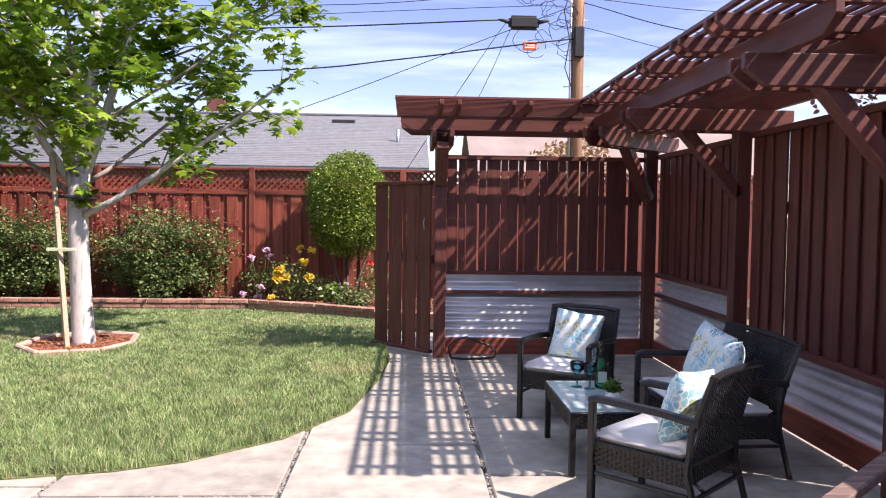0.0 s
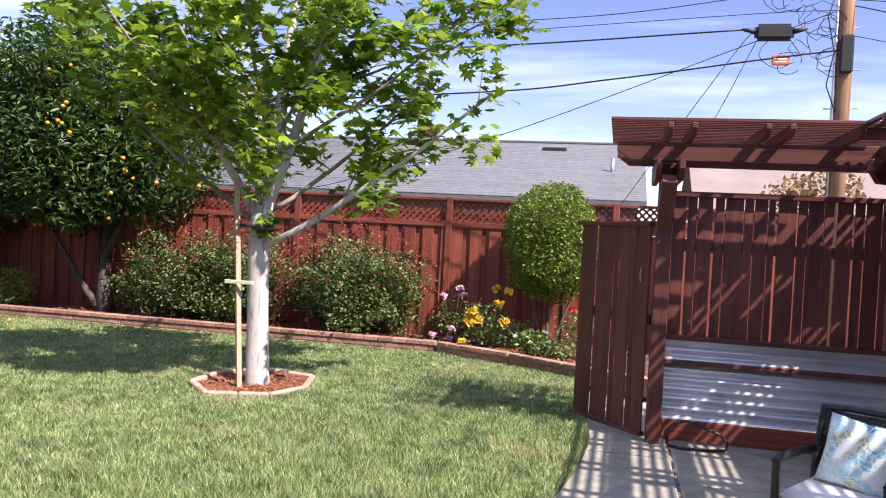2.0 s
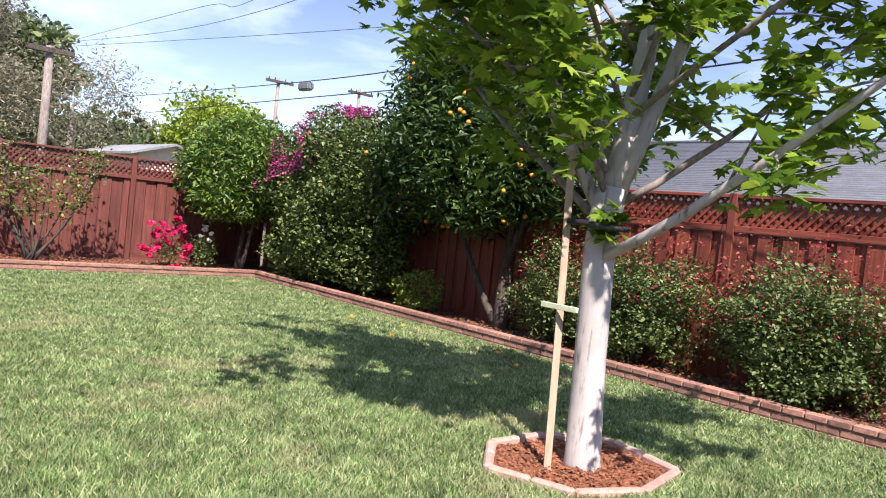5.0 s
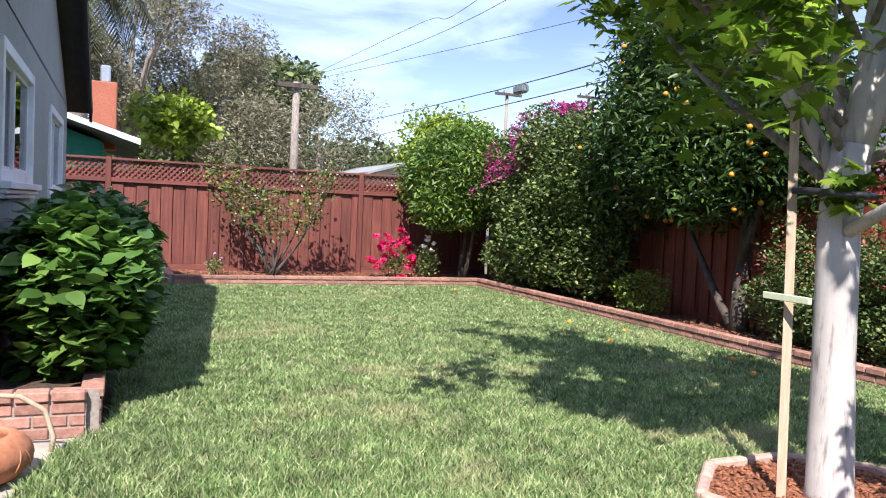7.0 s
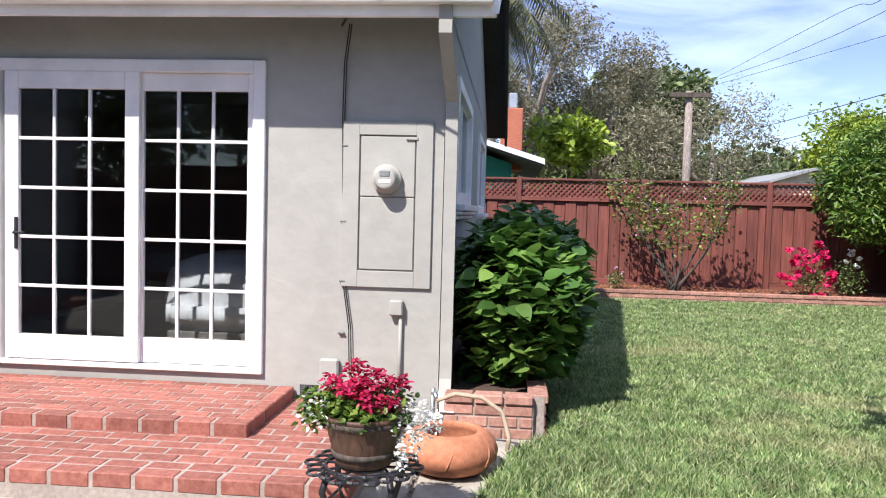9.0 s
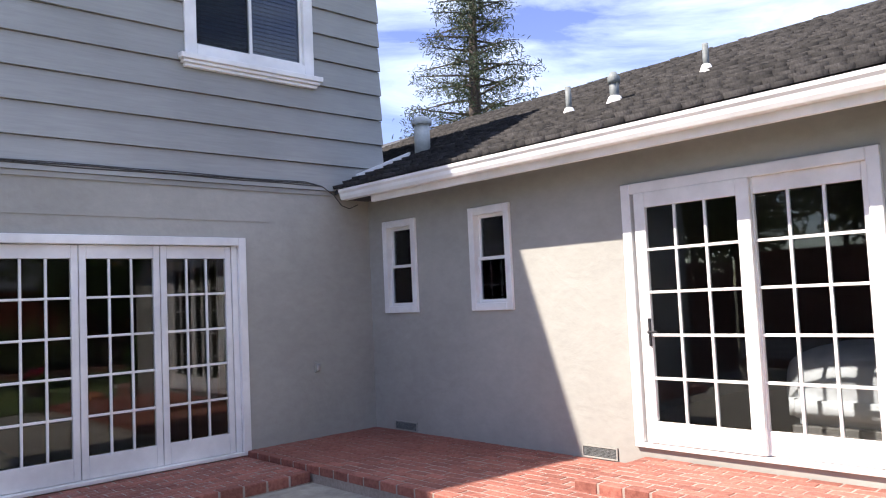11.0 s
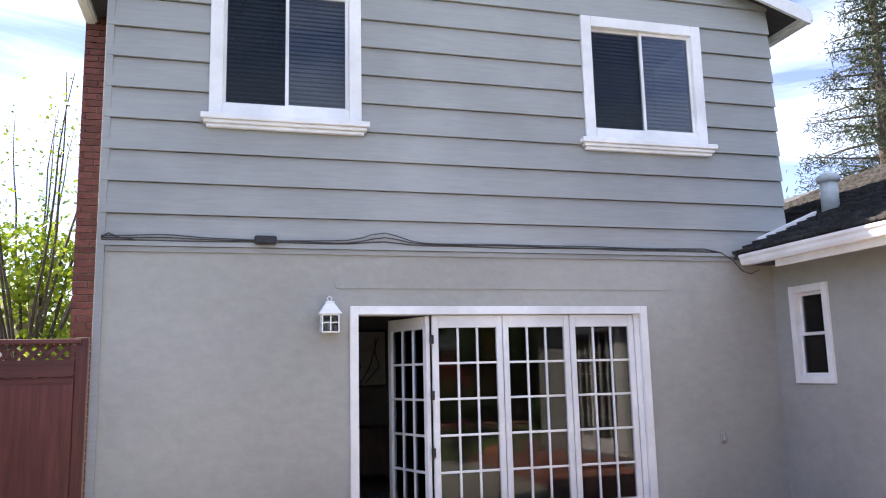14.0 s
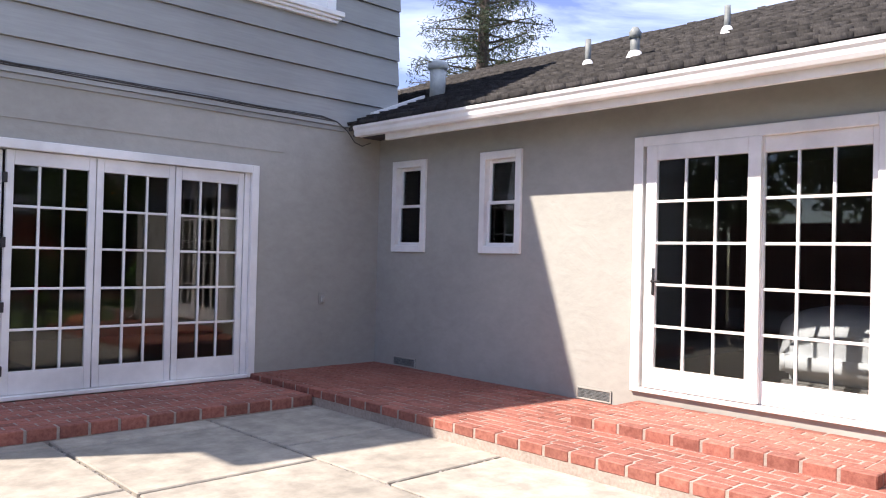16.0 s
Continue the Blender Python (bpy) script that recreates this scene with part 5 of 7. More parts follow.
# long beams
for y in (7.72, 8.22):
    o = chamfer_beam("long_beam", perg, -0.08, 2.75, 0.045, 0.15, pwood_x)
    o.location = (-PX, y - PY, Z2)
for x in (1.86, 2.36, 2.78):
    o = chamfer_beam("long_beam", perg, 3.32, 8.3, 0.045, 0.15, pwood_y)
    o.location, o.rotation_euler = (x - PX, -PY, Z2), (0, 0, radians(90))
# rafters in pairs
for x in (0.30, 0.47, 0.98, 1.14, 1.6):
    o = chamfer_beam("rafter", perg, 7.26, 8.62, 0.04, 0.09, pwood_y)
    o.location, o.rotation_euler = (x - PX, -PY, Z3), (0, 0, radians(90))
for y in (3.45, 4.0, 4.15, 4.55, 4.70, 5.25, 5.40, 5.95, 6.10, 6.65, 6.80, 7.35):
    o = chamfer_beam("rafter", perg, 1.58, 3.05, 0.04, 0.09, pwood_x)
    o.location = (-PX, y - PY, Z3)
# roof slats
for k in range(17):
    y = 7.22 + k * 0.088
    put("slat", box_mesh(1.95 + (0.3 if k > 9 else 0), 0.034, 0.024, pwood_x, 0.003), None, perg, loc=(-0.13 + 0.975 + (0.15 if k > 9 else 0) - PX, y - PY, Z4))
for k in range(17):
    x = 1.62 + k * 0.09
    put("slat", box_mesh(0.036, 4.32 + (0.55 if k > 5 else 0), 0.026, pwood_y, 0.003), None, perg, loc=(x - PX, 3.28 + (4.32 + (0.55 if k > 5 else 0)) / 2 - PY, Z4))


def brace(p, q):
    p, q = Vector(p), Vector(q)
    d = q - p
    bm = box(-0.045, -0.06, 0, 0.045, 0.06, d.length, 0.006)
    o = part("brace", bm, pwood_z, perg)
    o.matrix_local = Matrix.Translation(p - Vector((PX, PY, 0))) @ d.to_track_quat("Z", "X").to_matrix().to_4x4()


brace((2.58, 5.98, 1.66), (2.10, 5.98, 2.20))
brace((2.58, 3.92, 1.66), (2.10, 3.92, 2.20))
brace((2.48, 7.96, 1.66), (2.14, 7.62, 2.18))
brace((0.33, 7.90, 1.80), (0.33, 7.55, 2.16))


def corrugated(name, parent, length, z0, z1, loc, rot):
    """Sheet steel with ridges running along its length."""
    n = int((z1 - z0) / 0.08) * 8
    bm = bmesh.new()
    rows = []
    for i in range(n + 1):
        z = z0 + (z1 - z0) * i / n
        y = -0.019 * math.cos(2 * math.pi * i / 8)
        rows.append([bm.verts.new((x, y + o, z)) for o in (0.0, 0.0015) for x in (0, length)])
    for a, b in zip(rows, rows[1:]):
        bm.faces.new((a[0], a[1], b[1], b[0]))
        bm.faces.new((a[3], a[2], b[2], b[3]))
    return part(name, bm, sheet_steel, parent, "corrugated galvanised steel sheet", True, loc, rot)


def screen(name, origin, heading, length, steel_lo, steel_hi, top, mid_rail, label, seed, tight=False):
    """A privacy screen: base board, corrugated steel, rail, then upright boards with narrow gaps; local x along, -y the face."""
    s = thing(name, origin, label, "screen")
    s.rotation_euler = (0, 0, radians(heading))
    r = random.Random(seed)
    put("base_board", box_mesh(length, 0.04, steel_lo - 0.03, wood_x if heading == 0 else wood_y, 0.004), None, s, loc=(length / 2, -0.02, 0.025))
    corrugated("steel_sheet", s, length, steel_lo, steel_hi, (0, 0.004, 0), None)
    hm = pwood_x if heading == 0 else pwood_y
    put("rail", box_mesh(length, 0.09, 0.04, hm, 0.004), None, s, loc=(length / 2, -0.01, steel_hi))
    put("top_rail", box_mesh(length, 0.09, 0.045, hm, 0.004), None, s, loc=(length / 2, 0, top))
    if mid_rail:
        put("rail", box_mesh(length, 0.05, 0.035, hm, 0.004), None, s, loc=(length / 2, -0.03, steel_hi - 0.20))
    u = 0.006
    i = 0
    while u < length - 0.03:
        wide = i % 2 == 0
        w = min(r.choice((0.10, 0.115, 0.14)) if wide else r.choice((0.05, 0.07)), length - u)
        over = 0.0 if wide or not tight else 0.05
        if w > 0.02:
            put("board", box_mesh(round(w + over, 3), 0.02, round(top - steel_hi - 0.04, 3), pwood_z, 0.003), None, s,
                loc=(u + w / 2, (0.006 if wide else 0.029 if tight else 0.012) + r.uniform(-0.003, 0.003), steel_hi + 0.04), rot=(0, r.uniform(-0.003, 0.003), 0))
        u += w + (r.choice((0.001, 0.003, 0.003, 0.012)) if tight else r.choice((0.006, 0.012, 0.02)))
        i += 1
    # nailers behind the boards
    for zz in (0.62,):
        put("nailer", box_mesh(length, 0.035, 0.09, hm, 0.003), None, s, loc=(length / 2, 0.045, steel_hi + (top - steel_hi) * zz))
    return s


screen("back_screen", (0.40, 8.06, 0), 0, 2.06, 0.20, 0.86, 2.05, True, "dark board screen over corrugated steel at the pergola's back", 3)
screen("side_screen", (2.60, 7.93, 0), -90, 1.89, 0.20, 0.86, 2.07, True, "dark board screen over corrugated steel beside the corner post", 4, True)
screen("side_screen", (2.67, 5.91, 0), -90, 1.92, 0.20, 0.56, 2.10, False, "tall dark board screen over a low corrugated steel sheet", 5, True)
screen("side_screen", (2.67, 3.85, 0), -90, 6.0, 0.20, 0.56, 2.10, False, "tall dark board screen over a low corrugated steel sheet", 6, True)

# open gate leaning away from the first post
gate = thing("gate", (0.24, 7.98, 0.02), "dark red-brown board gate standing open", "gate")
gate.rotation_euler = (0, 0, radians(180 - 47))
u = 0.0
r = random.Random(9)
i = 0
while u < 0.88:
    w = 0.135 if i % 2 == 0 else 0.06
    put("board", box_mesh(w, 0.02, 1.72, pwood_z, 0.003), None, gate, loc=(u + w / 2, 0.006 * (-1) ** i, 0.05), rot=(0, r.uniform(-0.003, 0.003), 0))
    u += w + 0.014
    i += 1
for zz in (0.02, 1.77):
    put("rail", box_mesh(u, 0.07, 0.035, pwood_x, 0.003), None, gate, loc=(u / 2, 0, zz))
put("brace_rail", box_mesh(u, 0.035, 0.09, pwood_x, 0.003), None, gate, loc=(u / 2, -0.03, 0.95))
tube("latch", [(0.08, 0.02, 1.42), (0.08, 0.035, 1.38), (0.07, 0.03, 1.30)], 0.006, galv, gate)

hose = thing("hose", (0.45, 7.93, 0), "dark garden hose looped at the foot of the screen", "hose")
tube("loop", [(0.0, 0.0, 0.0), (-0.02, -0.02, 0.12), (0.05, -0.03, 0.20), (0.16, -0.04, 0.225), (0.28, -0.05, 0.18), (0.40, -0.06, 0.14), (0.46, -0.06, 0.08), (0.45, -0.06, 0.02), (0.3, -0.1, 0.014), (0.12, -0.12, 0.014), (0.0, -0.06, 0.014)], 0.012, black, hose, n=8)
rail = thing("hand_rail", (1.60, 2.585, 0), "weathered red-brown wooden rail on a short post", "rail")
part("post", box(0.36, 0.34, 0.0, 0.45, 0.43, 0.572, 0.006), pwood_z, rail)
bm = box(-0.5, -0.034, -0.02, 0.62, 0.034, 0.02, 0.006)
o = part("rail_board", bm, mat("worn rail wood", (0.10, 0.055, 0.045), (0.27, 0.19, 0.16), (2, 40, 40), 2.0, 0.75, 0.4, vary=0.05), rail, "worn wooden rail")
o.matrix_local = pose(0.05, 0.05, 0.59, 0, 0, 43)


# ---------- wicker furniture ----------
def weave(bm, w, hgt, m=None, pitch=0.0125, t=0.004):
    """An over-and-under strip weave in the xz plane from 0 to w and 0 to hgt."""
    nz, nx = int(hgt / pitch), int(w / (pitch * 1.9))
    for j in range(nz):
        z = (j + 0.5) * hgt / nz
        row = [(w * i / nx, t * (1 if (i + j) % 2 else -1)) for i in range(nx + 1)]
        hw = hgt / nz * 0.47
        lo = [bm.verts.new((x, y, z - hw)) for x, y in row]
        hi = [bm.verts.new((x, y, z + hw)) for x, y in row]
        for i in range(nx):
            bm.faces.new((lo[i], lo[i + 1], hi[i + 1], hi[i]))
    for i in range(nx + 1):
        x = w * i / nx
        bx(bm, x - 0.004, -0.002, 0, x + 0.004, 0.002, hgt)


def wicker_seat(name, w, label, cat, loc, rz, group=""):
    """A wicker armchair or settee facing -y; origin on the floor at its middle."""
    d = 0.56
    c = thing(name, loc, label, cat, group, rz=rz)
    hw, sh = w / 2, 0.34
    for sx in (-1, 1):
        x = sx * (hw - 0.02)
        part("leg", box(x - 0.018, -d / 2, 0, x + 0.018, -d / 2 + 0.036, 0.555, 0.005), wicker, c)
        bm = bmesh.new()
        tube_bm(bm, [(x, d / 2 + 0.05, 0), (x, d / 2 - 0.03, 0.3), (x, d / 2 - 0.01, 0.5), (x, d / 2 + 0.09, 0.775)], 0.018, 6)
        part("leg", bm, wicker, c)
        bm = bmesh.new()
        tube_bm(bm, [(x, -d / 2 + 0.005, 0.555), (x, -d / 2 + 0.05, 0.57), (x, 0.1, 0.562), (x, d / 2 + 0.02, 0.545)], 0.022, 8)
        part("arm_rest", bm, wicker, c)
        part("stretcher", box(x - 0.01, -d / 2 + 0.04, 0.18, x + 0.01, d / 2 - 0.02, 0.20, 0.003), wicker, c)
        e = put("side_apron", None, None, c)
        bm = bmesh.new()
        weave(bm, d - 0.04, 0.12)
        o = part("side_apron", bm, wicker, c)
        o.matrix_local = pose(x, -d / 2 + 0.03, sh - 0.11, 0, 0, 90)
        bpy.data.objects.remove(e)
    for y, yy in ((-d / 2 + 0.012, 0), (d / 2 - 0.04, 0)):
        bm = bmesh.new()
        weave(bm, w - 0.07, 0.12)
        o = part("apron", bm, wicker, c)
        o.location = (-hw + 0.035, y, sh - 0.11)
    part("seat", box(-hw + 0.02, -d / 2 + 0.015, sh - 0.02, hw - 0.02, d / 2 - 0.02, sh + 0.012, 0.005), wicker, c)
    bm = bmesh.new()
    weave(bm, w - 0.06, 0.425)
    o = part("backrest", bm, wicker, c, "open-weave wicker back")
    o["kind"] = "stuff"
    o.matrix_local = pose(-hw + 0.03, d / 2 - 0.02, sh, -13)
    bm = bmesh.new()
    tube_bm(bm, [(-hw + 0.01, d / 2 + 0.085, 0.76), (-hw * 0.5, d / 2 + 0.09, 0.775), (hw * 0.5, d / 2 + 0.09, 0.775), (hw - 0.01, d / 2 + 0.085, 0.76)], 0.018, 8)
    part("top_rail", bm, wicker, c)
    part("stretcher", box(-hw + 0.03, d / 2 - 0.0, 0.18, hw - 0.03, d / 2 + 0.02, 0.20, 0.003), wicker, c)
    return c


def seat_cushion(loc, w, rz, z=0.355):
    bm = box(-w / 2, -0.26, 0, w / 2, 0.235, 0.06, 0.025, 3)
    o = part("seat_cushion", bm, cushion, None, "", True)
    o.location, o.rotation_euler = (loc[0], loc[1], z), (0, 0, radians(rz))
    tagged(o, "flat white seat cushion on wicker furniture", "cushion", "white seat cushions")


def pillow_mat():
    m, n, l, b = nodes_of("floral pillow cloth")
    co = n.new("ShaderNodeTexCoord")
    wv = n.new("ShaderNodeTexNoise")
    wv.inputs["Scale"].default_value = 12.0
    wv.inputs["Detail"].default_value = 2
    l.new(co.outputs["Object"], wv.inputs["Vector"])
    bend = n.new("ShaderNodeMixRGB")
    bend.blend_type = "ADD"
    bend.inputs[0].default_value = 0.12
    l.new(co.outputs["Object"], bend.inputs[1])
    l.new(wv.outputs["Color"], bend.inputs[2])
    cell = n.new("ShaderNodeTexVoronoi")
    cell.inputs["Scale"].default_value = 11.0
    l.new(bend.outputs[0], cell.inputs["Vector"])
    rp = n.new("ShaderNodeValToRGB")
    rp.color_ramp.interpolation = "CONSTANT"
    e = rp.color_ramp.elements
    e[0].position, e[0].color = 0.0, (0.27, 0.60, 0.72, 1)
    e[1].position, e[1].color = 0.84, (0.16, 0.44, 0.56, 1)
    for p, c in ((0.22, (0.74, 0.80, 0.74, 1)), (0.42, (0.42, 0.71, 0.80, 1)), (0.60, (0.48, 0.55, 0.26, 1)), (0.70, (0.60, 0.78, 0.82, 1))):
        k = e.new(p)
        k.color = c
    sep = n.new("ShaderNodeSeparateColor")
    l.new(cell.outputs["Color"], sep.inputs[0])
    l.new(sep.outputs[0], rp.inputs[0])
    vein = n.new("ShaderNodeTexVoronoi")
    vein.feature = "DISTANCE_TO_EDGE"
    vein.inputs["Scale"].default_value = 22.0
    l.new(bend.outputs[0], vein.inputs["Vector"])
    cut = n.new("ShaderNodeMath")
    cut.operation = "LESS_THAN"
    cut.inputs[1].default_value = 0.075
    l.new(vein.outputs["Distance"], cut.inputs[0])
    mx = n.new("ShaderNodeMixRGB")
    mx.inputs[2].default_value = (0.83, 0.86, 0.78, 1)
    l.new(cut.outputs[0], mx.inputs[0])
    l.new(rp.outputs[0], mx.inputs[1])
    l.new(mx.outputs[0], b.inputs["Base Color"])
    b.inputs["Roughness"].default_value = 0.9
    return m


PILLOW = pillow_mat()


def pillow(loc, size, tilt, rz, roll=0):
    n = 14
    bm = bmesh.new()
    for sgn in (1, -1):
        grid = []
        for i in range(n + 1):
            row = []
            for j in range(n + 1):
                u, v = 2 * i / n - 1, 2 * j / n - 1
                puff = max(0, (1 - u ** 4) * (1 - v ** 4)) ** 0.6
                pin = 1 - 0.06 * (1 - abs(u)) * abs(v) - 0.06 * (1 - abs(v)) * abs(u)
                row.append(bm.verts.new((u * size / 2 * pin, sgn * 0.075 * puff + 0.004 * noise.noise(Vector((u * 3, v * 3, loc[0]))), v * size / 2 * pin)))
            grid.append(row)
        for i in range(n):
            for j in range(n):
                q = (grid[i][j], grid[i + 1][j], grid[i + 1][j + 1], grid[i][j + 1])
                bm.faces.new(q if sgn < 0 else q[::-1])
    bmesh.ops.remove_doubles(bm, verts=bm.verts, dist=1e-4)
    o = part("throw_pillow", bm, PILLOW, None, "", True)
    o.matrix_world = Matrix.Translation(loc) @ Euler((0, 0, radians(rz))).to_matrix().to_4x4() @ Euler((radians(tilt), radians(roll), 0)).to_matrix().to_4x4()
    tagged(o, "pale blue and green floral throw pillow", "pillow", "floral throw pillows")


C1, C1R = (1.19, 5.66), -33
wicker_seat("wicker_chair", 0.56, "black wicker armchair with white cushion beside the table", "chair", (*C1, 0.005), C1R, "black wicker chairs")
seat_cushion(C1, 0.50, C1R)
pillow((C1[0] + 0.09, C1[1] + 0.13, 0.575), 0.38, -16, C1R, 6)
C2, C2R = (1.31, 3.83), -136
wicker_seat("wicker_chair", 0.56, "black wicker armchair with its woven back turned outwards", "chair", (*C2, 0.005), C2R, "black wicker chairs")
seat_cushion(C2, 0.50, C2R)
pillow((C2[0] + 0.07, C2[1] - 0.11, 0.565), 0.37, -14, C2R, -6)
C3, C3R = (1.84, 4.69), -87
wicker_seat("wicker_settee", 0.92, "black wicker two-seat settee with white cushions", "settee", (*C3, 0.005), C3R)
seat_cushion(C3, 0.86, C3R)
pillow((C3[0] + 0.09, C3[1] + 0.14, 0.595), 0.40, -16, C3R + 6, 10)
pillow((C3[0] + 0.05, C3[1] - 0.17, 0.575), 0.38, -20, C3R - 10, -8)

table = thing("coffee_table", (1.13, 4.70, 0.005), "low black wicker table with a frosted glass top", "table")
for sx in (-0.185, 0.185):
    for sy in (-0.385, 0.385):
        part("leg", box(sx - 0.018, sy - 0.018, 0, sx + 0.018, sy + 0.018, 0.364, 0.004), wicker, table)
for sy in (-0.395, 0.395):
    bm = bmesh.new()
    weave(bm, 0.40, 0.09)
    o = part("apron", bm, wicker, table)
    o.location = (-0.20, sy, 0.275)
for sx in (-0.195, 0.195):
    bm = bmesh.new()
    weave(bm, 0.76, 0.09)
    o = part("apron", bm, wicker, table)
    o.matrix_local = pose(sx, -0.38, 0.275, 0, 0, 90)
part("top_frame", box(-0.205, -0.405, 0.360, 0.205, 0.405, 0.372, 0.004), wicker, table)
part("glass_top", box(-0.20, -0.40, 0.373, 0.20, 0.40, 0.380, 0.002), glass_frost, table, "pale frosted glass top")
TZ = 0.385


def goblet(x, y):
    g = thing("wine_glass", (x, y, TZ), "turquoise stemmed wine glass on the table", "glass", "turquoise glasses")
    bm = bmesh.new()
    lathe(bm, [(0.036, 0), (0.034, 0.004), (0.006, 0.010), (0.005, 0.075), (0.012, 0.085), (0.036, 0.105), (0.046, 0.135), (0.044, 0.165), (0.042, 0.165), (0.043, 0.135), (0.03, 0.108), (0.004, 0.095)], 24)
    part("bowl", bm, glass_teal, g, "", True)


goblet(1.10, 4.92)
goblet(1.17, 4.86)
bottle = thing("bottle", (1.25, 4.90, TZ), "green glass bottle on the table", "bottle")
bm = bmesh.new()
lathe(bm, [(0.036, 0), (0.039, 0.01), (0.039, 0.15), (0.034, 0.18), (0.016, 0.215), (0.013, 0.27), (0.016, 0.272), (0.016, 0.29)], 24)
part("body", bm, glass_green, bottle, "", True)
part("label", box(-0.028, -0.041, 0.04, 0.028, -0.0395, 0.11), mat("pale label", (0.45, 0.6, 0.5), (0.55, 0.68, 0.58), bump=0), bottle, "pale green paper label")
pp = thing("potted_plant", (1.245, 4.58, TZ), "small green plant in a white bowl", "plant")
bm = bmesh.new()
lathe(bm, [(0.03, 0), (0.042, 0.012), (0.046, 0.03), (0.04, 0.05), (0.036, 0.046)], 20)
part("pot", bm, white, pp, "small white round pot", True)
put("foliage", leaves_me("foliage", blob_points(420, (0, 0, 0.075), (0.05, 0.05, 0.04), 0.3, 0.1), 0.024, L_CITR), None, pp, "fine green leaves")

# ---------- pots by the wing's corner ----------
stand = thing("plant_stand", (-4.06, 4.10, 0.0), "black cast-iron plant stand with a pierced top", "stand")
bm = bmesh.new()
for k in range(20):
    a = 2 * math.pi * k / 20
    rr = 0.21 + 0.02 * (k % 2)
    p = [(rr * math.cos(a) + 0.035 * math.cos(t), rr * math.sin(a) + 0.035 * math.sin(t), 0.30) for t in [2 * math.pi * i / 10 for i in range(11)]]
    tube_bm(bm, p, 0.008, 5, False)
for rr in (0.10, 0.17):
    tube_bm(bm, [(rr * math.cos(t), rr * math.sin(t), 0.30) for t in [2 * math.pi * i / 28 for i in range(29)]], 0.009, 6, False)
for k in range(10):
    a = 2 * math.pi * k / 10
    tube_bm(bm, [(0.02 * math.cos(a), 0.02 * math.sin(a), 0.30), (0.20 * math.cos(a + 0.25), 0.20 * math.sin(a + 0.25), 0.30)], 0.007, 5, False)
part("top", bm, black, stand, "pierced black iron top")
for k in range(4):
    a = 2 * math.pi * (k + 0.5) / 4
    ca, sa = math.cos(a), math.sin(a)
    tube("leg", [(0.19 * ca, 0.19 * sa, 0.295), (0.215 * ca, 0.215 * sa, 0.22), (0.17 * ca, 0.17 * sa, 0.10), (0.22 * ca, 0.22 * sa, 0.008)], [0.014, 0.016, 0.011, 0.016], black, stand)
    tube("scroll", [(0.12 * ca - 0.07 * sa, 0.12 * sa + 0.07 * ca, 0.29), (0.16 * ca - 0.03 * sa, 0.16 * sa + 0.03 * ca, 0.22), (0.19 * ca, 0.19 * sa, 0.18)], 0.007, black, stand, n=5)
tub = thing("flower_tub", (-4.06, 4.10, 0.312), "brown half-barrel planter of red and white flowers", "planter")
bm = bmesh.new()
lathe(bm, [(0.105, 0), (0.112, 0.02), (0.135, 0.10), (0.152, 0.175), (0.160, 0.18), (0.160, 0.195), (0.145, 0.195), (0.135, 0.15), (0.05, 0.145)], 26)
part("barrel", bm, tub_wood, tub, "", True)
for z0, r0 in ((0.035, 0.119), (0.155, 0.150)):
    bm = bmesh.new()
    lathe(bm, [(r0, z0), (r0 + 0.006, z0 + 0.002), (r0 + 0.010, z0 + 0.022), (r0 + 0.003, z0 + 0.024)], 26)
    part("hoop", bm, bark_d, tub, "dull metal hoop", True)
put("foliage", leaves_me("foliage", np.concatenate([blob_points(1100, (0, 0, 0.215), (0.18, 0.19, 0.085), 0.2, 0.15), blob_points(400, (-0.02, -0.17, 0.20), (0.12, 0.10, 0.09), 0.2, 0.15)]), 0.03, L_CITR), None, tub, "small green leaves")
put("red_blossoms", leaves_me("red_blossoms", np.concatenate([blob_points(90, (x, y, z), (0.045, 0.045, 0.03), 0.3, 0.1) for x, y, z in
    ((0.02, -0.12, 0.31), (-0.03, -0.05, 0.36), (0.06, 0.02, 0.30), (-0.02, 0.08, 0.31), (0.08, 0.10, 0.25), (0.03, 0.13, 0.32), (0.10, -0.04, 0.30), (0.12, 0.04, 0.26), (0.02, -0.02, 0.31), (-0.06, 0.02, 0.33))]), 0.024, F_CRIM, flat=0.8), None, tub, "deep red flower heads")
put("white_blossoms", leaves_me("white_blossoms", np.concatenate([blob_points(260, (0.05, 0.19, 0.17), (0.09, 0.09, 0.10), 0.3, 0.2), blob_points(120, (0.05, 0.25, 0.19), (0.07, 0.07, 0.05), 0.3, 0.2), blob_points(60, (0.10, 0.17, 0.06), (0.04, 0.05, 0.05), 0.3, 0.2), blob_points(40, (0.08, -0.18, 0.2), (0.06, 0.08, 0.06), 0.3, 0.2)]), 0.02, F_WHITE, flat=0.8), None, tub, "small white flowers")
tub.scale = (1.16, 1.16, 1.16)
bowl = thing("clay_bowl", (-4.92, 4.42, 0.005), "wide terracotta bowl planter with carved lines", "planter")
bm = bmesh.new()
lathe(bm, [(0.14, 0), (0.21, 0.03), (0.262, 0.09), (0.27, 0.13), (0.25, 0.185), (0.20, 0.225), (0.165, 0.235), (0.15, 0.225), (0.165, 0.19), (0.19, 0.12), (0.17, 0.07), (0.03, 0.06)], 40)
part("bowl", bm, terracotta, bowl, "", True)
bm = bmesh.new()
lathe(bm, [(0.17, 0.07), (0.178, 0.10), (0.1, 0.115), (0.02, 0.11)], 28)
part("soil", bm, soil, bowl, "dark damp soil", True)
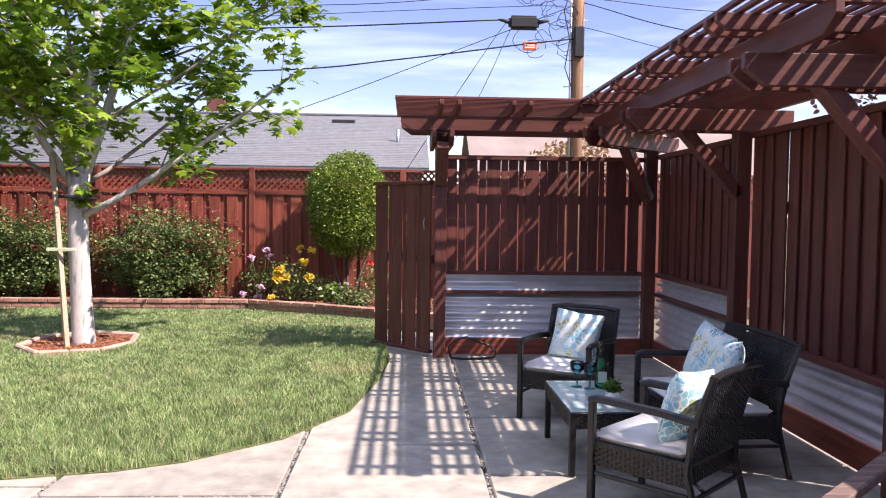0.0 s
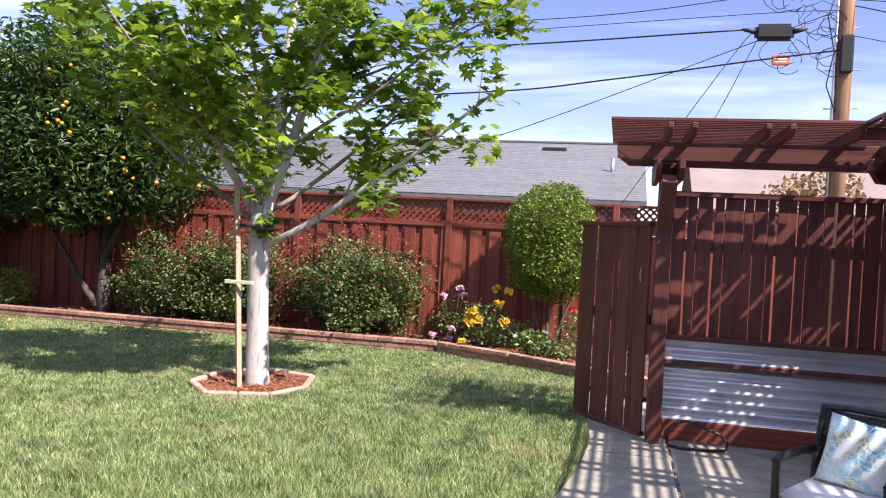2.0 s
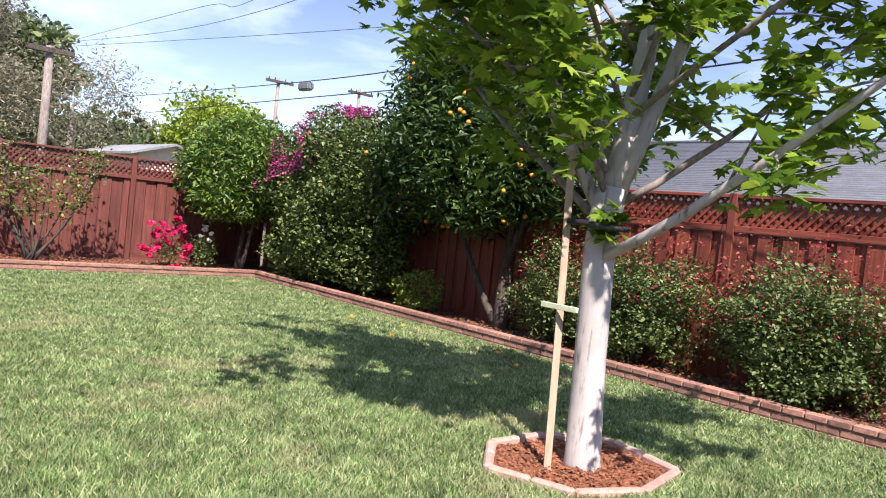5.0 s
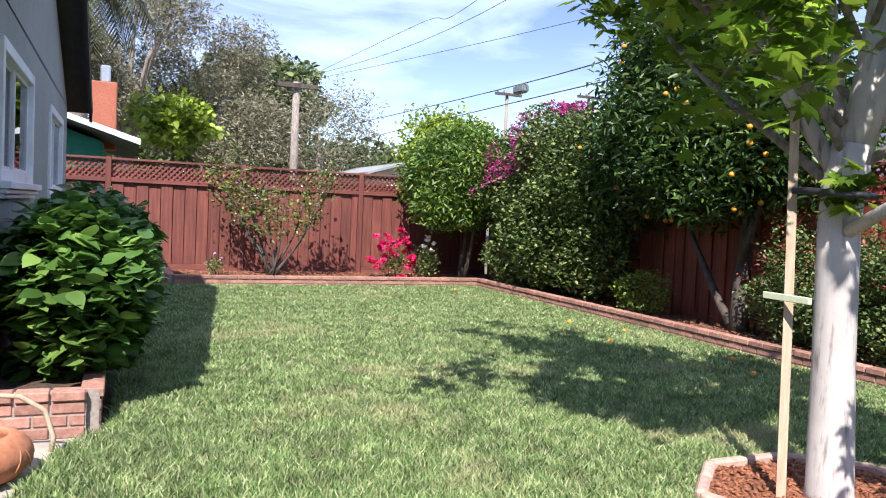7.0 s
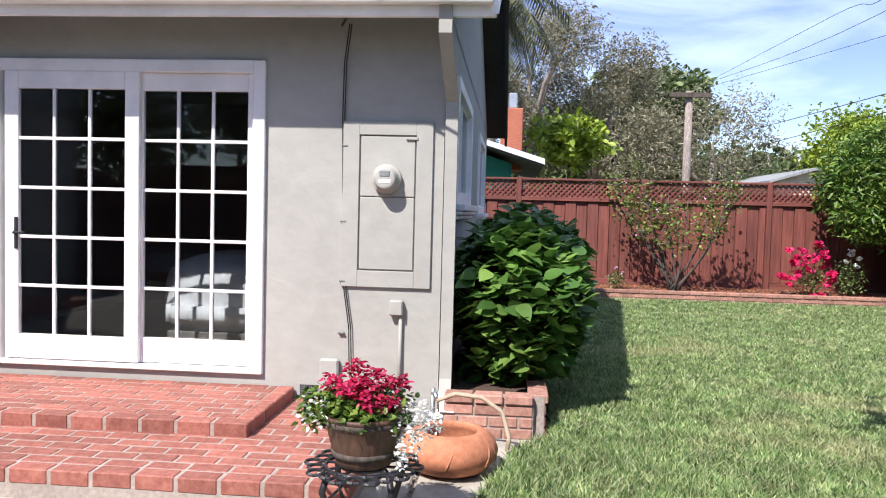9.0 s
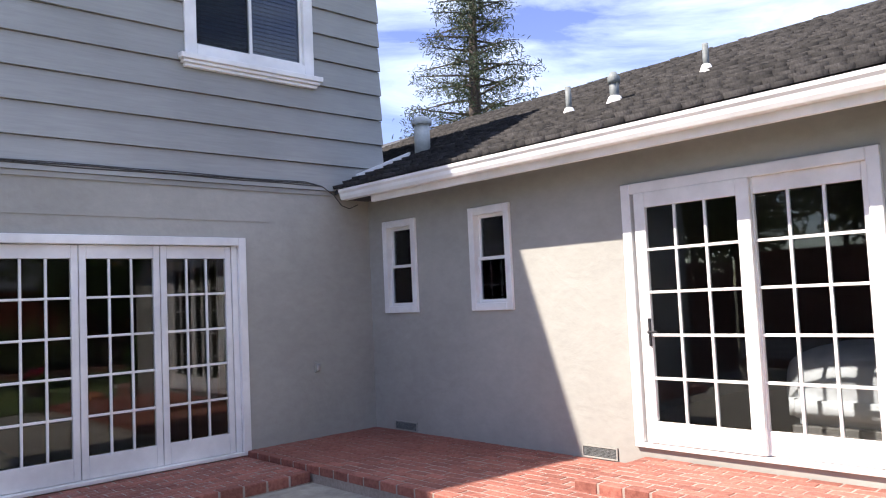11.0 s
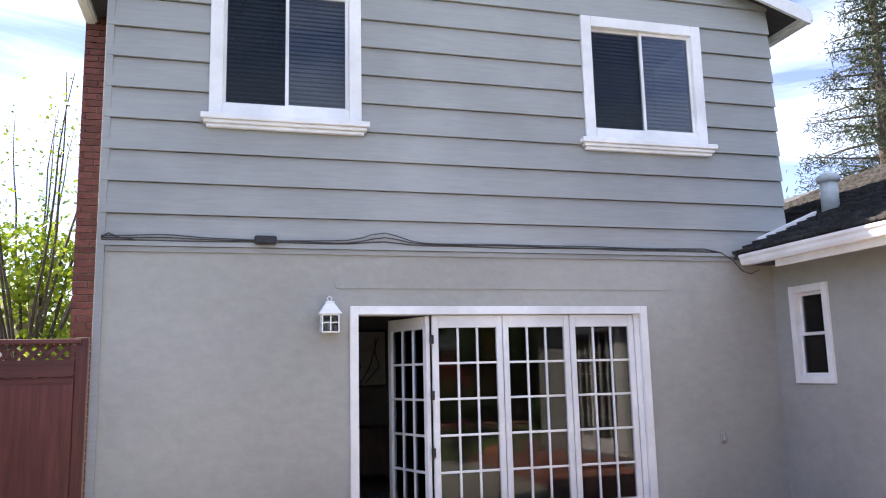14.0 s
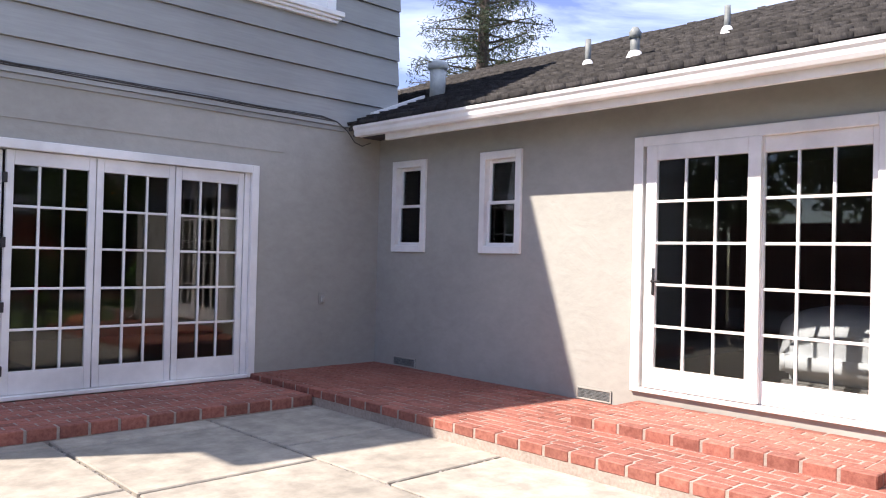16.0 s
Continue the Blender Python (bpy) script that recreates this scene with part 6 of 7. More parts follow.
for k in range(14):
    a = 2 * math.pi * k / 14
    pts = []
    for i in range(6):
        t = i / 5
        rr, zz = (0.262 + 0.010 * math.sin(math.pi * t) - 0.05 * t ** 3 * 1.1, 0.08 + 0.135 * t)
        pts.append((rr * math.cos(a + 0.22 * t * (-1) ** k), rr * math.sin(a + 0.22 * t * (-1) ** k), zz))
    tube("carved_line", pts, 0.0045, terracotta, bowl, n=5)
bib = thing("hose_bib", (-5.35, 4.28, 0.0), "brass hose tap with a pale hose against the planter", "tap")
tube("pipe", [(0, 0, 0.0), (0, 0, 0.36)], 0.014, galv, bib)
tube("spout", [(0, 0, 0.33), (0.05, 0.02, 0.34), (0.07, 0.03, 0.30)], 0.014, galv, bib)
tube("hose", [(0.07, 0.03, 0.30), (0.06, 0.14, 0.345), (0.06, 0.30, 0.33), (0.05, 0.42, 0.25), (0.06, 0.47, 0.10), (0.08, 0.46, 0.02)], 0.014, raw_wood, bib, "pale hose")

# ---------- indoors ----------
bed_t = thing("bed", (-7.55, 2.75, 0.30), "bed with pale striped linen seen through the door", "bed")
part("mattress", box(-0.95, -0.75, 0.12, 1.0, 0.75, 0.42, 0.08, 4), linen, bed_t, "", True)
bm = bmesh.new()
bmesh.ops.create_uvsphere(bm, u_segments=40, v_segments=20, radius=1.0)
for v in bm.verts:
    c = v.co
    k = (abs(c.x) ** 4 + abs(c.y) ** 4 + abs(c.z) ** 4) ** -0.25
    fold = 0.03 * noise.noise(Vector((c.x * 3, c.y * 5, c.z * 2)))
    v.co = Vector((c.x * k * 0.97, c.y * k * 0.92 + fold, c.z * k * 0.33 + 0.41 + fold))
part("duvet", bm, linen, bed_t, "puffy pale duvet", True)
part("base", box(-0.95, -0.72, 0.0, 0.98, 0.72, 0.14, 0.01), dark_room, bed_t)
pic = thing("wall_picture", (-1.75, -6.49, 1.42), "dark framed picture of bare branches", "picture")
part("frame", box(-0.55, 0.0, 0.0, 0.55, 0.03, 0.85, 0.008), black, pic)
part("canvas", box(-0.51, 0.028, 0.04, 0.51, 0.034, 0.81), mat("pale print", (0.34, 0.33, 0.31), (0.42, 0.41, 0.39), bump=0), pic)
for k in range(7):
    a = -0.42 + k * 0.14
    tube("branch", [(a * 0.5, 0.037, 0.06), (a, 0.037, 0.3), (a + 0.06 * (-1) ** k, 0.037, 0.5), (a * 1.1 + 0.1 * (-1) ** k, 0.037, 0.74)], 0.009, black, pic, n=4)
cab2 = thing("sideboard", (-1.75, -6.2, 0.13), "dark sideboard with a pale candle and bowls", "sideboard")
part("body", box(-0.8, -0.2, 0.1, 0.8, 0.2, 0.75, 0.01), tub_wood, cab2)
for sx in (-0.7, 0.7):
    part("leg", box(sx - 0.03, -0.15, 0, sx + 0.03, 0.15, 0.1), tub_wood, cab2)
can = thing("candle", (-1.45, -6.1, 0.885), "short pale candle on the sideboard", "candle")
bm = bmesh.new()
lathe(bm, [(0.06, 0), (0.06, 0.12), (0.05, 0.125)], 16)
part("wax", bm, linen, can, "", True)
tagged(part("rug", box(-2.6, -5.2, 0.131, -0.9, -3.2, 0.142, 0.003), mat("woven rug", (0.06, 0.06, 0.065), (0.24, 0.235, 0.23), (30, 4, 30), 3, 0.95, 0.3, vary=0.0)), "dark streaked woven rug on the board floor", "rug")


# ---------- plants ----------
def limb(p0, d, length, r0, r1, bend, n=7, up=0.12, seed=0):
    """Points and radii of a wandering limb."""
    r = random.Random(seed)
    p, d = Vector(p0), Vector(d).normalized()
    pts, rad = [p.copy()], [r0]
    for i in range(n):
        d = (d + Vector((r.uniform(-1, 1), r.uniform(-1, 1), r.uniform(-1, 1))) * bend + Vector((0, 0, up))).normalized()
        p = p + d * length / n
        pts.append(p.copy())
        rad.append(r0 + (r1 - r0) * (i + 1) / n)
    return pts, rad, d


def near_path(pts, n, spread):
    """Points scattered round a limb's outer part."""
    out = []
    a = [np.array(p) for p in pts]
    for _ in range(n):
        k = RNG.integers(0, len(a) - 1)
        t = RNG.uniform()
        out.append(a[k] * (1 - t) + a[k + 1] * t + RNG.normal(size=3) * spread)
    return np.array(out)


# young maple
tree = thing("maple_tree", (-3.49, 8.49, 0.02), "young maple with a whitewashed trunk and bright green leaves", "tree")
bm = bmesh.new()
tube_bm(bm, [(0.0, 0, 0), (0.0, 0, 0.05), (-0.03, 0, 0.7), (-0.055, 0.0, 1.42), (-0.045, 0.0, 1.62), (-0.02, 0.02, 1.85)], [0.140, 0.118, 0.105, 0.103, 0.104, 0.100], 16)
part("trunk", bm, bark_w, tree, "whitewashed grey trunk", True)
MAIN = [((-0.01, 0.02, 1.75), (0.11, 0.05, 1.0), 3.0, 0.086, 0.02, 0.025, 1), ((0.02, 0.03, 1.85), (0.26, 0.12, 1.0), 2.5, 0.062, 0.015, 0.04, 2),
        ((-0.09, 0.0, 1.62), (-0.75, -0.15, 0.62), 2.1, 0.030, 0.010, 0.08, 3), ((-0.08, -0.02, 1.7), (-0.45, -0.25, 0.95), 2.3, 0.047, 0.012, 0.06, 4),
        ((0.02, -0.03, 1.40), (0.95, -0.12, 0.42), 2.5, 0.038, 0.012, 0.05, 5), ((0.03, 0.04, 1.75), (0.7, 0.5, 0.6), 2.0, 0.026, 0.010, 0.08, 6),
        ((-0.02, -0.05, 1.8), (0.1, -0.7, 0.8), 1.7, 0.023, 0.008, 0.08, 7), ((-0.05, 0.08, 1.8), (-0.35, 0.75, 0.75), 1.9, 0.023, 0.008, 0.08, 8),
        ((-0.06, 0.0, 2.1), (-0.8, 0.35, 0.6), 1.8, 0.020, 0.008, 0.08, 9), ((0.02, 0.03, 2.4), (0.65, -0.4, 0.7), 1.8, 0.020, 0.008, 0.08, 10),
        ((0.04, 0.06, 2.7), (-0.5, -0.5, 0.7), 1.5, 0.017, 0.007, 0.09, 11), ((0.08, 0.1, 3.0), (0.6, 0.5, 0.7), 1.5, 0.017, 0.007, 0.09, 12),
        ((-0.05, 0.0, 1.75), (-0.25, 0.1, 1.0), 2.4, 0.034, 0.010, 0.05, 13),
        ((0.05, 0.02, 2.3), (0.95, -0.1, 0.5), 2.7, 0.022, 0.008, 0.05, 14), ((0.1, 0.05, 2.8), (0.9, 0.2, 0.35), 2.4, 0.018, 0.007, 0.06, 15),
        ((-0.03, -0.05, 1.95), (-0.25, -0.9, 0.6), 2.5, 0.026, 0.008, 0.06, 16), ((-0.05, -0.03, 2.2), (-0.85, -0.6, 0.55), 2.6, 0.024, 0.008, 0.06, 17),
        ((0.03, -0.05, 2.35), (0.35, -0.9, 0.6), 2.3, 0.022, 0.008, 0.07, 18), ((-0.04, 0.0, 2.6), (-0.95, -0.1, 0.5), 2.6, 0.020, 0.007, 0.06, 19)]
TIPS = []
for p0, d, L, r0, r1, bend, sd in MAIN:
    pts, rad, dd = limb(p0, d, L * 1.15, r0, r1, bend, 9, 0.03, sd)
    tube("limb", pts, rad, bark_w if r0 > 0.03 else bark_g, tree)
    bm = bmesh.new()
    for k in range(9):
        i = 3 + k * 6 // 9
        r = random.Random(sd * 31 + k)
        q, qr, _ = limb(pts[i], (r.uniform(-1, 1), r.uniform(-1, 1), r.uniform(-0.2, 0.6)), r.uniform(0.35, 0.8), max(0.006, rad[i] * 0.4), 0.003, 0.18, 5, -0.02, sd * 7 + k)
        tube_bm(bm, q, qr, 5)
        TIPS.append(q[2:])
    part("twig_spray", bm, bark_g, tree, "thin grey twigs", True)
    TIPS.append(pts[5:])
lp = np.concatenate([near_path(t, 38, 0.10) for t in TIPS])
lp = lp[(lp[:, 2] > 1.75) & (np.hypot(lp[:, 0], lp[:, 1]) > 0.34)]
put("crown", leaves_me("crown", lp, 0.118, L_MAPLE, (MAPLE_V, MAPLE_F), 0.9, 0.4), None, tree, "bright green lobed leaves")
put("low_shoot", leaves_me("low_shoot", near_path([(0.02, -0.06, 1.5), (0.12, -0.12, 1.66)], 60, 0.05), 0.09, L_MAPLE, (MAPLE_V, MAPLE_F), 0.9, 0.4), None, tree, "small leafy shoot")
stake = thing("tree_stake", (-3.55, 8.22, 0.02), "pale square wooden stake tied to the tree", "stake")
bm = bmesh.new()
tube_bm(bm, [(0, 0, -0.02), (-0.09, 0.06, 1.0), (-0.19, 0.12, 2.06)], 0.032, 4)
part("post", bm, raw_wood, stake)
tube("tie", [(-0.09, 0.04, 1.60), (0.0, 0.06, 1.60), (0.14, 0.05, 1.585), (0.25, 0.13, 1.58), (0.20, 0.27, 1.58), (0.06, 0.26, 1.585), (-0.03, 0.14, 1.60), (-0.09, 0.08, 1.60)], 0.018, black, stake, "black rubber tie")
bm = box(-0.20, -0.012, 1.03, 0.10, 0.012, 1.065, 0.003)
part("cross_strap", bm, yellow_green, stake, "pale strap across the stake")


def bush(name, c, r, n, size, m, label, trunk=None, inner=0.45, lump=0.16, bottom=0.13, extra=(), shape=(OVAL_V, OVAL_F), cat="bush", flat=0.4, bark=bark_d, blobs=None):
    """A shrub of many leaves round c; extra adds leaves of another colour as (points, size, material, name)."""
    t = thing(name, (c[0], c[1], bottom - 0.01), label, cat)
    base = np.array((c[0], c[1], bottom - 0.01))
    lst = blobs or [(c, r)]
    vol = [q[1][0] * q[1][1] * q[1][2] for q in lst]
    pts = np.concatenate([blob_points(int(n * v / sum(vol)), q[0], q[1], inner, lump, 1.6, bottom + 0.02) for q, v in zip(lst, vol)])
    put("crown", leaves_me("crown", pts - base, size, m, shape, flat), None, t, "dense leaves")
    stems = trunk if trunk is not None else [((0.02 * k - 0.05, 0.02 * (-1) ** k, 0.0), (math.cos(k * 2.1) * 0.5, math.sin(k * 2.1) * 0.5, 1.0), max(0.3, (c[2] - bottom) * 1.15), 0.014, k) for k in range(5)]
    for p, d, L, rr, sd in stems:
        q, qr, _ = limb(p, d, L, rr, rr * 0.4, 0.10, 6, 0.05, sd)
        tube("stem", q, qr, bark, t)
    for p, s, mm, nm in extra:
        put(nm, leaves_me(nm, p - base, s, mm, flat=0.6), None, t)
    return t


# red-tipped shrubs before the north fence
def red_shrub(cx, cy, rx, ry, hz, n):
    c = (cx, cy, 0.13 + hz * 0.48)
    tips = blob_points(int(n * 0.34), (cx, cy, 0.13 + hz * 0.56), (rx * 1.05, ry * 1.05, hz * 0.60), 0.92, 0.26, 2.6, 0.13 + hz * 0.5)
    bush("shrub", c, (rx, ry, hz * 0.52), int(n * 2.5), 0.044, L_SHRUB, "dense green shrub with red new tips", None, 0.3, 0.34, 0.13, [(tips, 0.038, L_REDTIP, "red_tip_growth")])


red_shrub(-3.72, 11.98, 1.02, 0.56, 1.36, 6600)
red_shrub(-5.75, 12.0, 0.95, 0.5, 1.42, 5600)
red_shrub(-6.95, 12.02, 0.72, 0.44, 1.25, 3200)
bush("small_shrub", (-9.5, 11.82, 0.42), (0.50, 0.34, 0.33), 1500, 0.045, L_BOX, "small rounded green shrub beside the edging")
# clipped ball on a stem
bush("topiary", (-0.92, 11.85, 1.62), (0.66, 0.62, 0.80), 24000, 0.037, L_BOX, "clipped round green bush on bare stems", [((0.0, 0, 0), (0.1, 0, 1), 1.1, 0.03, 1), ((0.05, 0.02, 0), (0.3, 0.1, 1), 1.1, 0.025, 2), ((-0.04, 0, 0), (-0.25, 0.0, 1), 1.1, 0.025, 3)], 0.55, 0.07)
# orange tree
OR = [((-8.6, 12.05, 2.95), (1.75, 1.15, 1.45)), ((-9.9, 11.95, 2.35), (0.85, 0.8, 1.0)), ((-7.2, 12.1, 2.6), (0.95, 0.95, 1.05)), ((-8.4, 11.7, 1.95), (1.3, 0.8, 0.6)), ((-8.9, 12.1, 3.75), (1.5, 1.0, 1.0)), ((-8.5, 11.45, 2.5), (1.5, 0.7, 0.85))]
ot = bush("orange_tree", (-8.6, 12.1, 2.9), None, 36000, 0.12, L_DARK, "dark leafy orange tree bearing oranges", [((0.7, -0.05, 0), (0.05, 0, 1), 1.6, 0.13, 1), ((0.62, -0.1, 0.1), (-0.75, -0.1, 0.8), 1.7, 0.06, 2), ((0.75, -0.1, 0.9), (0.5, -0.2, 0.8), 1.2, 0.06, 3)], 0.35, 0.2, 0.13, (), (LONG_V, OVAL_F), "tree", 0.3, bark_d, OR)


def fruit_me(r):
    bm = bmesh.new()
    bmesh.ops.create_icosphere(bm, subdivisions=2, radius=r)
    for v in bm.verts:
        v.co.z *= 0.93
    me = bpy.data.meshes.new("orange")
    bm.to_mesh(me)
    bm.free()
    me.polygons.foreach_set("use_smooth", [True] * len(me.polygons))
    me.materials.append(orange_m)
    return me


FRUIT = fruit_me(0.034)
for c, r in OR:
    for q in blob_points(14, c, r, 0.97, 0.18, 1.6, 1.3):
        if q[1] < c[1] + 0.2:
            put("orange", FRUIT, None, ot, loc=q - np.array((-8.6, 12.1, 0.12)))
for x, y in ((-7.9, 10.2), (-6.1, 10.55), (-6.75, 10.9), (-9.4, 10.6), (-5.5, 10.9), (-8.6, 10.9), (-13.2, 10.6)):
    o = put("fallen_orange", FRUIT, None, loc=(x, y, 0.05))
    tagged(o, "fallen orange lying in the grass", "orange", "fallen oranges")
# bougainvillea over a hedge
HB = [((-12.1, 11.9, 1.4), (1.95, 0.75, 1.35)), ((-13.1, 11.85, 1.95), (1.2, 0.75, 0.95)), ((-11.2, 11.95, 2.2), (1.3, 0.8, 1.0)), ((-12.2, 11.9, 2.6), (1.05, 0.75, 0.72)), ((-10.75, 11.9, 0.95), (0.75, 0.45, 0.8)), ((-13.2, 11.75, 0.8), (0.9, 0.5, 0.75))]
br = np.concatenate([blob_points(9000, c, np.array(r) * 1.03, 0.96, 0.16, 1.6, 1.5) for c, r in HB[:4]])
rise = 1.95 + (br[:, 0] + 14.2) * 0.42
patchy = np.array([noise.noise(Vector((x * 1.7, y * 1.7, z * 1.7))) for x, y, z in br])
core = (np.abs(br[:, 2] - rise) < 0.48) & (br[:, 0] < -12.0) & (patchy > -0.15)
drift = (br[:, 2] > rise) & (patchy > 0.22)
br = br[core | drift]
bush("flowering_hedge", (-12.1, 12.0, 1.6), None, 46000, 0.07, L_HEDGE, "tall dense hedge with purple bougainvillea flowers", None, 0.5, 0.16, 0.13, [(br, 0.05, F_BOUG, "bract_cover")], blobs=HB)
# lemon tree in the corner
bush("lemon_tree", (-14.6, 11.3, 2.0), None, 17000, 0.115, L_CITR, "bright green lemon tree in the bed's corner", [((0.0, 0, 0), (0.15, 0, 1), 1.3, 0.06, 1), ((0.08, 0.05, 0), (0.3, -0.1, 1), 1.3, 0.05, 2)], 0.4, 0.18, 0.13, (), (LONG_V, OVAL_F), "tree", 0.3, bark_d,
     [((-14.75, 11.35, 2.1), (1.2, 1.2, 0.95)), ((-14.3, 10.95, 1.6), (0.75, 0.85, 0.6)), ((-15.0, 11.4, 2.7), (0.85, 0.9, 0.5)), ((-15.0, 10.7, 2.0), (0.6, 0.7, 0.6))])
# hydrangea in the planter
bush("hydrangea", (-6.75, 4.95, 0.95), None, 7600, 0.118, L_HYD, "large hydrangea bush with broad green leaves", None, 0.55, 0.14, 0.22, (), (HYD_V, HYD_F), "bush", 1.1, bark_d,
     [((-6.5, 4.82, 0.76), (0.7, 0.50, 0.60)), ((-7.5, 4.8, 0.82), (0.8, 0.45, 0.56)), ((-6.9, 4.84, 1.1), (0.72, 0.45, 0.36))])


# roses and other flowering plants
def blossom_mesh(m, r, petals=22):
    pts = blob_points(petals, (0, 0, 0), (r * 0.5, r * 0.5, r * 0.4), 0.2, 0.05)
    return leaves_me("blossom", pts, r * 0.95, m, (OVAL_V * (1.7, 0.8, 1.6), OVAL_F), 0.5, 0.3)


def rose(name, loc, w, hgt, leaves, blooms, label, size=0.045, lm=None):
    """A flowering bush; blooms are (material, radius, list of offsets)."""
    t = thing(name, loc, label, "flowers")
    r = random.Random(int(abs(loc[0] * 100)))
    heads = []
    for m, rad, offs in blooms:
        me = blossom_mesh(m, rad)
        for o in offs:
            put("blossom", me, None, t, loc=o, rot=(r.uniform(-0.4, 0.4), r.uniform(-0.4, 0.4), r.uniform(0, 6)))
            heads.append(o)
    for k, o in enumerate(heads[:14]):
        tube("stem", [(o[0] * 0.15, o[1] * 0.15, 0), (o[0] * 0.5, o[1] * 0.5, o[2] * 0.5), (o[0], o[1], o[2] - 0.01)], [0.007, 0.005, 0.004], L_SPARSE, t, n=5)
    if leaves:
        put("leaves", leaves_me("leaves", blob_points(leaves, (0, 0, hgt * 0.48), (w, w * 0.7, hgt * 0.48), 0.15, 0.25, 2.0, 0.02), size, lm or L_SHRUB), None, t, "dark green leaves")
    return t


rose("lavender_rose", (-2.22, 11.85, 0.13), 0.34, 0.62, 420, [(F_LAV, 0.07, [(-0.12, -0.1, 0.66), (0.1, -0.1, 0.78), (0.14, -0.06, 0.68), (0.32, -0.1, 0.36), (-0.22, -0.25, 0.13), (0.02, -0.3, 0.10), (0.05, -0.28, 0.22)])], "rose bush with lavender pink blossoms")
rose("yellow_rose", (-1.72, 11.55, 0.13), 0.36, 0.72, 650, [(F_YEL, 0.075, [(-0.2, -0.15, 0.44), (-0.12, -0.2, 0.52), (-0.05, -0.18, 0.40), (0.18, -0.1, 0.62), (0.30, -0.2, 0.40), (-0.25, -0.25, 0.10), (0.12, 0.1, 0.80), (0.3, 0.0, 0.78), (-0.16, -0.22, 0.36)])], "rose bush with large yellow blossoms")
rose("white_daisies", (-1.05, 11.2, 0.13), 0.25, 0.36, 420, [(F_WHITE, 0.03, [(-0.1, -0.1, 0.3), (0.1, -0.12, 0.28), (0.0, -0.15, 0.2), (0.18, -0.05, 0.33), (-0.2, -0.05, 0.25)])], "low green plant with small white flowers", 0.05, L_CITR)
rose("red_rose", (-0.45, 11.3, 0.13), 0.36, 0.66, 500, [(F_RED, 0.07, [(0.05, -0.1, 0.60), (0.3, -0.15, 0.44), (0.2, -0.1, 0.30), (-0.1, 0.1, 0.62)])], "rose bush with red blossoms")
rose("low_plant", (-1.35, 11.75, 0.13), 0.35, 0.45, 520, [], "low dark green plant in the bed")
rose("low_plant", (-0.75, 10.95, 0.13), 0.28, 0.32, 420, [], "low grey-green plant in the bed", 0.05, L_SHRUB)
rr = random.Random(5)
rose("pink_rose", (-14.62, 9.92, 0.13), 0.42, 0.62, 520, [(F_PINK, 0.075, [(rr.uniform(-0.1, 0.35), rr.uniform(-0.5, 0.32), rr.uniform(0.2, 0.82)) for _ in range(36)] + [(0.4, -0.1, 0.02), (0.42, 0.05, 0.05), (0.15, 0.05, 0.92), (0.1, 0.1, 0.88)])], "rose bush covered in magenta blossoms")
rose("white_rose", (-14.55, 10.55, 0.13), 0.38, 0.72, 560, [(F_WHITE, 0.06, [(0.1, -0.02, 0.8), (0.1, 0.1, 0.68), (0.15, 0.05, 0.55), (0.1, -0.1, 0.62), (0.05, 0.0, 0.74)])], "rose bush with white blossoms")
rose("small_rose", (-14.7, 6.62, 0.13), 0.22, 0.36, 260, [(F_LAV, 0.035, [(0, 0, 0.38), (0.1, 0.1, 0.3)])], "small dark rose bush with pale buds")

# sparse shrub against the west fence
sp = thing("rose_shrub", (-14.6, 7.62, 0.13), "tall sparse shrub with bare lower stems", "shrub")
SPT = []
for k in range(9):
    a = k * 2.4
    q, qr, _ = limb((0.05 * math.cos(a), 0.08 * math.sin(a), 0), (0.2 * math.cos(a), 0.8 * math.sin(a * 1.7), 1.0), 1.6 + 1.15 * ((k * 37) % 10) / 10, 0.024, 0.006, 0.12, 8, 0.04, k + 40)
    tube("stem", q, qr, bark_d, sp)
    SPT.append(q[4:])
    bm = bmesh.new()
    for j in range(4):
        q2, r2, _ = limb(q[4 + j], (math.sin(j * 2 + k), math.cos(j * 3 + k) * 1.3, 0.5), 0.4, 0.006, 0.002, 0.2, 4, 0.0, k * 5 + j)
        tube_bm(bm, q2, r2, 4)
        SPT.append(q2)
    part("twig_spray", bm, bark_g, sp, "thin twigs", True)
put("leaves", leaves_me("leaves", np.concatenate([near_path(t, 44, 0.10) for t in SPT]), 0.065, L_SPARSE, flat=0.5), None, sp, "light green leaves")
put("blossoms", leaves_me("blossoms", np.concatenate([near_path(t, 2, 0.04) for t in SPT[::2]]), 0.05, F_LAV, flat=0.5), None, sp, "faded pink blossoms")


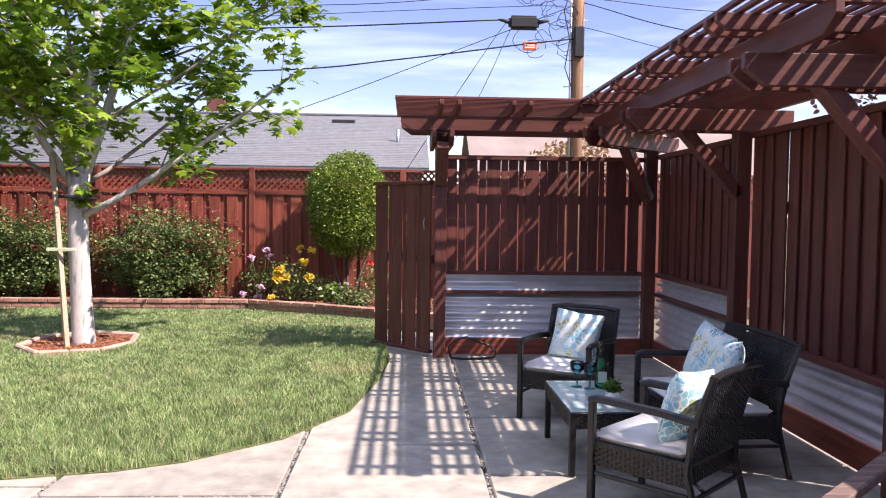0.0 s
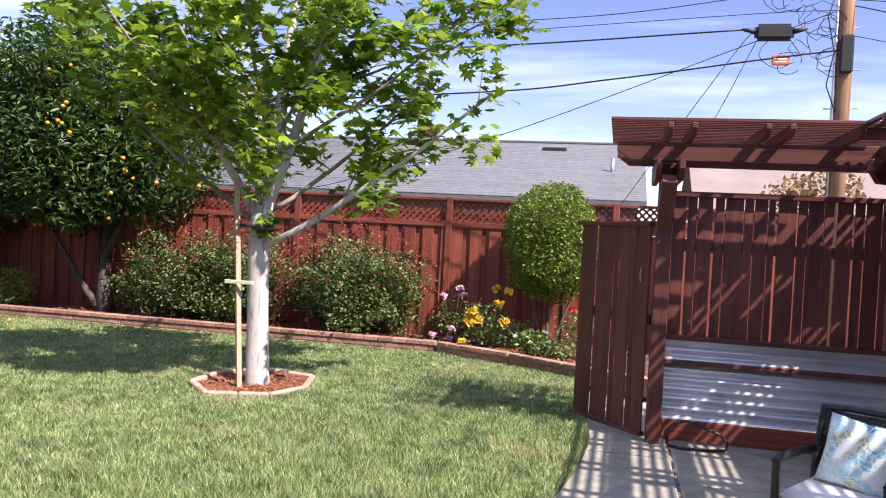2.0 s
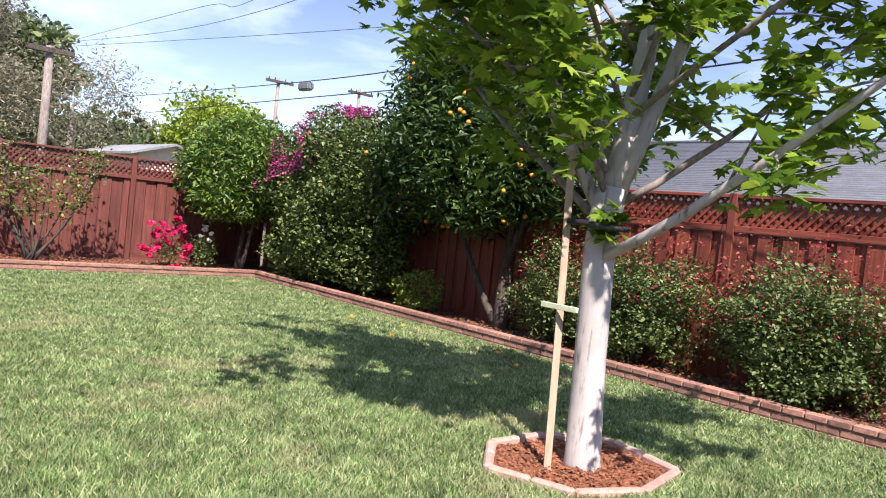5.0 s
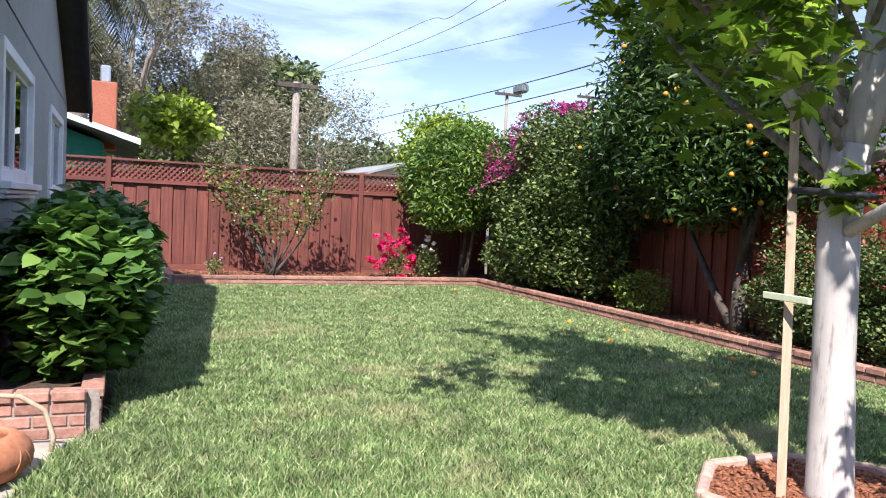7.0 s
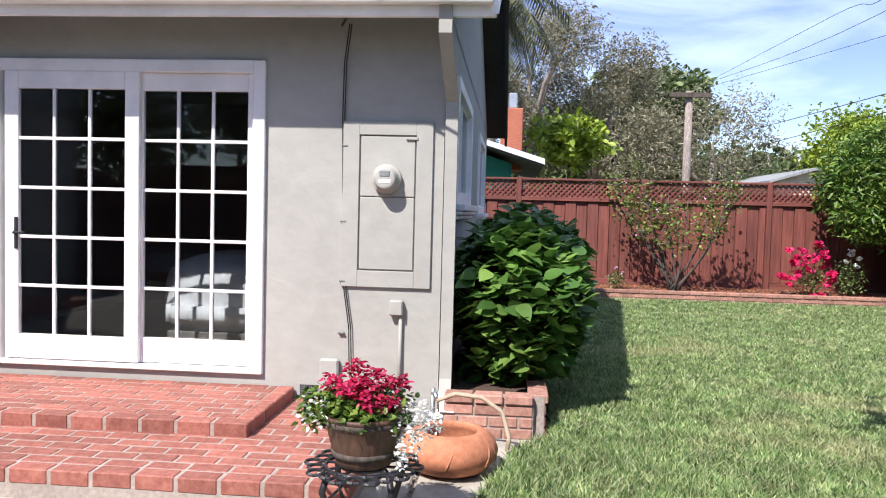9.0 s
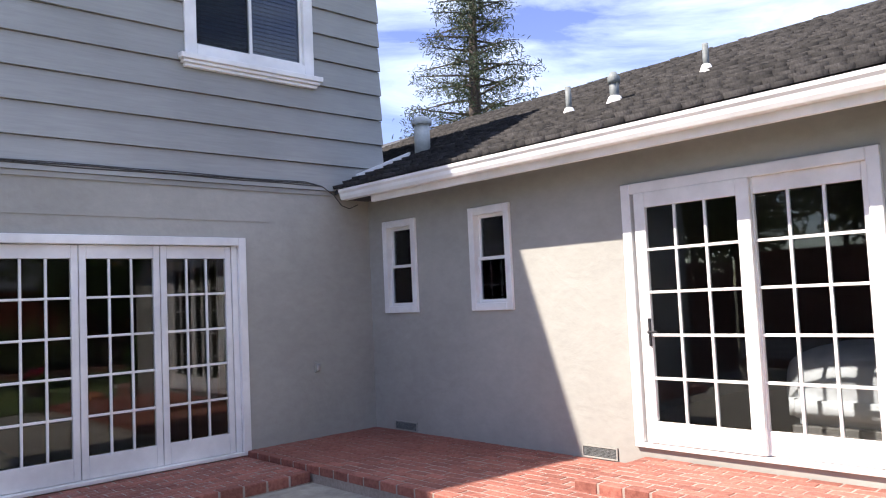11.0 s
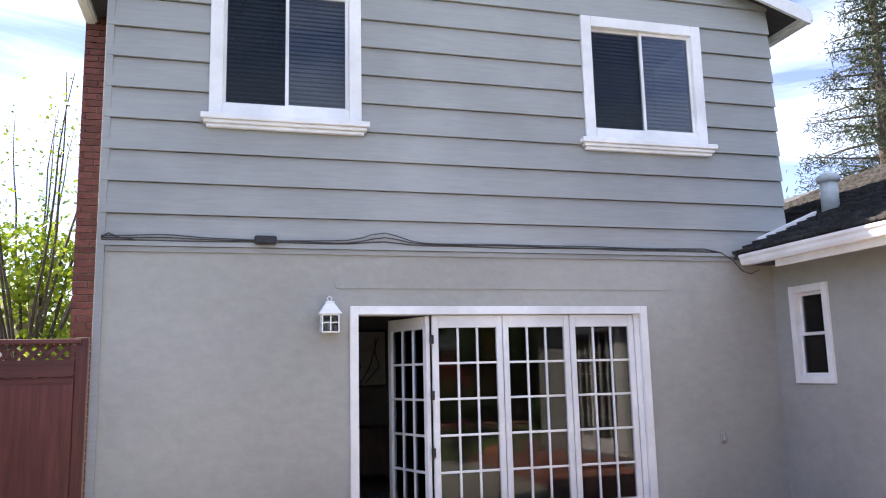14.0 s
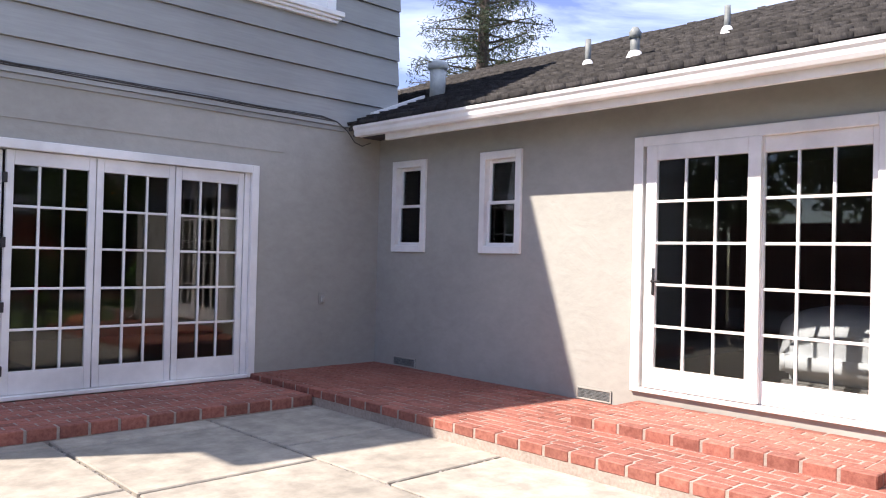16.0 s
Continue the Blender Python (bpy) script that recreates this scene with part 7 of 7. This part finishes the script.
# ---------- trees and houses beyond the fences ----------
def far_tree(name, loc, trunk_h, blobs, n, size, m, label, bark=bark_d, tr=0.18, lump=0.25, inner=0.3, shape=(OVAL_V, OVAL_F)):
    t = thing(name, loc, label, "tree")
    tube("trunk", [(0, 0, -0.05), (0.05, 0, trunk_h * 0.5), (0.0, 0.05, trunk_h)], [tr, tr * 0.8, tr * 0.5], bark, t)
    for k, (c, r) in enumerate(blobs):
        q = [(0, 0, trunk_h * 0.6), (c[0] * 0.5, c[1] * 0.5, (trunk_h + c[2]) / 2), tuple(c)]
        tube("limb", q, [tr * 0.45, tr * 0.3, tr * 0.12], bark, t, n=6)
    vol = [r[0] * r[1] * r[2] for c, r in blobs]
    pts = np.concatenate([blob_points(max(60, int(n * v / sum(vol))), c, r, inner, lump, 2.0) for (c, r), v in zip(blobs, vol)])
    put("crown", leaves_me("crown", pts, size, m, shape, 0.2), None, t, "leaves")
    return t


def blobs_tall(hgt, w, k, seed):
    r = random.Random(seed)
    return [((r.uniform(-w, w), r.uniform(-w, w), hgt * (0.38 + 0.55 * i / k)), (w * r.uniform(0.5, 0.8), w * r.uniform(0.5, 0.8), hgt * r.uniform(0.08, 0.14))) for i in range(k)]


far_tree("eucalyptus", (-36, 5.2, 0), 5.5, blobs_tall(11.6, 2.2, 12, 1), 19000, 0.17, L_GREY, "tall grey-green eucalyptus behind the houses", bark_g, 0.3, shape=(LONG_V, OVAL_F))
far_tree("eucalyptus", (-38, 8.6, 0), 4.5, blobs_tall(9.6, 2.2, 9, 2), 19000, 0.17, L_GREY, "grey-green eucalyptus behind the houses", bark_g, 0.28, shape=(LONG_V, OVAL_F))
far_tree("eucalyptus", (-35, 2.2, 0), 4.5, blobs_tall(9.0, 2.0, 9, 3), 19000, 0.17, L_GREY, "grey-green eucalyptus behind the houses", bark_g, 0.28, shape=(LONG_V, OVAL_F))
far_tree("dark_tree", (-46, 12.5, 0), 5, [((0, 0, 7.4), (3.6, 3.6, 2.6)), ((2, -3, 6.0), (2.6, 2.6, 2.0))], 9240, 0.40, L_FAR, "dark broad tree far behind the fence", lump=0.2)
far_tree("bare_willow", (-34, 13.0, 0), 3.8, [((0, 0, 4.6), (2.6, 3.0, 2.4)), ((0, -2.6, 4.0), (2.0, 2.2, 2.0))], 9000, 0.16, L_GREY, "thinly leaved grey willow behind the fence", bark_g, 0.25, shape=(LONG_V, OVAL_F))
far_tree("willow_sprays", (-36.5, 20.2, 0), 3.6, [((0, 0, 4.7), (2.0, 2.3, 1.9)), ((0, -1.2, 4.2), (1.5, 1.6, 1.4))], 5200, 0.2, L_LIME, "yellow-green tree behind the fence", bark_g, 0.22)
far_tree("lime_tree", (-27, 6.6, 0), 2.6, [((0, 0, 3.9), (1.2, 1.3, 0.9))], 1980, 0.25, L_LIME, "small lime-green tree behind the fence", bark_d, 0.14)
far_tree("lime_tree", (-26, 15.2, 0), 3.0, [((0, 0.2, 4.15), (0.9, 0.95, 0.65)), ((0, 1.2, 4.0), (0.9, 1.0, 0.6))], 6000, 0.11, L_LIME, "yellow-green tree behind the corner", bark_d, 0.16)
for x, y, s in ((-40, 19, 1.0), (-44, 24, 1.1), (-30, 26, 1.0), (-42, -2, 1.2), (-39, 12, 1.0), (-41, 16, 1.1), (-20, 30, 0.9), (-48, 6, 1.2)):
    far_tree("background_tree", (x, y, 0), 2.5, [((0, 0, 2.9 * s), (3.4 * s, 4.0 * s, 1.7 * s)), ((1, 3, 2.6 * s), (3 * s, 3 * s, 1.5 * s))], 5280, 0.38, L_FAR, "low green trees beyond the fence", lump=0.25)
far_tree("side_tree", (3.1, -9.6, 0), 1.8, blobs_tall(4.4, 1.1, 9, 8), 4200, 0.12, L_LIME, "light green tree beyond the side fence", bark_g, 0.12)
bt = thing("bare_tree", (3.15, -9.0, 0), "bare-branched young tree beyond the side fence", "tree")
BT = []
for k in range(16):
    q, qr, _ = limb((0, 0, 1.2 if k else 0), (math.cos(k * 2.4) * 0.35, math.sin(k * 2.4) * 0.35, 1), 5.4 if k else 6.0, 0.035 if k else 0.08, 0.006, 0.10, 9, 0.06, k + 70)
    tube("limb", q, qr, bark_d, bt, n=5)
    BT.append(q[4:])
put("leaves", leaves_me("leaves", np.concatenate([near_path(t, 60, 0.16) for t in BT]), 0.07, L_LIME, flat=0.2), None, bt, "sparse new leaves")
far_tree("pink_tree", (5.4, 24.5, 0), 2.2, [((0, 0, 3.3), (1.2, 1.0, 0.8)), ((-0.8, 0, 3.1), (0.8, 0.8, 0.6))], 900, 0.16, leaf_mat("rusty leaves", (0.20, 0.10, 0.06), (0.33, 0.2, 0.10), (0.42, 0.32, 0.16), 0.3), "small rust-leaved tree far behind the pergola", bark_d, 0.1)
far_tree("plum_tree", (5.6, 7.2, 0), 2.0, [((0, 0, 2.85), (0.9, 1.0, 0.6)), ((-0.5, 1.0, 2.7), (0.6, 0.7, 0.5))], 900, 0.075, leaf_mat("plum leaves", (0.05, 0.015, 0.016), (0.10, 0.035, 0.03), (0.2, 0.09, 0.07), 0.3), "dark purple plum tree beyond the side screen", bark_d, 0.08)

for x, y, s in ((8.6, 1.6, 1.0), (8.9, -2.4, 1.15), (8.4, -6.2, 1.05)):
    far_tree("background_tree", (x, y, 0), 2.4, [((0, 0, 3.9 * s), (1.6, 2.1, 1.7)), ((0.3, 1.2, 3.2), (1.3, 1.5, 1.2))], 4600, 0.20, L_FAR, "green tree beyond the side screens", lump=0.25)

# conifer behind the wing's roof
con = thing("conifer", (-17.9, -12.2, 0), "tall dark spreading conifer behind the roof", "tree")
tube("trunk", [(0, 0, -0.05), (0.1, 0, 6), (0, 0.1, 13.5)], [0.35, 0.24, 0.04], bark_d, con)
CP = []
for k in range(90):
    z = 4.6 + 8.8 * (k / 90) ** 0.95
    a = k * 2.39996
    L = (1 - (z - 4.0) / 10.2) * 4.0 * (0.7 + 0.5 * ((k * 13) % 7) / 7)
    q, qr, _ = limb((0, 0, z), (math.cos(a), math.sin(a), 0.12), max(0.5, L), 0.05, 0.008, 0.07, 7, -0.02, k)
    bm = bmesh.new()
    tube_bm(bm, q, qr, 5)
    part("bough", bm, bark_d, con)
    CP.append(near_path(q[1:], int(110 + 200 * L / 3), 0.14) - np.array((0, 0, 0.12)))
put("needles", leaves_me("needles", np.concatenate(CP), 0.15, L_CONIF, (LONG_V * (0.5, 1, 1), OVAL_F), 0.2, 0.5), None, con, "drooping dark needle sprays")

# palm behind the wing
palm = thing("palm_tree", (-24.0, 3.9, 0), "tall palm with hanging fronds behind the wing", "palm")
tube("trunk", [(0, 0, -0.05), (0.0, 0, 4), (0, 0, 8.0)], [0.35, 0.3, 0.28], bark_g, palm)
for k in range(34):
    a = k * 2.39996
    lift = 0.9 - 1.9 * (k / 34)
    pts, p, d = [], Vector((0, 0, 7.9)), Vector((math.cos(a), math.sin(a), lift)).normalized()
    for i in range(9):
        pts.append(p.copy())
        p = p + d * 0.36
        d = (d + Vector((0, 0, -0.22))).normalized()
    bm = bmesh.new()
    tube_bm(bm, pts, [0.03 - 0.003 * i for i in range(9)], 4)
    for i in range(1, 9):
        for sgn in (-1, 1):
            for s in range(3):
                b0 = pts[i - 1].lerp(pts[i], s / 3)
                dd = (pts[i] - pts[i - 1]).normalized()
                side = dd.cross(Vector((0, 0, 1))).normalized() * sgn
                tip = b0 + side * 0.42 + dd * 0.22 + Vector((0, 0, -0.32))
                bm.faces.new([bm.verts.new(v) for v in (b0 - dd * 0.05, b0 + dd * 0.05, tip)])
    part("frond", bm, L_PALM, palm)


# houses around
def gable_house(name, loc, lx, ly, eave, ridge, along, wall, rm, label, over=0.4, shingles=True, rz=0):
    """A neighbouring house; the ridge runs along x or y."""
    hs = thing(name, loc, label, "house", rz=rz)
    part("wall", box(-lx / 2, -ly / 2, 0, lx / 2, ly / 2, eave), wall, hs)
    half = (ly if along == "x" else lx) / 2 + over
    full = (lx if along == "x" else ly) / 2 + over
    s = (ridge - eave) / half
    for sgn in (1, -1):
        bm = bmesh.new()
        q = [(sgn * half, eave), (0, ridge), (0, ridge - 0.08), (sgn * half, eave - 0.08)]
        a = [bm.verts.new((-full, y, z) if along == "x" else (y, -full, z)) for y, z in q]
        b = [bm.verts.new((full, y, z) if along == "x" else (y, full, z)) for y, z in q]
        bm.faces.new(a), bm.faces.new(b[::-1])
        for i in range(4):
            bm.faces.new((a[i], a[(i + 1) % 4], b[(i + 1) % 4], b[i]))
        rf = part("roof", bm, rm, hs)
    for sgn in (1, -1):
        bm = bmesh.new()
        tri = [(-half + over, eave), (half - over, eave), (0, ridge - 0.1)]
        rows = [[bm.verts.new((e, y, z) if along == "x" else (y, e, z)) for y, z in tri] for e in (sgn * (full - over), sgn * (full - over - 0.15))]
        bm.faces.new(rows[0]), bm.faces.new(rows[1][::-1])
        for i in range(3):
            bm.faces.new((rows[0][i], rows[0][(i + 1) % 3], rows[1][(i + 1) % 3], rows[1][i]))
        part("gable", bm, wall, hs)
    return hs, half, full, s


nh, half, full, s = gable_house("north_house", (-6.97, 21.6, 0), 14.05, 8.4, 2.45, 4.12, "x", rose_wall, shingle_far, "low house with a grey shingle roof behind the north fence")
us = 1 / math.hypot(1, s)
shake_roof("shingles", (-full, -half, 2.46), (1, 0, 0), (0, us, s * us), (0, -s * us, us), 2 * full, half / us, 60.0, 0.145, 0.018, shingle_far, "grey asphalt shingles", nh, 0.003)
part("ridge_cap", box(-full, -0.14, 4.10, full, 0.14, 4.17, 0.02), shingle_far, nh)
part("roof_vent", box(4.94, -0.9, 3.74, 5.54, -0.6, 3.92, 0.02), cable_m, nh, "dark low roof vent")
part("roof_vent", box(0.59, -0.9, 3.74, 1.19, -0.6, 3.92, 0.02), cable_m, nh, "dark low roof vent")
tube("vent_pipe", [(6.7, -2.6, 3.0), (6.7, -2.6, 3.5)], 0.045, galv, nh)
tube("vent_pipe", [(2.4, -2.5, 3.0), (2.4, -2.5, 3.35)], 0.06, galv, nh)
part("chimney", box(1.36, 0.3, 3.8, 1.86, 0.8, 4.6, 0.02), brick_chim, nh)
gable_house("far_house", (8.2, 32.0, 0), 11.0, 7.0, 2.8, 5.2, "x", rose_wall, mat("pale roof shingles", (0.21, 0.165, 0.145), (0.28, 0.225, 0.20), (20, 20, 20), 1, 0.9, 0.2), "beige house with a pale roof far behind the pergola")
gh, _, _, _ = gable_house("green_house", (-21.4, 1.0, 0), 6.0, 7.4, 2.55, 3.9, "x", green_wall, mat("dark roofing", (0.08, 0.075, 0.07), (0.13, 0.12, 0.11), (20, 20, 20), 1, 0.9, 0.2), "green house with white fascia behind the west fence", 0.7)
bm = bmesh.new()
for sgn in (1,):
    s3 = (3.9 - 2.55) / (7.4 / 2 + 0.7)
    q = [(4.42, 2.5), (0, 3.88), (0, 3.98), (4.42, 2.62)]
    a = [bm.verts.new((3.70, y, z)) for y, z in q]
    b = [bm.verts.new((3.74, y, z)) for y, z in q]
    bm.faces.new(a), bm.faces.new(b[::-1])
    for i in range(4):
        bm.faces.new((a[i], a[(i + 1) % 4], b[(i + 1) % 4], b[i]))
part("rake_board", bm, white, gh, "white rake board")
part("chimney", box(0.6, 3.4, 2.5, 1.2, 3.95, 4.05, 0.02), mat("orange brick", (0.36, 0.11, 0.06), (0.5, 0.18, 0.11), (20, 20, 40), 2, 0.9, 0.3), gh, "orange brick chimney")
part("chimney_pot", box(0.78, 3.58, 4.05, 1.02, 3.8, 4.45, 0.03), galv, gh, "metal chimney pot")
gable_house("far_house", (-30, 14.5, 0), 6, 2.2, 2.7, 3.15, "x", beige_wall, mat("pale far roof", (0.22, 0.23, 0.23), (0.3, 0.31, 0.31), (20, 20, 20), 1, 0.9, 0.2), "far house with a pale roof behind the west fence")
gable_house("side_house", (7.5, -12.5, 0), 6, 5, 2.4, 3.4, "x", beige_wall, mat("brown roofing", (0.14, 0.11, 0.09), (0.2, 0.16, 0.13), (20, 20, 20), 1, 0.9, 0.2), "neighbour's low house beyond the side fence")


# ---------- utility poles and lines ----------
pole = thing("utility_pole", (2.43, 11.3, 0), "brown wooden utility pole with cables and a splice box", "pole")
bm = bmesh.new()
tube_bm(bm, [(0, 0, -0.1), (0, 0, 4), (0, 0, 8.2)], [0.105, 0.098, 0.085], 14)
part("shaft", bm, pole_wood, pole, "", True)
tube("conduit", [(-0.105, -0.05, 0), (-0.105, -0.05, 6.5)], 0.018, galv, pole)
for z in (2.9, 3.35, 3.8, 4.3):
    tube("step_bolt", [(-0.19, 0, z), (0.19, 0, z + 0.01)], 0.008, galv, pole, n=5)
rw = random.Random(4)
for k in range(14):
    c = Vector((-0.42 + rw.uniform(-0.34, 0.32), -0.1, 4.2 + rw.uniform(-0.42, 0.5)))
    rr0 = rw.uniform(0.08, 0.24)
    tube("loop_cable", [c + Vector((rr0 * math.cos(t) * rw.uniform(0.8, 1.2), 0.03 * math.sin(t * 2), rr0 * math.sin(t) * rw.uniform(0.8, 1.1))) for t in [2 * math.pi * i / 14 * 0.9 for i in range(15)]], 0.0045, cable_m, pole, n=4)
tube("riser_cable", [(-0.08, -0.08, 4.9), (-0.22, -0.12, 4.4), (-0.13, -0.1, 4.0), (-0.2, -0.12, 3.6), (-0.08, -0.09, 3.3)], 0.008, cable_m, pole, n=5)
part("junction", box(-0.075, -0.15, 3.75, 0.075, -0.08, 4.2, 0.02), cable_m, pole, "dark cable box on the pole")
spl = thing("splice_box", (1.63, 11.2, 4.15), "black cable splice box hung on the line", "splice box")
part("body", box(-0.22, -0.06, -0.02, 0.22, 0.06, 0.18, 0.04, 3), cable_m, spl)
for sx in (-1, 1):
    tube("nozzle", [(sx * 0.21, 0, 0.09), (sx * 0.30, 0, 0.11), (sx * 0.37, 0, 0.12)], [0.035, 0.026, 0.011], cable_m, spl)
tag = thing("warning_tag", (1.72, 11.2, 3.84), "small orange tag hanging on the cable", "tag")
part("plate", box(-0.10, -0.011, 0.0, 0.10, 0.011, 0.125, 0.01), tag_m, tag)
part("bar", box(-0.07, -0.014, 0.068, 0.07, -0.0115, 0.085), white, tag, "pale printed bar")
part("bar", box(-0.07, -0.014, 0.034, 0.07, -0.0115, 0.051), white, tag, "pale printed bar")
drum = thing("line_amplifier", (-14.88, 12.6, 3.93), "grey metal box hung on the overhead line", "splice box")
part("body", box(-0.22, -0.08, 0.0, 0.22, 0.08, 0.17, 0.03, 2), vent_paint, drum)
for sx in (-0.14, 0.14):
    part("hanger", box(sx - 0.012, -0.01, 0.16, sx + 0.012, 0.01, 0.20), galv, drum)


def through_points(pts, n=10):
    """A smooth hanging line through a few points."""
    q = [Vector(p) for p in pts]
    q = [q[0] * 2 - q[1]] + q + [q[-1] * 2 - q[-2]]
    out = []
    for a, b, c, d in zip(q, q[1:], q[2:], q[3:]):
        for i in range(n):
            t = i / n
            out.append(0.5 * (2 * b + (c - a) * t + (2 * a - 5 * b + 4 * c - d) * t * t + (3 * b - a - 3 * c + d) * t ** 3))
    return out + [q[-2]]


LINES = [([(1.28, 11.22, 4.27), (-2.0, 11.5, 4.15), (-7.2, 11.95, 4.1), (-13.3, 12.46, 4.06), (-33.0, 14.2, 4.99)], 0.011),
         ([(2.36, 11.25, 4.75), (1.4, 11.22, 4.67), (-1.3, 11.45, 4.48), (-8.0, 12.0, 4.54), (-14.0, 12.5, 5.05), (-30.0, 11.1, 6.0)], 0.006),
         ([(2.36, 11.25, 4.5), (1.4, 11.22, 4.46), (-2.0, 11.5, 4.32), (-6.0, 11.85, 4.13)], 0.005),
         ([(2.36, 11.2, 4.02), (1.58, 11.2, 3.92), (-0.2, 11.35, 3.70), (-2.0, 11.5, 3.54), (-6.5, 11.9, 3.45), (-11.7, 12.34, 3.69), (-32.0, 14.1, 4.23)], 0.011),
         ([(2.36, 11.2, 4.5), (1.25, 11.23, 4.06), (-1.5, 11.46, 3.02), (-3.74, 11.65, 2.34), (-4.85, 12.38, 2.19)], 0.0055),
         ([(1.45, 11.2, 4.3), (1.25, 11.22, 4.06), (0.63, 11.28, 3.13), (-0.02, 12.38, 2.19)], 0.005),
         ([(1.5, 11.2, 4.2), (1.43, 11.21, 4.11), (0.98, 11.25, 3.13), (0.45, 12.4, 2.19)], 0.005),
         ([(2.5, 11.25, 4.62), (5.0, 11.4, 4.5), (10.0, 11.8, 4.7)], 0.006), ([(2.5, 11.25, 4.2), (4.4, 10.4, 3.6), (9.0, 8.6, 2.9)], 0.005),
         ([(2.5, 11.25, 4.55), (3.9, 10.2, 3.9), (6.6, 8.4, 3.2)], 0.007), ([(2.5, 11.25, 5.6), (4.0, 9.8, 4.7), (6.8, 7.4, 3.8)], 0.006)]
for pts, rad in LINES:
    wire("overhead_line", through_points(pts), rad, cable_m, "black overhead utility line against the sky", "utility line", 5)["group"] = "overhead lines"


def cross_pole(loc, hgt, label, arm_z, rz=0, arm=0.75, rad=0.17):
    p = thing("utility_pole", loc, label, "pole", rz=rz)
    bm = bmesh.new()
    tube_bm(bm, [(0, 0, -0.1), (0, 0, hgt)], [rad, rad * 0.76], 12)
    part("shaft", bm, bark_g, p, "", True)
    part("crossarm", box(0.13, -arm, arm_z - 0.05, 0.26, arm, arm_z + 0.12, 0.01), bark_d, p, "dark wooden crossarm")
    for y in (-0.8 * arm, -0.35 * arm, 0.4 * arm, 0.88 * arm):
        tube("insulator", [(0.2, y, arm_z + 0.12), (0.2, y, arm_z + 0.26)], [0.04, 0.03], cable_m, p)


cross_pole((-30, 11.1, 0), 6.05, "pale wooden utility pole with a crossarm behind the west fence", 5.85)
cross_pole((-45.0, 27.6, 0), 9.3, "far utility pole with a crossarm behind the hedge", 9.0, 0, 0.95, 0.13)
cross_pole((-45.5, 34.0, 0), 9.9, "far utility pole with a crossarm behind the hedge", 9.5, 0, 1.0, 0.13)
for pts in ([(-30, 11.3, 6.15), (-17.7, 11.3, 5.72), (-14.0, 11.3, 5.55), (2.43, 11.3, 7.0)], [(-30, 11.1, 6.1), (-14.1, 11.3, 5.22), (2.43, 11.3, 6.4)]):
    wire("overhead_line", through_points(pts), 0.006, cable_m, "thin overhead utility line against the sky", "utility line", 5)["group"] = "overhead lines"

# ---------- grass ----------
def grass(name, n, near, seed):
    rng = np.random.default_rng(seed)
    px, py = rng.uniform(-14.0, -0.15, n * 3), rng.uniform(4.25, 11.36, n * 3)
    ok = inside(px, py, LAWN)
    ok &= ~inside(px, py, [(x * 1.02 + 3.5 * 0.02, y * 1.02 - 8.4 * 0.02) for x, y in RING])
    d = np.hypot(px + 1.2, py - 4.0)
    ok &= rng.uniform(0, 1, len(px)) < np.clip(near / np.maximum(d, 0.5), 0.06, 1)
    px, py = px[ok][:n], py[ok][:n]
    k = len(px)
    d = np.hypot(px + 1.2, py - 4.0)
    patch = np.array([noise.noise(Vector((x * 0.9, y * 0.9, 3))) for x, y in zip(px[::1], py[::1])])
    hgt = (0.045 + 0.03 * rng.uniform(0, 1, k) + 0.022 * patch)
    wid = 0.0019 + 0.0009 * np.clip(d, 0, 9)
    a = rng.uniform(0, 2 * np.pi, k)
    lean = rng.uniform(0.1, 1.0, k) * hgt * 0.95
    la = rng.uniform(0, 2 * np.pi, k)
    bx0, by0 = np.cos(a) * wid, np.sin(a) * wid
    lx, ly = np.cos(la) * lean, np.sin(la) * lean
    z0 = np.full(k, 0.008)
    v = np.stack([np.stack([px - bx0, py - by0, z0], 1), np.stack([px + bx0, py + by0, z0], 1),
                  np.stack([px + bx0 * 0.7 + lx * 0.4, py + by0 * 0.7 + ly * 0.4, z0 + hgt * 0.62], 1), np.stack([px - bx0 * 0.7 + lx * 0.4, py - by0 * 0.7 + ly * 0.4, z0 + hgt * 0.62], 1),
                  np.stack([px + lx + bx0 * 0.1, py + ly + by0 * 0.1, z0 + hgt * 0.95], 1), np.stack([px + lx - bx0 * 0.1, py + ly - by0 * 0.1, z0 + hgt * 0.95], 1)], 1)
    f = np.array([(0, 1, 2, 3), (3, 2, 4, 5)])[None] + (np.arange(k) * 6)[:, None, None]
    return tagged(put(name, mesh_np(name, v.reshape(-1, 3), f.reshape(-1, 4), GRASS), None), "green grass blades of the lawn with dry straw tones", "grass", kind="stuff")


grass("grass", 380000, 4.8, 11)
